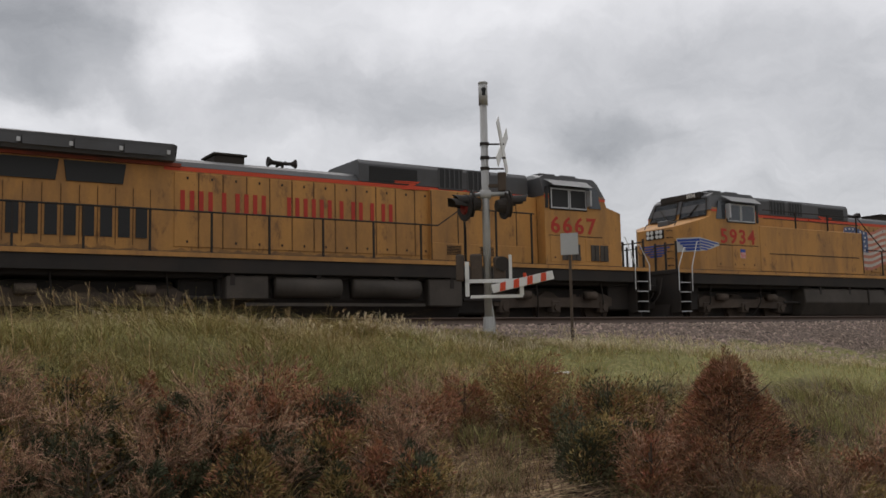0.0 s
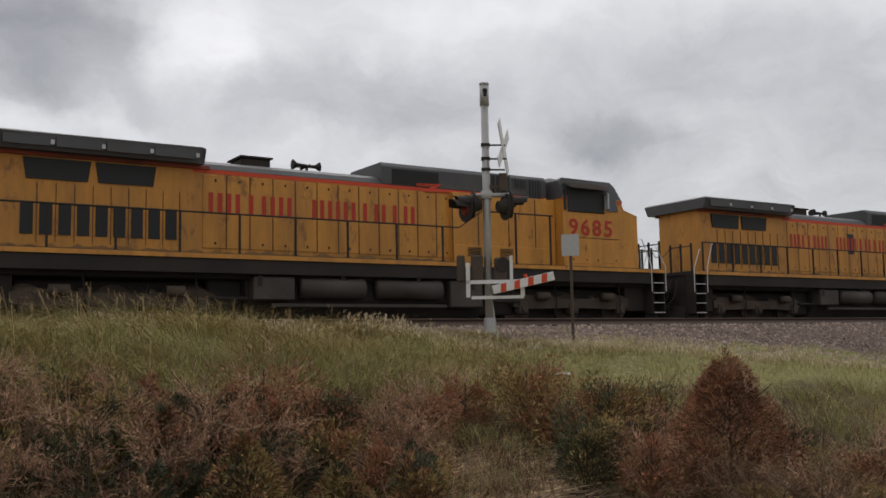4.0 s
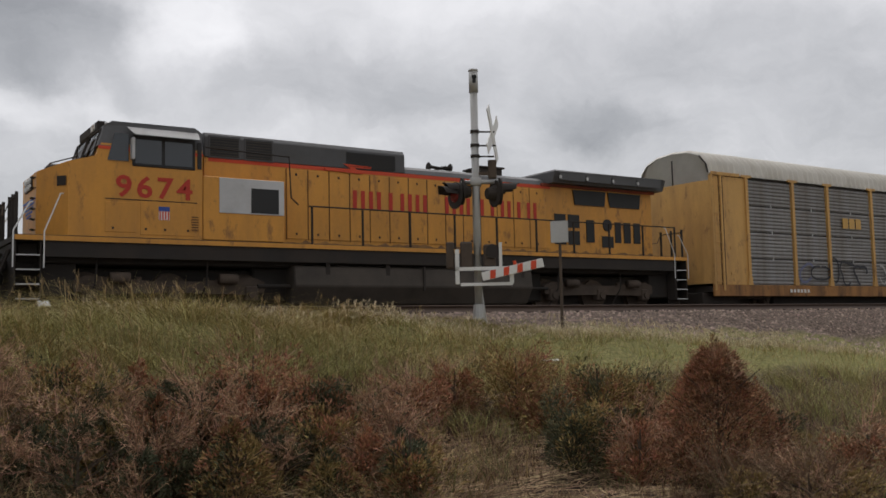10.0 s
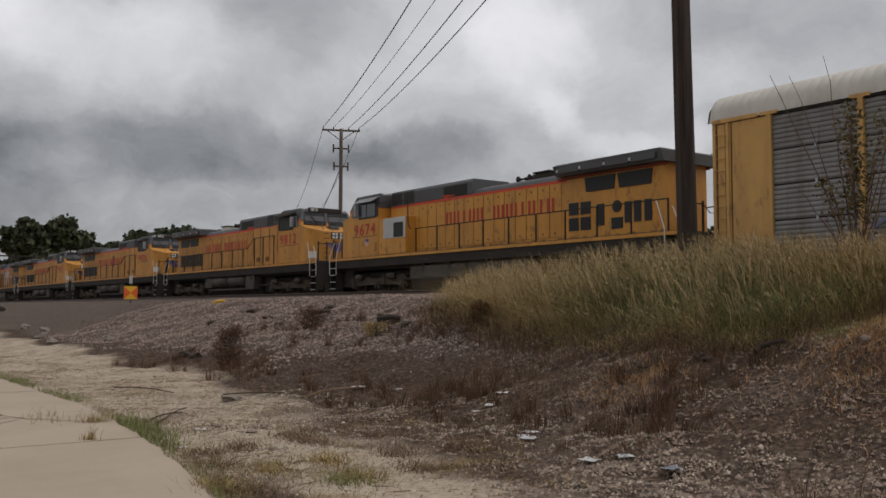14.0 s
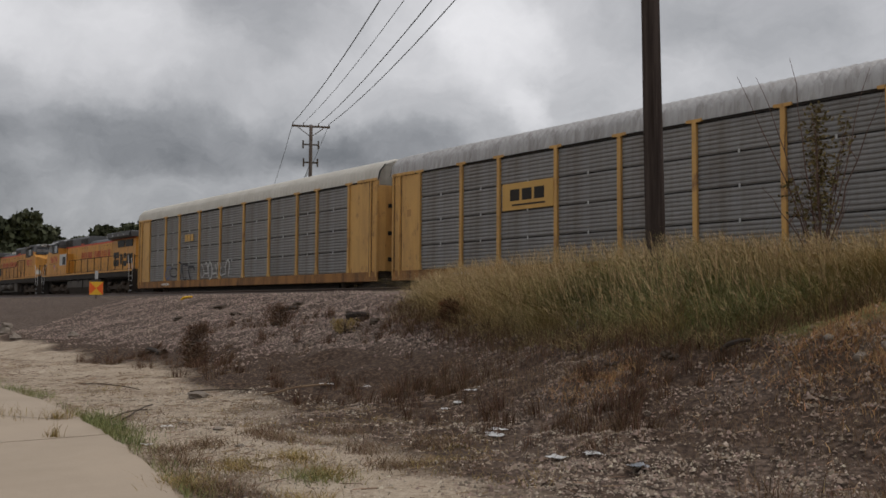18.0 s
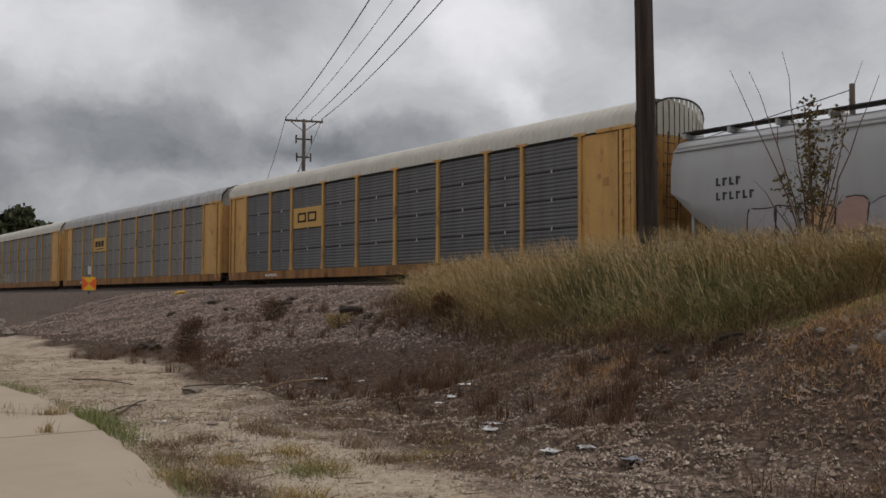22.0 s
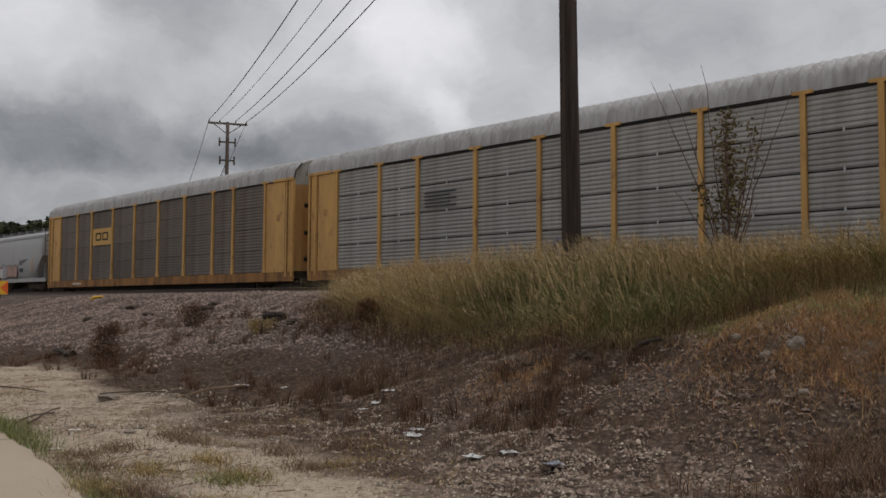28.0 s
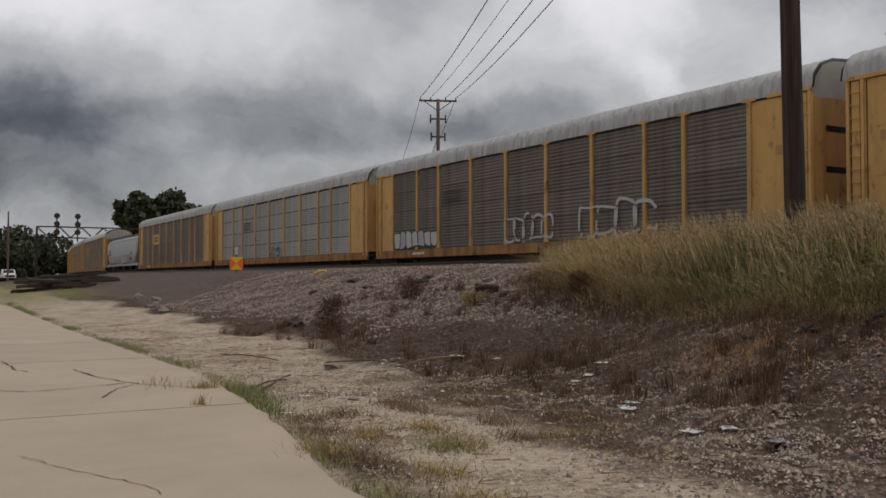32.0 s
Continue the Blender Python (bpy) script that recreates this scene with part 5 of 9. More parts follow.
        part("rail_brace", tube(B(), [(11.5, y, 4.0), (9.9, y, 2.8)], 0.02), BLACK, car)
        part("cabinet_seam", box(B(), 11.6, 16.9, y0 * 1.5 - 0.012, y0 * 1.5 + 0.012, 2.42, 2.45), BLACK, car)
        part("cabinet_seam", box(B(), 11.32, 11.36, y0 * 1.5 - 0.012, y0 * 1.5 + 0.012, 1.85, 3.38), BLACK, car)
    if style == "left":
        part("upper_rail", tube(B(), [(17.35, y0 * 1.5, 4.06), (15.15, y0 * 1.5, 4.0), (15.1, y0 * 1.5, 2.95), (14.9, y0 * 1.5, 2.78)], 0.022, 6), BLACK, car, "dark pipe handrail")
    # end platforms: steps, white grab rails, pilot
    for xe, d in ((0.72, -1), (21.58, 1)):
        bm = box(B(), min(xe - d * 0.12, xe - d * 0.02), max(xe - d * 0.12, xe - d * 0.02), -1.12, 1.12, 0.14, 1.68, 0.02)
        prism(bm, [(xe, 0.12), (xe + d * 0.16, 0.2), (xe - d * 0.02, 0.62)], -1.05, 1.05)
        part("pilot", bm, BLACK, car, "black end plate with a small plough")
        for sgn in (-1, 1):
            bm = B()
            box(bm, xe - 0.52 * d - 0.015, xe - 0.52 * d + 0.015, min(sgn * 1.14, sgn * 1.53), max(sgn * 1.14, sgn * 1.53), 0.34, 1.7)
            box(bm, xe + 0.0 * d - 0.015, xe + 0.0 * d + 0.015, min(sgn * 1.14, sgn * 1.53), max(sgn * 1.14, sgn * 1.53), 0.34, 1.7)
            box(bm, min(xe - 0.52 * d, xe), max(xe - 0.52 * d, xe), min(sgn * 1.125, sgn * 1.14), max(sgn * 1.125, sgn * 1.14), 0.2, 1.68)
            lad = part("step_ladder", bm, BLACK, car)
            for zz in (0.36, 0.68, 1.0, 1.32):
                bm = box(B(), min(xe - 0.5 * d, xe - 0.02 * d), max(xe - 0.5 * d, xe - 0.02 * d), min(sgn * 1.15, sgn * 1.54), max(sgn * 1.15, sgn * 1.54), zz, zz + 0.018)
                part("tread", bm, TRUCKM, lad)
                part("tread_edge", box(B(), min(xe - 0.5 * d, xe - 0.02 * d), max(xe - 0.5 * d, xe - 0.02 * d), min(sgn * 1.542, sgn * 1.556), max(sgn * 1.542, sgn * 1.556), zz - 0.008, zz + 0.022), SILVER, lad, "pale step edge")
            for xx, top in ((xe + 0.05 * d, 2.5), (xe - 0.58 * d, 2.72)):
                bm = tube(B(), [(xx, sgn * 1.56, 1.05), (xx, sgn * 1.57, 1.85), (xx - 0.34 * d, sgn * 1.52, top), (xx - 0.40 * d, sgn * 1.5, top)], 0.016, 6)
                part("grab_rail", bm, WHITE, car, "white grab rail")
        for k in (-0.925, 0.925):
            er = part("end_railing", tube(B(), [(xe - d * 0.03, k - 0.475, 2.62), (xe - d * 0.03, k + 0.475, 2.62)], 0.02), BLACK, car, "dark end railing")
            for q in (-0.475, 0.0, 0.475):
                part("railing_post", box(B(), xe - d * 0.03 - 0.035, xe - d * 0.03 + 0.035, k + q - 0.02, k + q + 0.02, 1.7, 2.72), BLACK, er)
        part("end_chain", tube(B(), [(xe - d * 0.03, -0.45, 2.62), (xe + d * 0.04, -0.2, 2.36), (xe + d * 0.04, 0.2, 2.36), (xe - d * 0.03, 0.45, 2.62)], 0.014, 5), TRUCKM, car)
        for k in (-0.75, -0.45, 0.45, 0.75):
            part("air_hose", tube(B(), [(xe, k, 1.5), (xe + d * 0.2, k * 1.05, 0.95), (xe + d * 0.4, k * 0.8, 0.6), (xe + d * 0.66, k * 0.6, 0.8)], 0.03), BLACK, car)
        part("end_box", box(B(), min(xe - d * 0.15, xe - d * 1.35), max(xe - d * 0.15, xe - d * 1.35), -1.1, 1.1, 0.42, 1.2, 0.03), BLACK, car, "dark underframe end")
        part("platform_curtain", box(B(), min(xe, xe + d * 0.66), max(xe, xe + d * 0.66), -0.5, 0.5, 1.05, 1.3, 0.04), BLACK, car, "dark cable bundle over the coupler")
        coupler(car, 22.3 if d > 0 else 0.0, d)
    # running gear
    for a, b in ((6.5, 7.4), (14.6, 15.9)):
        bm = box(B(), a, b, -0.9, 0.9, 0.3, 1.2, 0.05)
        cyl(bm, (a, y0 * 1.2, 0.7), (b, y0 * 1.2, 0.7), 0.05, seg=8)
        part("pipework", bm, BLACK, car, "dark piping and valves")
    for a in (3.0, 5.6, 16.7, 19.3):
        part("brake_cylinder", cyl(B(), (a - 0.22, y0 * 1.3, 0.86), (a + 0.22, y0 * 1.3, 0.86), 0.13, seg=12), TRUCKM, car, "dusty brake cylinder", True)
        part("sand_pipe", tube(B(), [(a + 0.5, y0 * 1.25, 1.3), (a + 0.55, y0 * 1.28, 0.7), (a + 0.72, y0 * 1.0, 0.14)], 0.022, 5), BLACK, car)
    for a in (7.6, 9.9, 12.2, 14.0):
        part("underframe_bracket", box(B(), a, a + 0.12, min(y0 * 1.2, y0 * 1.47), max(y0 * 1.2, y0 * 1.47), 1.0, 1.34), BLACK, car)
    truck_frame(car, 4.3, 3, 0.5, 3.9, TRUCKM)
    truck_frame(car, 18.0, 3, 0.5, 3.9, TRUCKM)
    if style in ("left", "flag"):
        bm = B()
        extrude_x(bm, [(-1.1, 1.3), (-1.45, 1.2), (-1.5, 0.7), (-1.2, 0.22), (1.2, 0.22), (1.5, 0.7), (1.45, 1.2), (1.1, 1.3)], 7.3, 15.0, 0.03)
        part("fuel_tank", bm, TANK, car, "large dusty fuel tank")
        bm = box(B(), 11.1, 11.16, y0 * 1.5 - 0.02, y0 * 1.5 + 0.02, 0.6, 1.25)
        part("tank_strap", bm, BLACK, car)
    else:
        bm = B()
        extrude_x(bm, [(-1.1, 1.2), (-1.2, 0.7), (-0.9, 0.2), (0.9, 0.2), (1.2, 0.7), (1.1, 1.2)], 7.4, 14.6, 0.03)
        part("fuel_tank", bm, BLACK, car, "dark fuel tank")
        for a, b in ((8.8, 10.6), (11.0, 13.0)):
            bm = cyl(B(), (a, y0 * 1.3, 0.98), (b, y0 * 1.3, 0.98), 0.27, seg=16)
            part("air_reservoir", bm, TANK, car, "dusty air reservoir", True)
        bm = box(B(), 7.5, 8.6, min(y0 * 1.0, y0 * 1.46), max(y0 * 1.0, y0 * 1.46), 0.66, 1.24, 0.03)
        part("battery_box", bm, TANK, car)
        bm = box(B(), 13.3, 14.4, min(y0 * 1.0, y0 * 1.46), max(y0 * 1.0, y0 * 1.46), 0.5, 1.26, 0.03)
        part("filter_box", bm, TANK, car)
        bm = box(B(), 8.0, 13.2, y0 * 1.35 - 0.06, y0 * 1.35 + 0.06, 0.5, 0.58)
        part("pipe_guard", bm, TANK, car)
    return car


FLAG_RED = material("faded_flag_red", (0.50, 0.17, 0.11), 0.6, var=0.25, scale=0.8, bump=0.0, dirt=(0.5, 0.32, 0.22), dirt_amount=0.4, streak=1.5)
FLAG_WHITE = material("faded_flag_white", (0.60, 0.54, 0.47), 0.6, var=0.25, scale=0.8, bump=0.0, dirt=(0.36, 0.30, 0.26), dirt_amount=0.5, streak=1.5)
FLAG_BLUE = material("faded_flag_blue", (0.06, 0.09, 0.19), 0.6, var=0.3, scale=0.8, bump=0.0, dirt=(0.15, 0.17, 0.25), dirt_amount=0.4)


def flag_decal(car, y, side):
    """A waving flag on the hood flank, with plain white dots for its stars, an emblem and lines of lettering."""
    def wave(u):
        return 0.13 * math.sin(u * 9.5 + 0.6) * (0.4 + u) + 0.04 * u
    x0, x1, z0, z1 = 8.1, 11.75, 2.12, 3.66
    for k in range(13):
        bm = B()
        n = 16
        pts = []
        for i in range(n + 1):
            u = i / n
            x = x1 - (x1 - x0) * u
            za = z1 - (z1 - z0) * k / 13 + wave(u)
            pts.append((x, za, za - (z1 - z0) / 13, 0.30 * (1 - u) * k / 13, 0.30 * (1 - u) * (k + 1) / 13))
        for a, b in zip(pts, pts[1:]):
            bm.faces.new([bm.verts.new((a[0] + a[3], y, a[1])), bm.verts.new((b[0] + b[3], y, b[1])), bm.verts.new((b[0] + b[4], y, b[2])), bm.verts.new((a[0] + a[4], y, a[2]))])
        bmesh.ops.remove_doubles(bm, verts=bm.verts, dist=0.0005)
        part("flag_stripe", bm, FLAG_RED if k % 2 == 0 else FLAG_WHITE, car, "red flag stripe" if k % 2 == 0 else "white flag stripe")
    bm = B()
    n = 8
    for i in range(n):
        u0, u1 = 0.42 * i / n, 0.42 * (i + 1) / n
        xa, xb = x1 - (x1 - x0) * u0, x1 - (x1 - x0) * u1
        bm.faces.new([bm.verts.new((xa, y + side * 0.004, z1 + wave(u0))), bm.verts.new((xb, y + side * 0.004, z1 + wave(u1))), bm.verts.new((xb, y + side * 0.004, z1 - 0.85 + wave(u1))), bm.verts.new((xa, y + side * 0.004, z1 - 0.85 + wave(u0)))])
    canton = part("flag_canton", bm, FLAG_BLUE, car, "blue flag canton")
    for r in range(5):
        for c in range(6):
            bm = B()
            u = 0.42 * (c + 0.5 + 0.25 * (r % 2)) / 6.5
            xx = x1 - (x1 - x0) * u
            zz = z1 - 0.85 * (r + 0.5) / 5 + wave(u)
            box(bm, xx - 0.04, xx + 0.04, y + side * 0.005 - 0.002, y + side * 0.005 + 0.002, zz - 0.04, zz + 0.04)
            part("star", bm, WHITE, canton)
    shield(car, 6.83, 3.0, y, side, 0.5)
    text_mesh("slogan", "BUILDING", 0.15, LETTER, car, side_matrix(7.5, 2.42, y + side * 0.003, side), "small red lettering", bold=0.003, squeeze=1.25)
    text_mesh("slogan", "AMERICA", 0.15, LETTER, car, side_matrix(7.4, 2.19, y + side * 0.003, side), "small red lettering", bold=0.003, squeeze=1.25)


def put_in_train(car, s, turned, length):
    MOVING.append((car, s, turned, length))


def d_panel(car):
    """The pale primer panel with a dark opening on the equipment cabinet."""
    bm = box(B(), 15.3, 17.0, 1.5, 1.52, 2.47, 3.34, 0.006)
    p = part("primer_panel", bm, SILVER, car, "pale grey primer panel")
    bm = box(B(), 15.45, 16.18, 1.51, 1.53, 2.5, 3.12)
    part("panel_opening", bm, GRILLE_AND_SHADE, p, "dark opening")


TRAIN_LOCOS = (
    ("6667", 0.35, False, -1, 15.0, "right2"),
    ("5934", 22.65, True, 1, 11.3, "flag"),
    ("9685", 44.95, False, -1, 15.0, "right"),
    ("9826", 67.25, False, -1, 15.0, "right"),
    ("9812", 89.55, False, -1, 15.0, "right"),
    ("9674", 111.85, True, 1, 15.3, "left"),
)
for num, s, turned, side, wide, style in TRAIN_LOCOS:
    about = {
        "6667": "weathered yellow and grey freight locomotive, nose facing backwards",
        "5934": "yellow and grey freight locomotive with a waving flag on its hood",
        "9685": "yellow and grey freight locomotive with worn red lettering blocks",
        "9826": "yellow and grey freight locomotive with a dark patched hood door",
        "9812": "yellow and grey freight locomotive with a pale exhaust stack",
        "9674": "yellow and grey freight locomotive with a pale grey patch panel",
    }[num]
    st = {"right2": "right", "flag": "flag"}.get(style, style)
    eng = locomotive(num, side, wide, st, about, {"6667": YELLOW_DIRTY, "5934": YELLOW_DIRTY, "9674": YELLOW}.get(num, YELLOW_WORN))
    if num == "5934":
        flag_decal(eng, 1.012, 1)
    if num == "9674":
        d_panel(eng)
    if num == "9826":
        bm = box(B(), 10.0, 10.4, -1.012, -1.0, 2.7, 3.5)
        part("dark_patch", bm, GRILLE_AND_SHADE, eng, "burnt dark patch")
    put_in_train(eng, s, turned, L)

# ---- auto racks and the covered hopper ----
DOORM = material("stained_yellow_door", (0.47, 0.255, 0.085), 0.7, var=0.3, scale=1.0, grain=14, bump=0.06, dirt=(0.20, 0.10, 0.05), dirt_amount=0.55, streak=2.0, spots=(0.14, 0.07, 0.04))
SEAM = material("dark_rust_seam", (0.07, 0.04, 0.025), 0.85, var=0.3, bump=0.05)
POSTS = (2.4, 5.0, 7.1, 9.95, 12.7, 15.5, 18.3, 21.1, 22.95, 25.65)
_PANEL = {}


def corrugated_panel(w, h, deep):
    """A thin ribbed steel sheet, w wide along x and h high."""
    key = (round(w, 2), round(h, 2), deep)
    if key not in _PANEL:
        bm = B()
        n = 7
        prof = []
        for i in range(n):
            z = h * i / n
            dz = h / n
            prof += [(z + dz * 0.08, -0.0), (z + dz * 0.30, -deep), (z + dz * 0.66, -deep), (z + dz * 0.88, 0.0)]
        prof = [(0, 0)] + prof + [(h, 0)]
        for (za, ya), (zb, yb) in zip(prof, prof[1:]):
            bm.faces.new([bm.verts.new((0, ya, za)), bm.verts.new((w, ya, za)), bm.verts.new((w, yb, zb)), bm.verts.new((0, yb, zb))])
        bmesh.ops.remove_doubles(bm, verts=bm.verts, dist=0.0005)
        bmesh.ops.recalc_face_normals(bm, faces=bm.faces)
        me = bpy.data.meshes.new("side_panel")
        bm.to_mesh(me)
        bm.free()
        _PANEL[key] = me
    return _PANEL[key]


def auto_rack(length, panel_mat, roof_mat, logo, label, cap="open", post_mat=None):
    car = tagged(new("auto_rack_car"), label, "railway car", "auto rack cars of the train")
    k = length / 28.4
    post_mat = post_mat or YELLOW2
    hw = 1.58
    posts = [p * k for p in POSTS]
    xe0, xe1 = 0.55, length - 0.55
    z0, z1 = 0.86, 4.66
    # sills and deck
    for sgn in (-1, 1):
        bm = box(B(), xe0, xe1, sgn * hw - 0.05, sgn * hw + 0.05, 0.46, 0.86, 0.015)
        part("side_sill", bm, SILL, car, "rusty scuffed yellow side sill")
        # black strip drawn in place of the shaded gap above the panels
        bm = box(B(), xe0, xe1, sgn * hw - 0.02, sgn * hw + 0.02, z1, z1 + 0.075, 0.006)
        part("top_chord", bm, BLACK, car, "black strip painted in for the shaded gap under the roof edge")
    bm = box(B(), xe0, xe1, -1.5, 1.5, 0.62, 0.8)
    part("deck", bm, BLACK, car)
    bm = box(B(), xe0 + 0.3, xe1 - 0.3, hw - 0.04, hw + 0.0, z0, z1)
    part("far_wall", bm, panel_mat, car)
    # near-black sheet: the shade between the panels is put in as colour
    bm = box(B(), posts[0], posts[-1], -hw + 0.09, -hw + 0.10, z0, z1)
    part("dark_interior", bm, GRILLE_AND_SHADE, car, "near-black sheet painted in for the shade behind the panels")
    # posts with flared heads and feet
    for i, x in enumerate(posts):
        bm = B()
        prism(bm, [(x - 0.13, z0), (x - 0.07, z0 + 0.35), (x - 0.07, z1 + 0.02), (x - 0.27, z1 + 0.04), (x - 0.27, z1 + 0.12), (x + 0.27, z1 + 0.12), (x + 0.27, z1 + 0.04), (x + 0.07, z1 + 0.02), (x + 0.07, z0 + 0.35), (x + 0.13, z0)], -hw - 0.08, -hw + 0.03)
        part("post", bm, post_mat, car)
    # ribbed panels, four to a bay
    rows = 4
    clip = None
    for i in range(len(posts) - 1):
        a, b = posts[i] + 0.085, posts[i + 1] - 0.085
        h = (z1 - z0) / rows
        for r in range(rows):
            me = corrugated_panel(b - a, h - (0.016 if panel_mat is RACK_BROWN else 0.04), 0.020 if panel_mat in (RACK_BROWN, RACK_DARK) else 0.026)
            o = new("side_panel", me)
            if not me.materials:
                me.materials.append(panel_mat)
            o.material_slots[0].link = "OBJECT"
            o.material_slots[0].material = panel_mat
            o.parent = car
            o.location = (a, -hw + 0.02, z0 + r * h + 0.015)
        if panel_mat is not RACK_BROWN:
            for r in range(1, rows):
                if clip is None:
                    clip = part("panel_clip", box(B(), -0.025, 0.025, -0.012, 0.012, -0.055, 0.055), SILVER, car, "small bright clip")
                    one = clip
                else:
                    one = twin(clip)
                one.location = ((a + b) / 2 + 0.05, -hw - 0.024, z0 + r * h)
    # end walls: solid yellow sheets, corner posts, ladders
    for xa, xb, d in ((xe0, posts[0], -1), (posts[-1], xe1, 1)):
        bm = box(B(), xa, xb, -hw - 0.02, -hw + 0.06, z0, z1 + 0.02, 0.01)
        ew = part("end_sheet", bm, post_mat, car, "plain yellow end sheet")
        xm = xb if d > 0 else xa
        for xx in (xm - d * 0.06, xm - d * 0.5):
            part("corner_rib", box(B(), xx - 0.05, xx + 0.05, -hw - 0.07, -hw - 0.02, z0 - 0.2, z1 + 0.1, 0.008), post_mat, ew)
        for xx in (xm - d * 0.14, xm - d * 0.42, xm - d * 0.62):
            part("panel_seam", box(B(), xx - 0.016, xx + 0.016, -hw - 0.03, -hw - 0.018, z0, z1), SEAM, ew, "dark rusty seam")
        for q in range(11):
            zz = 0.95 + q * 0.34
            part("rung", box(B(), min(xm - d * 0.1, xm - d * 0.46), max(xm - d * 0.1, xm - d * 0.46), -hw - 0.10, -hw - 0.075, zz, zz + 0.025), post_mat, ew)
        part("head_bracket", box(B(), min(xm, xm - d * 1.5), max(xm, xm - d * 1.5), -hw - 0.08, -hw + 0.02, z1 + 0.02, z1 + 0.14, 0.01), post_mat, ew)
        for zz in (1.2, 2.1, 3.4):
            part("hasp", box(B(), xm - d * 1.0 - 0.1, xm - d * 1.0 + 0.1, -hw - 0.035, -hw - 0.015, zz, zz + 0.12), post_mat, ew)
        part("stencil", box(B(), min(xm - d * 1.0, xm - d * 1.25), max(xm - d * 1.0, xm - d * 1.25), -hw - 0.026, -hw - 0.018, 3.0, 3.28), DOORM, ew, "faded stencilled block") if cap != "cream" else None
        # closing doors: curved sheets across the end
        bm = B()
        n = 10
        out = []
        for q in range(n + 1):
            u = -1 + 2 * q / n
            out.append((xm - d * 0.05 + d * 0.16 * (1 - abs(u) ** 6), u * (hw - 0.03)))
        for (ax, ay), (bx, by) in zip(out, out[1:]):
            bm.faces.new([bm.verts.new((ax, ay, 0.9)), bm.verts.new((bx, by, 0.9)), bm.verts.new((bx, by, 4.5)), bm.verts.new((ax, ay, 4.5))])
        bmesh.ops.remove_doubles(bm, verts=bm.verts, dist=0.0005)
        bmesh.ops.solidify(bm, geom=bm.faces[:], thickness=0.03)
        dr = part("end_door", bm, DOORM if cap != "cream" else post_mat, car, "rust-stained yellow end door")
        for zz in (1.3, 2.4, 3.55):
            for u0, u1 in ((-0.72, -0.2), (0.2, 0.72)):
                e0, e1 = (xm + d * (0.125 - 0.16 * abs(u) ** 6) for u in (u0, u1))
                bm = B()
                v = [bm.verts.new(c) for c in ((e0, u0 * hw, zz), (e1, u1 * hw, zz), (e1, u1 * hw, zz + 0.17), (e0, u0 * hw, zz + 0.17))]
                bm.faces.new(v)
                bmesh.ops.solidify(bm, geom=bm.faces[:], thickness=0.03)
                part("door_slot", bm, GRILLE_AND_SHADE, dr)
        part("door_seam", box(B(), xm + d * 0.118 - 0.012, xm + d * 0.118 + 0.012, -0.02, 0.02, 0.95, 5.4), BLACK, dr)
    # arched roof of ribbed sheets
    prof = [(-hw - 0.06, z1 + 0.07), (-hw + 0.02, 5.06), (-hw + 0.3, 5.38), (-0.75, 5.58), (0, 5.64), (0.75, 5.58), (hw - 0.3, 5.38), (hw - 0.02, 5.06), (hw + 0.06, z1 + 0.07)]
    xs = np.arange(xe0 - 0.1, xe1 + 0.1, 0.075)
    V, F = [], []
    for i, x in enumerate(xs):
        for y, z in prof:
            off = 0.075 if i % 4 in (1, 2) and z > 5.0 else 0.0
            V.append((x, y * (1 + off * 0.6), z + off))
    m = len(prof)
    for i in range(len(xs) - 1):
        for j in range(m - 1):
            F.append((i * m + j, (i + 1) * m + j, (i + 1) * m + j + 1, i * m + j + 1))
    rf = raw_mesh("roof", np.array(V), np.array(F), roof_mat, car)
    rf["label"] = "ribbed arched roof"
    # end caps under the roof arch
    for x, d in ((xe0 - 0.1, -1), (xe1 + 0.06, 1)):
        bm = B()
        if cap == "slats" and d > 0:
            for q in range(14):
                u0, u1 = -1 + 2 * (q + 0.10) / 14, -1 + 2 * (q + 0.88) / 14
                um = (u0 + u1) / 2
                zt = 4.72 + 0.90 * math.sqrt(max(0, 1 - abs(um) ** 2.6))
                xa, xb = (x + 0.02 + 0.55 * math.sqrt(max(0.0, 1 - uu * uu)) for uu in (u0, u1))
                for za, zb, mt in ((0.9, 4.46, post_mat), (4.464, zt, END_CAP)):
                    bm = B()
                    vv = [bm.verts.new(c) for c in ((xa, u0 * hw * 0.98, za), (xb, u1 * hw * 0.98, za), (xb, u1 * hw * 0.98, zb), (xa, u0 * hw * 0.98, zb))]
                    bm.faces.new(vv)
                    bmesh.ops.solidify(bm, geom=bm.faces[:], thickness=0.025)
                    part("end_slat", bm, mt, car)
            # solid near-black fill, added so the gaps between slats look shaded
            part("slat_backing", extrude_x(B(), [(-hw * 0.95, 0.9), (-hw * 0.95, 4.7), (-hw * 0.7, 5.2), (0, 5.5), (hw * 0.7, 5.2), (hw * 0.95, 4.7), (hw * 0.95, 0.9)], x - 0.1, x + 0.0), GRILLE_AND_SHADE, car, "near-black fill painted in for the shade behind the slats")
            part("end_hoop", tube(B(), [(x + 0.02 + 0.55 * math.sqrt(max(0, 1 - (k / 8) ** 2)), k / 8 * hw * 0.98, 4.74 + 0.90 * math.sqrt(max(0, 1 - abs(k / 8) ** 2.6))) for k in range(-8, 9)], 0.03, 5), BLACK, car, "dark curved top edge")
        else:
            out = [(y, z) for y, z in prof]
            gap = -0.11 if d > 0 else -0.15
            v = [bm.verts.new((x + d * (gap + 0.15 * (1 - min(1, abs(y / hw)) ** 6)), y * 0.985, z - 0.02)) for y, z in out]
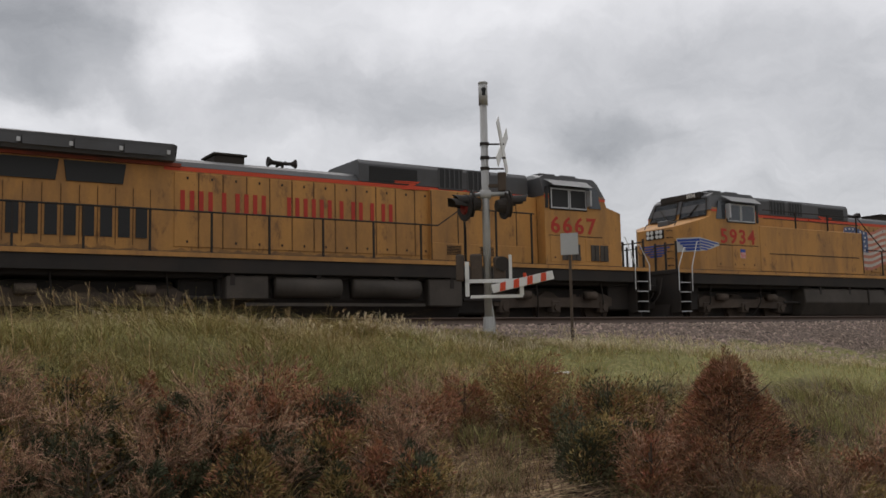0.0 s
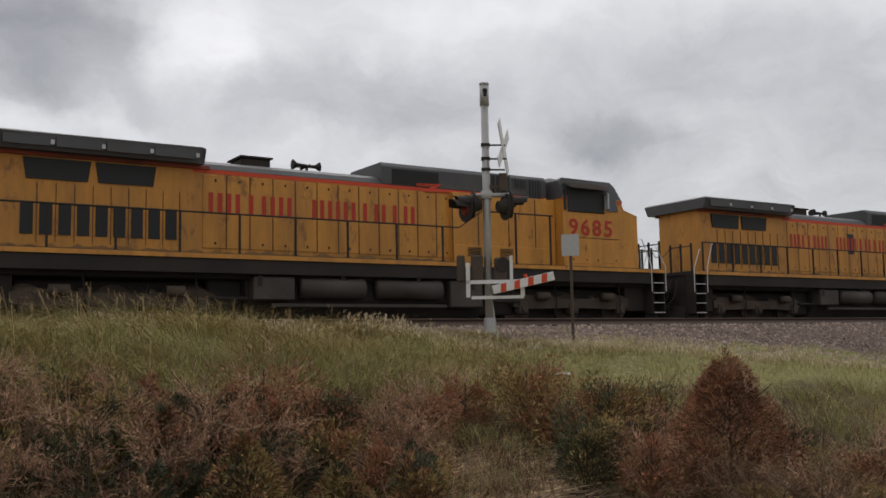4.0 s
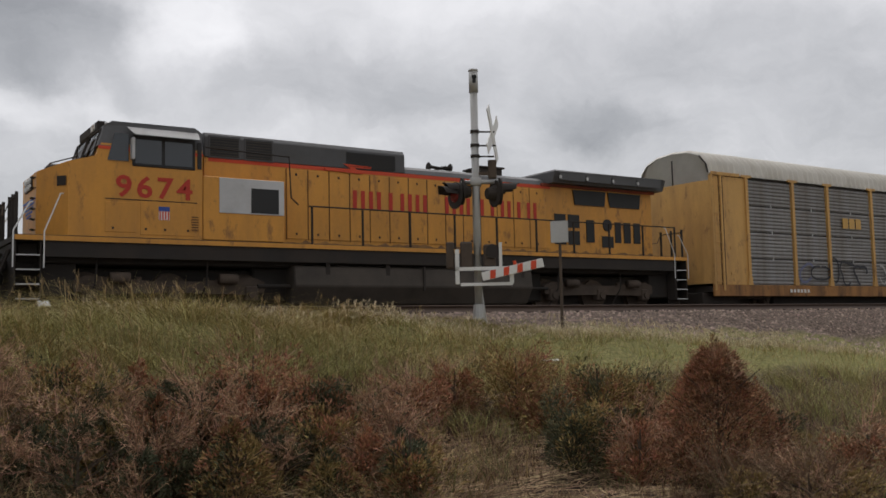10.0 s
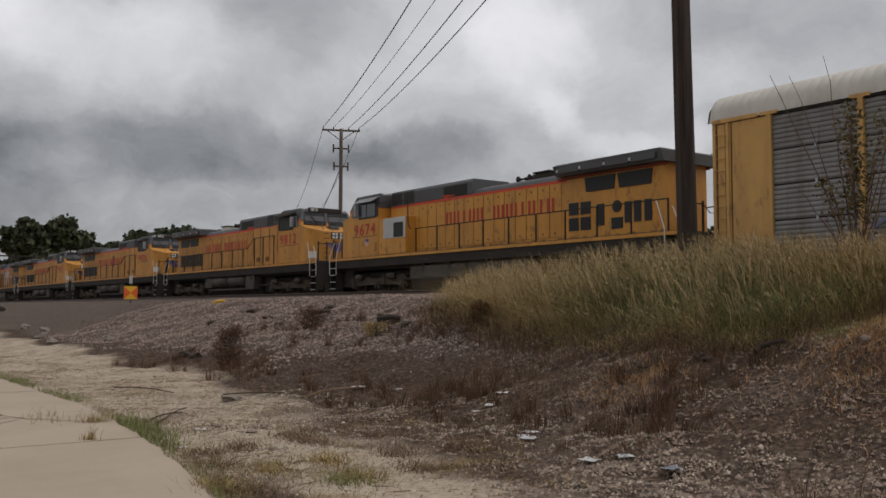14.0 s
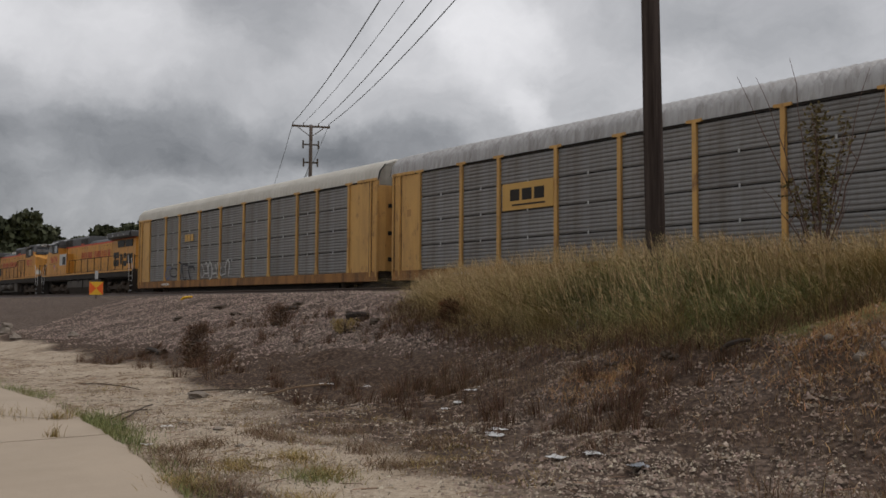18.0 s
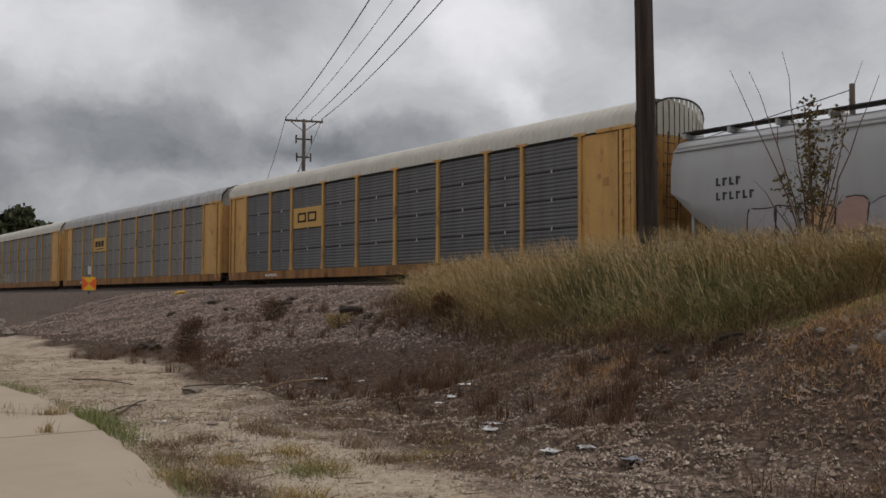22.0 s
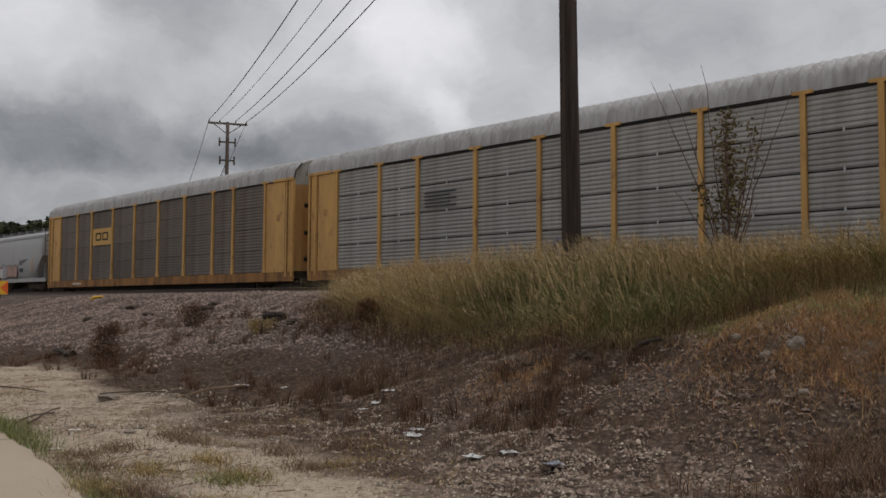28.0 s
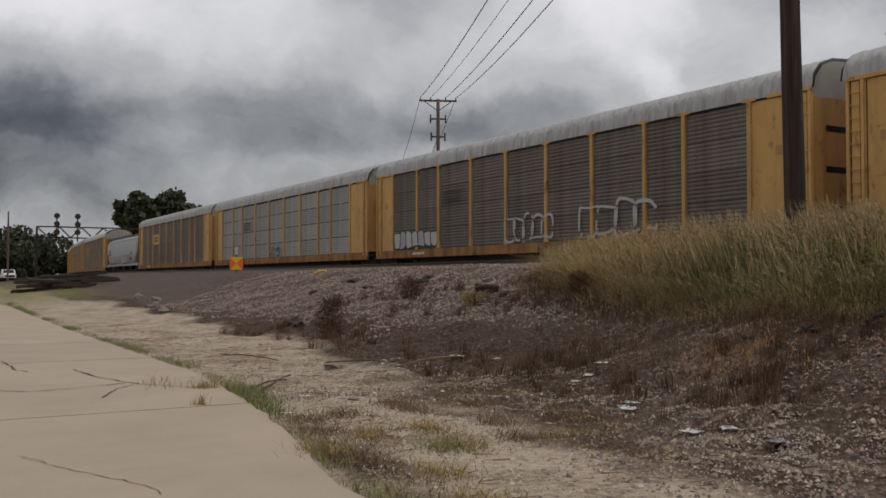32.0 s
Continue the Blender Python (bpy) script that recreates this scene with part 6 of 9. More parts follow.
            w = [bm.verts.new((x + d * (gap + 0.15 * (1 - min(1, abs(y / hw)) ** 6)), y * 0.985, 4.504)) for y, z in out]
            for q in range(len(out) - 1):
                bm.faces.new((v[q], v[q + 1], w[q + 1], w[q]))
            u = [bm.verts.new((x - d * 0.05, y * 0.985, z - 0.0)) for y, z in out]
            for q in range(len(out) - 1):
                bm.faces.new((u[q], u[q + 1], v[q + 1], v[q]))
            bmesh.ops.solidify(bm, geom=bm.faces[:], thickness=0.02)
            part("end_cap", bm, END_CAP if cap in ("white", "cream") else roof_mat, car, "pale rounded end cap")
            bm = tube(B(), [(x + d * 0.02, a[0], a[1] + 0.01) for a in prof[:3]], 0.028, 5)
            part("roof_seal", bm, BLACK, car, "black roof edge seal")
    # company panel, drawn as a plain coloured plate with bars
    if logo:
        plate, bars = logo
        a, b = posts[2] + 0.2, posts[3] - 0.12
        bm = box(B(), a, b, -hw - 0.045, -hw - 0.02, 2.78, 3.72, 0.006)
        pl = part("logo_plate", bm, plate, car, "company plate")
        w = (b - a)
        lb = []
        if bars == "three":
            for q in range(3):
                xa = a + w * (0.16 + 0.24 * q)
                lb.append((xa, xa + w * 0.19, -hw - 0.052, -hw - 0.044, 3.1, 3.5))
            lb.append((a + w * 0.2, a + w * 0.85, -hw - 0.052, -hw - 0.044, 2.92, 2.98))
        elif bars == "two":
            for q in range(2):
                xa = a + w * (0.16 + 0.36 * q)
                for zz in (3.04, 3.4):
                    lb.append((xa, xa + w * 0.30, -hw - 0.052, -hw - 0.044, zz, zz + 0.09))
                lb.append((xa, xa + w * 0.045, -hw - 0.052, -hw - 0.044, 3.04, 3.49))
                lb.append((xa + w * 0.25, xa + w * 0.30, -hw - 0.052, -hw - 0.044, 3.04, 3.49))
        for e in lb:
            part("logo_bar", box(B(), *e), BLACK, pl, "plain dark bar")
    # small car data along the sill as plain bars
    for q in range(6):
        part("data_bar", box(B(), 4.6 * k + q * 0.2, 4.6 * k + q * 0.2 + 0.12, -hw - 0.058, -hw - 0.05, 0.6, 0.72), WHITE, car, "white lettering bar")
    # running gear
    for xc in (3.0, length - 3.0):
        truck_frame(car, xc, 2, 0.38, 1.75, TRUCKM, 1.0)
    bm = box(B(), 4.3, length - 4.3, -1.1, 1.1, 0.16, 0.62, 0.03)
    part("centre_sill", bm, BLACK, car)
    for a, b in ((0.35, 2.2), (length - 2.2, length - 0.35)):
        part("end_sill", box(B(), a, b, -1.25, 1.25, 0.14, 0.6, 0.03), BLACK, car)
    coupler(car, 0.0, -1)
    coupler(car, length, 1)
    return car


def tag_strokes(car, x0, x1, z0, z1, y, mats, seed, n):
    """Spray paint as loose rounded loops, no letters."""
    rng = random.Random(seed)
    w = (x1 - x0) / n
    for i in range(n):
        cx, cz = x0 + w * (i + 0.5), (z0 + z1) / 2 + rng.uniform(-0.08, 0.08)
        a, h = w * rng.uniform(0.42, 0.58), (z1 - z0) * rng.uniform(0.36, 0.52)
        m = rng.choice(mats)
        bm = B()
        ph, lobes, segs = rng.uniform(0, 6), rng.choice((2, 3)), 22
        gap = rng.choice((0, 3, 5))
        ring = []
        for q in range(segs - gap):
            t = 6.283 * q / segs + ph
            rr = 1 + 0.22 * math.sin(lobes * t + ph)
            ring.append((cx + a * rr * math.cos(t), cz + h * rr * math.sin(t)))
        th = rng.uniform(0.06, 0.12)
        rows = []
        for q, (xa, za) in enumerate(ring):
            p0, p1 = ring[max(q - 1, 0)], ring[min(q + 1, len(ring) - 1)]
            nn = Vector((-(p1[1] - p0[1]), p1[0] - p0[0])).normalized() * th / 2
            rows.append((bm.verts.new((xa + nn.x, y, za + nn.y)), bm.verts.new((xa - nn.x, y, za - nn.y))))
        for u, v in zip(rows, rows[1:]):
            f = bm.faces.new((u[0], v[0], v[1], u[1]))
            f.normal_update()
            if f.normal.y > 0:
                f.normal_flip()
        part("spray_paint", bm, m, car, "sprayed paint loops")


SPRAY_W = material("spray_white", (0.46, 0.45, 0.43), 0.6, var=0.15, bump=0.0)
SPRAY_B = material("spray_blue", (0.16, 0.17, 0.26), 0.6, var=0.2, bump=0.0)
SPRAY_K = material("spray_black", (0.03, 0.03, 0.035), 0.6, var=0.2, bump=0.0)
SPRAY_R = material("spray_pink", (0.40, 0.25, 0.21), 0.6, var=0.25, bump=0.0)
PLATE_Y = material("plate_yellow", (0.56, 0.33, 0.09), 0.55, var=0.12, bump=0.0)


SPRAY_L = material("spray_pale_grey", (0.37, 0.35, 0.36), 0.6, var=0.2, bump=0.0)
SPRAY_O = material("spray_faded_orange", (0.50, 0.30, 0.17), 0.6, var=0.25, bump=0.0)


def tag_blocks(car, x0, x1, z0, z1, y, fills, seed, line=None, thick=0.045):
    """Spray paint as fat rounded blocks with dark outlines, no letters."""
    rng = random.Random(seed)
    w = (x1 - x0) / len(fills)
    for i, m in enumerate(fills):
        cx, cz = x0 + w * (i + 0.5), (z0 + z1) / 2
        a, h = w * 0.50, (z1 - z0) / 2 * rng.uniform(0.75, 1.05)
        ring = []
        lean, p = rng.uniform(-0.12, 0.12), rng.uniform(3.2, 5.5)
        for q in range(20):
            t = 6.2832 * q / 20
            c, sn = math.cos(t), math.sin(t)
            xa = cx + a * math.copysign(abs(c) ** (2 / p), c) + lean * sn
            za = cz + h * math.copysign(abs(sn) ** (2 / p), sn) * (1 + 0.14 * math.sin(3 * t + i))
            ring.append((xa, za))
        bm = B()
        f = bm.faces.new([bm.verts.new((xa, y, za)) for xa, za in ring])
        f.normal_update()
        if f.normal.y > 0:
            f.normal_flip()
        fill = car
        if line is None:
            fill = part("spray_paint", bm, m, car, "sprayed block of faded colour")
        else:
            bm.free()
        bm = B()
        th = thick * rng.uniform(0.8, 1.25)
        out = [((xa - cx) * (1 + th / a) + cx, (za - cz) * (1 + th / h) + cz) for xa, za in ring]
        for q in range(20):
            r2 = (q + 1) % 20
            if rng.random() < 0.12:
                continue
            f = bm.faces.new([bm.verts.new((px, y - 0.004, pz)) for px, pz in (ring[q], ring[r2], out[r2], out[q])])
            f.normal_update()
            if f.normal.y > 0:
                f.normal_flip()
        part("spray_outline", bm, line or SPRAY_K, fill, "sprayed outline")


def covered_hopper(length):
    car = tagged(new("covered_hopper_car"), "pale grey covered hopper car with colourful spray paint", "railway car")
    hw = 1.55
    # body: bellied sides, ends that slope inward below
    prof = [(0.0, 1.0), (-1.25, 1.0), (-1.5, 1.25), (-1.56, 2.2), (-1.54, 3.2), (-1.42, 3.75), (-1.15, 4.05), (-0.6, 4.22), (0, 4.26)]
    prof = prof + [(-y, z) for y, z in prof[-2:0:-1]]
    bm = B()
    st = [(1.0, 3.0), (1.0, None), (2.6, None), (length - 2.6, None), (length - 1.0, None)]
    xs = np.linspace(0.75, length - 0.75, 26)
    rings = []
    for x in xs:
        e = min(x - 0.75, length - 0.75 - x)
        zc = 1.0 + max(0.0, 1.55 - e * 0.95)
        rings.append([bm.verts.new((x, y, max(z, zc))) for y, z in prof])
    for a, b in zip(rings, rings[1:]):
        for i in range(len(prof)):
            j = (i + 1) % len(prof)
            bm.faces.new((a[i], b[i], b[j], a[j]))
    bm.faces.new(rings[0])
    bm.faces.new(rings[-1][::-1])
    bmesh.ops.recalc_face_normals(bm, faces=bm.faces)
    body = part("body", bm, HOPPER, car, "smooth pale grey hopper body")
    body.data.polygons.foreach_set("use_smooth", [abs(p.normal.x) < 0.25 for p in body.data.polygons])
    for zz in (3.74, 3.86):
        bm = box(B(), 0.8, length - 0.8, -1.47 + (zz - 3.74), -1.40 + (zz - 3.74), zz, zz + 0.04)
        part("roof_seam", bm, HOPPER, car)
    # running board with railings on top
    bm = box(B(), 0.7, length - 0.7, -0.95, -0.45, 4.36, 4.4)
    box(bm, 0.7, length - 0.7, 0.45, 0.95, 4.36, 4.4)
    rw = part("roof_walk", bm, BLACK, car, "dark grating walkway on the roof")
    n = 14
    for i in range(n):
        x = 0.8 + (length - 1.6) * i / (n - 1)
        bm = box(B(), x - 0.04, x + 0.04, -0.98, 0.98, 4.2, 4.36)
        part("walk_bracket", bm, HOPPER, rw)
    bm = box(B(), 0.3, length - 0.3, -1.5, -1.36, 0.88, 1.12, 0.015)
    box(bm, 0.3, length - 0.3, 1.36, 1.5, 0.88, 1.12, 0.015)
    part("side_sill", bm, HOPPER, car)
    for x, d in ((0.35, 1), (length - 0.35, -1)):
        bm = box(B(), min(x, x + d * 1.6), max(x, x + d * 1.6), -1.4, 1.4, 0.95, 1.05)
        part("end_platform", bm, BLACK, car)
        bm = B()
        for yy in (-1.45, -0.95):
            cyl(bm, (x + d * 0.1, yy, 0.7), (x + d * 0.25, yy, 4.4), 0.02, seg=6)
        for q in range(11):
            cyl(bm, (x + d * 0.13, -1.45, 0.9 + q * 0.32), (x + d * 0.13, -0.95, 0.9 + q * 0.32), 0.014, seg=5)
        part("end_ladder", bm, BLACK, car)
        bm = box(B(), x + d * 0.9 - 0.05, x + d * 0.9 + 0.05, -1.2, -1.1, 1.05, 2.9)
        box(bm, x + d * 0.9 - 0.05, x + d * 0.9 + 0.05, 1.1, 1.2, 1.05, 2.9)
        part("end_post", bm, HOPPER, car)
    for q in range(4):
        xc = 4.2 + q * (length - 8.4) / 3
        bm = B()
        prism(bm, [(xc - 1.2, 1.0), (xc - 0.3, 0.4), (xc + 0.3, 0.4), (xc + 1.2, 1.0)], -0.9, 0.9)
        part("outlet_hopper", bm, TRUCKM, car)
    bm = box(B(), 1.5, length - 1.5, -0.3, 0.3, 0.5, 1.0)
    box(bm, 3.6, length - 3.6, -0.8, 0.8, 0.2, 0.5)
    part("centre_sill", bm, BLACK, car)
    # car data as bars
    bm = B()
    for r, n_ in ((2.62, 4), (2.22, 6)):
        for i in range(n_):
            box(bm, 2.3 + i * 0.21, 2.3 + i * 0.21 + 0.055, -1.572, -1.552, r, r + 0.22)
            box(bm, 2.3 + i * 0.21 + 0.055, 2.3 + i * 0.21 + 0.13, -1.572, -1.552, r + 0.16 * (i % 2), r + 0.16 * (i % 2) + 0.05)
    part("data_mark", bm, SPRAY_K, car, "black lettering bars")
    bm = B()
    for r in range(4):
        box(bm, 16.5, 18.0 - 0.3 * r, -1.585, -1.553, 2.32 - r * 0.09, 2.355 - r * 0.09)
    box(bm, 16.6, 17.15, -1.59, -1.553, 1.58, 1.80)
    part("data_mark", bm, SPRAY_K, car, "small black lettering bars")
    bm = box(B(), 18.75, 18.87, -1.575, -1.55, 1.6, 2.4)
    part("reflector", bm, PLATE_Y, car, "yellow reflector strip")
    tag_blocks(car, 3.3, 7.4, 1.15, 1.95, -1.585, (SPRAY_L, SPRAY_L, SPRAY_O, SPRAY_R, SPRAY_L), 5, thick=0.03)
    tag_blocks(car, 11.4, 16.2, 1.15, 2.1, -1.585, (SPRAY_L, SPRAY_R, SPRAY_L, SPRAY_R, SPRAY_R), 6, thick=0.03)
    tag_blocks(car, 8.2, 9.2, 1.2, 1.55, -1.585, (SPRAY_W,), 7)
    for xc in (2.6, length - 2.6):
        truck_frame(car, xc, 2, 0.45, 1.75, TRUCKM, 1.0)
    coupler(car, 0.0, -1)
    coupler(car, length, 1)
    return car


def build_cars():
    cuts = (134.15, 162.6, 190.9, 219.2, 240.45, 268.3, 297.1, 325.4, 353.7)
    kinds = (
        (RACK_GREY, ROOF_WHITE, None, "yellow auto rack car with grey panels and a cream roof", "cream"),
        (RACK_GREY, ROOF_GREY, (PLATE_Y, "three"), "yellow auto rack car with grey ribbed panels and yellow plate", "white"),
        (RACK_DARK, ROOF_WHITE, (PLATE_Y, "two"), "yellow auto rack car with dark grey panels and barred end", "slats"),
        None,
        (RACK_BROWN, ROOF_GREY, (PLATE_Y, "two"), "yellow auto rack car with weathered brown-grey panels", "white"),
        (RACK_PALE, ROOF_GREY, None, "yellow auto rack car with pale silver panels", "white"),
        (RACK_BROWN, ROOF_GREY, None, "yellow auto rack car with dark panels and white spray paint", "white"),
        (RACK_DARK, ROOF_GREY, None, "yellow auto rack car with dark grey panels", "white"),
    )
    for i, k in enumerate(kinds):
        ln = cuts[i + 1] - cuts[i]
        car = covered_hopper(ln) if k is None else auto_rack(ln, k[0], k[1], k[2], k[3], k[4])
        if i == 0:
            tag_strokes(car, 10.2, 14.0, 1.0, 1.75, -1.64, (SPRAY_W,), 3, 7)
            tag_strokes(car, 5.2, 9.4, 0.95, 1.8, -1.64, (SPRAY_B, SPRAY_K), 4, 5)
            bm = B()
            for q in range(3):
                box(bm, 8.0 + 0.42 * q, 8.34 + 0.42 * q, -1.645, -1.63, 3.1, 3.5)
            part("logo_mark", bm, PLATE_Y, car, "plain yellow bars")
        if i == 5:
            bm = B()
            for q in range(5):
                box(bm, 7.6, 9.2 - 0.3 * (q % 2), -1.645, -1.63, 2.9 + q * 0.12, 2.95 + q * 0.12)
            part("logo_mark", bm, SPRAY_K, car, "faded dark bars")
            tag_strokes(car, 12.8, 15.0, 0.95, 1.6, -1.64, (SPRAY_K, SPRAY_B), 9, 3)
        if i == 6:
            tag_blocks(car, 2.7, 7.0, 0.95, 1.75, -1.665, (SPRAY_W, SPRAY_L, SPRAY_W, SPRAY_W, SPRAY_L, SPRAY_W, SPRAY_W), 10)
            tag_blocks(car, 12.7, 15.9, 0.98, 1.95, -1.665, (SPRAY_W, SPRAY_W, SPRAY_W, SPRAY_W, SPRAY_W), 11, SPRAY_W, 0.09)
            tag_blocks(car, 17.6, 21.6, 1.0, 2.1, -1.665, (SPRAY_W, SPRAY_W, SPRAY_W, SPRAY_W), 12, SPRAY_W, 0.11)
            bm = B()
            for q in range(5):
                box(bm, 7.5, 9.2 - 0.3 * (q % 2), -1.645, -1.63, 2.95 + q * 0.11, 2.985 + q * 0.11)
            part("logo_mark", bm, SPRAY_K, car, "faded dark bars")
        put_in_train(car, cuts[i], False, ln)


build_cars()

# ---- crossing mast, signs, poles and wires ----


LENS = material("dull_red_lens", (0.16, 0.012, 0.01), 0.3, var=0.1, bump=0.0)


def crossing_mast():
    x, y = 10.75, 15.19
    z = float(ground_z(x, y)) - 0.02
    root = tagged(new("crossing_signal"), "galvanised crossing signal mast with crossbuck, lights and gate arm stub", "crossing signal")
    root.matrix_basis = pose(x, y, z, 0, 0, -35)
    # local axes: x to the viewer's side, y away
    bm = cyl(B(), (0, 0, 0.4), (0, 0, 4.75), 0.075, seg=16)
    part("mast", bm, GALV, root, "pale steel mast", True)
    bm = cyl(B(), (0, 0, 4.68), (0, 0, 5.13), 0.092, seg=16)
    cyl(bm, (0, 0, 5.11), (0, 0, 5.15), 0.098, seg=16)
    cap = part("mast_cap", bm, GALV, root, "", True)
    bm = cyl(B(), (0.015, -0.088, 4.98), (0.015, -0.099, 4.98), 0.05, seg=14)
    box(bm, -0.02, 0.05, -0.099, -0.088, 4.86, 4.98)
    part("cap_opening", bm, GRILLE_AND_SHADE, cap)
    bm = cyl(B(), (0, 0, 0.0), (0, 0, 0.42), 0.13, 0.1, seg=12)
    box(bm, -0.22, 0.22, -0.22, 0.22, -0.1, 0.06, 0.02)
    cyl(bm, (0.14, 0.05, 0.05), (0.05, 0.0, 0.75), 0.03, seg=6)
    part("base", bm, GALV, root, "flared base on a concrete foot")
    # crossbuck seen almost edge on
    for a in (45, -45):
        bm = box(B(), -0.61, 0.61, -0.008, 0.008, -0.115, 0.115)
        o = part("crossbuck_blade", bm, WHITE, root, "white crossbuck blade")
        o.matrix_basis = Matrix.Translation((0.36, -0.02 if a > 0 else 0.02, 3.82)) @ Matrix.Rotation(radians(76), 4, "Z") @ Matrix.Rotation(radians(a + 6), 4, "Y")
    for zz, ln in ((3.88, 0.40), (3.60, 0.42), (3.38, 0.38)):
        bm = cyl(B(), (0.0, 0, zz), (ln, 0, zz - 0.01), 0.018, seg=6)
        box(bm, -0.09, 0.09, -0.09, 0.09, zz - 0.03, zz + 0.03, 0.01)
        part("sign_bracket", bm, BLACK, root)
    bm = box(B(), 0.25, 0.42, -0.05, 0.05, 2.92, 3.3, 0.02)
    box(bm, 0.05, 0.3, -0.04, 0.04, 3.0, 3.06)
    part("bell_box", bm, TRUCKM, root)
    # cross arm with the two light units
    bm = cyl(B(), (-0.3, 0, 2.86), (0.46, 0, 2.86), 0.045, seg=10)
    box(bm, -0.11, 0.11, -0.1, 0.1, 2.78, 2.94, 0.01)
    part("light_arm", bm, GALV, root, "", True)

    def light(xc, zc, ang, lit):
        bm = cyl(B(), (0, 0, 0), (0, 0, 0.03), 0.27, seg=24)
        o = part("light_background", bm, BLACK, root, "round black light background")
        o.matrix_basis = Matrix.Translation((xc, 0, zc)) @ Matrix.Rotation(radians(ang), 4, "Z") @ Matrix.Rotation(radians(90), 4, "Y")
        bm = B()
        n = 12
        for i in range(n):
            t0, t1 = math.pi * (0.02 + 0.96 * i / n), math.pi * (0.02 + 0.96 * (i + 1) / n)
            p = [(-0.17 * math.sin(t), 0.17 * math.cos(t)) for t in (t0, t1)]
            bm.faces.new([bm.verts.new((p[0][0], p[0][1], 0.03)), bm.verts.new((p[1][0], p[1][1], 0.03)), bm.verts.new((p[1][0] * 0.92 - 0.02, p[1][1] * 0.92, 0.42 - 0.1 * abs(math.cos(t1)))), bm.verts.new((p[0][0] * 0.92 - 0.02, p[0][1] * 0.92, 0.42 - 0.1 * abs(math.cos(t0))))])
        bmesh.ops.remove_doubles(bm, verts=bm.verts, dist=0.001)
        bmesh.ops.solidify(bm, geom=bm.faces[:], thickness=0.012)
        part("light_hood", bm, BLACK, o, "black hood")
        bm = cyl(B(), (0, 0, 0.02), (0, 0, 0.06), 0.15, 0.12, seg=20)
        part("light_lens", bm, LENS, o, "dull red lens")
        bm = cyl(B(), (0, 0, -0.16), (0, 0, 0.0), 0.11, 0.16, seg=14)
        part("light_housing", bm, BLACK, o)
        return o

    light(-0.26, 2.68, 193, True)
    light(-0.40, 2.60, 212, True)
    light(0.46, 2.66, 10, False)
    light(0.36, 2.62, 24, False)
    # gate mechanism and arm stub
    bm = box(B(), -0.62, -0.46, -0.12, 0.12, 1.14, 1.66, 0.02)
    box(bm, -0.34, -0.10, -0.16, 0.16, 1.12, 1.66, 0.03)
    box(bm, 0.12, 0.36, -0.16, 0.16, 1.15, 1.6, 0.03)
    part("gate_motor", bm, TRUCKM, root, "grey gate motor boxes")
    bm = cyl(B(), (0.3, -0.17, 1.45), (0.3, -0.22, 1.45), 0.14, seg=18)
    part("motor_cover", bm, BLACK, root)
    bm = box(B(), -0.44, 0.70, -0.26, -0.2, 1.08, 1.15)
    box(bm, -0.34, 0.68, -0.26, -0.2, 0.78, 0.84)
    box(bm, -0.44, -0.36, -0.26, -0.2, 0.82, 1.5)
    box(bm, 0.62, 0.70, -0.26, -0.2, 0.82, 1.12)
    box(bm, 0.42, 0.48, -0.26, -0.2, 1.1, 1.62)
    part("counterweight_frame", bm, WHITE, root, "white counterweight bracket")
    arm = None
    bm = box(B(), 0.0, 1.22, -0.02, 0.02, -0.085, 0.085, 0.006)
    arm = part("gate_arm", bm, WHITE, root, "white gate arm stub with red stripes")
    arm.matrix_basis = Matrix.Translation((0.08, -0.32, 0.95)) @ Matrix.Rotation(radians(-12), 4, "Y")
    for i in range(4):
        bm = B()
        xa = 0.14 + i * 0.27
        v = [(xa, -0.08), (xa + 0.11, -0.08), (xa + 0.15, 0.08), (xa + 0.04, 0.08)]
        prism(bm, v, -0.027, -0.02)
        part("arm_stripe", bm, RED, arm, "red stripe")
    bm = cyl(B(), (0.68, 0, 0.085), (0.68, 0, 0.16), 0.035, seg=10)
    part("arm_lamp", bm, RED, arm)
    return root


crossing_mast()


def post_sign():
    x, y = 11.75, 13.85
    z = float(ground_z(x, y))
    root = tagged(new("road_sign"), "small sign on a thin steel post, its grey back showing", "sign")
    root.matrix_basis = pose(x, y, z, 0, 0, -48)
    bm = box(B(), -0.025, 0.025, -0.02, 0.02, -0.1, 2.06)
    part("post", bm, TRUCKM, root, "dark u-channel post")
    bm = box(B(), -0.17, 0.17, -0.028, -0.02, 1.66, 2.08, 0.006)
    part("plate", bm, GALV, root, "bare aluminium back of the plate")


post_sign()


def marker_sign():
    x, y = -50.2, 15.95
    z = float(ground_z(x, y))
    root = tagged(new("marker_board"), "square orange and yellow track marker board on a post", "sign")
    root.matrix_basis = pose(x, y, z, 0, 0, 72)
    bm = box(B(), -0.03, 0.03, -0.03, 0.03, -0.1, 1.3)
    part("post", bm, TRUCKM, root)
    bm = box(B(), -0.34, 0.34, -0.05, -0.03, 0.18, 0.86, 0.004)
    pl = part("board", bm, SIGNYEL, root, "yellow board")
    for s in (-1, 1):
        bm = B()
        prism(bm, [(s * 0.335, 0.185), (s * 0.335, 0.855), (0, 0.52)], -0.056, -0.05)
        part("orange_triangle", bm, ORANGE, pl, "orange triangle")
    bm = box(B(), -0.08, 0.08, -0.05, -0.03, 1.0, 1.42)
    part("small_plate", bm, SILVER, root, "small pale plate")


marker_sign()


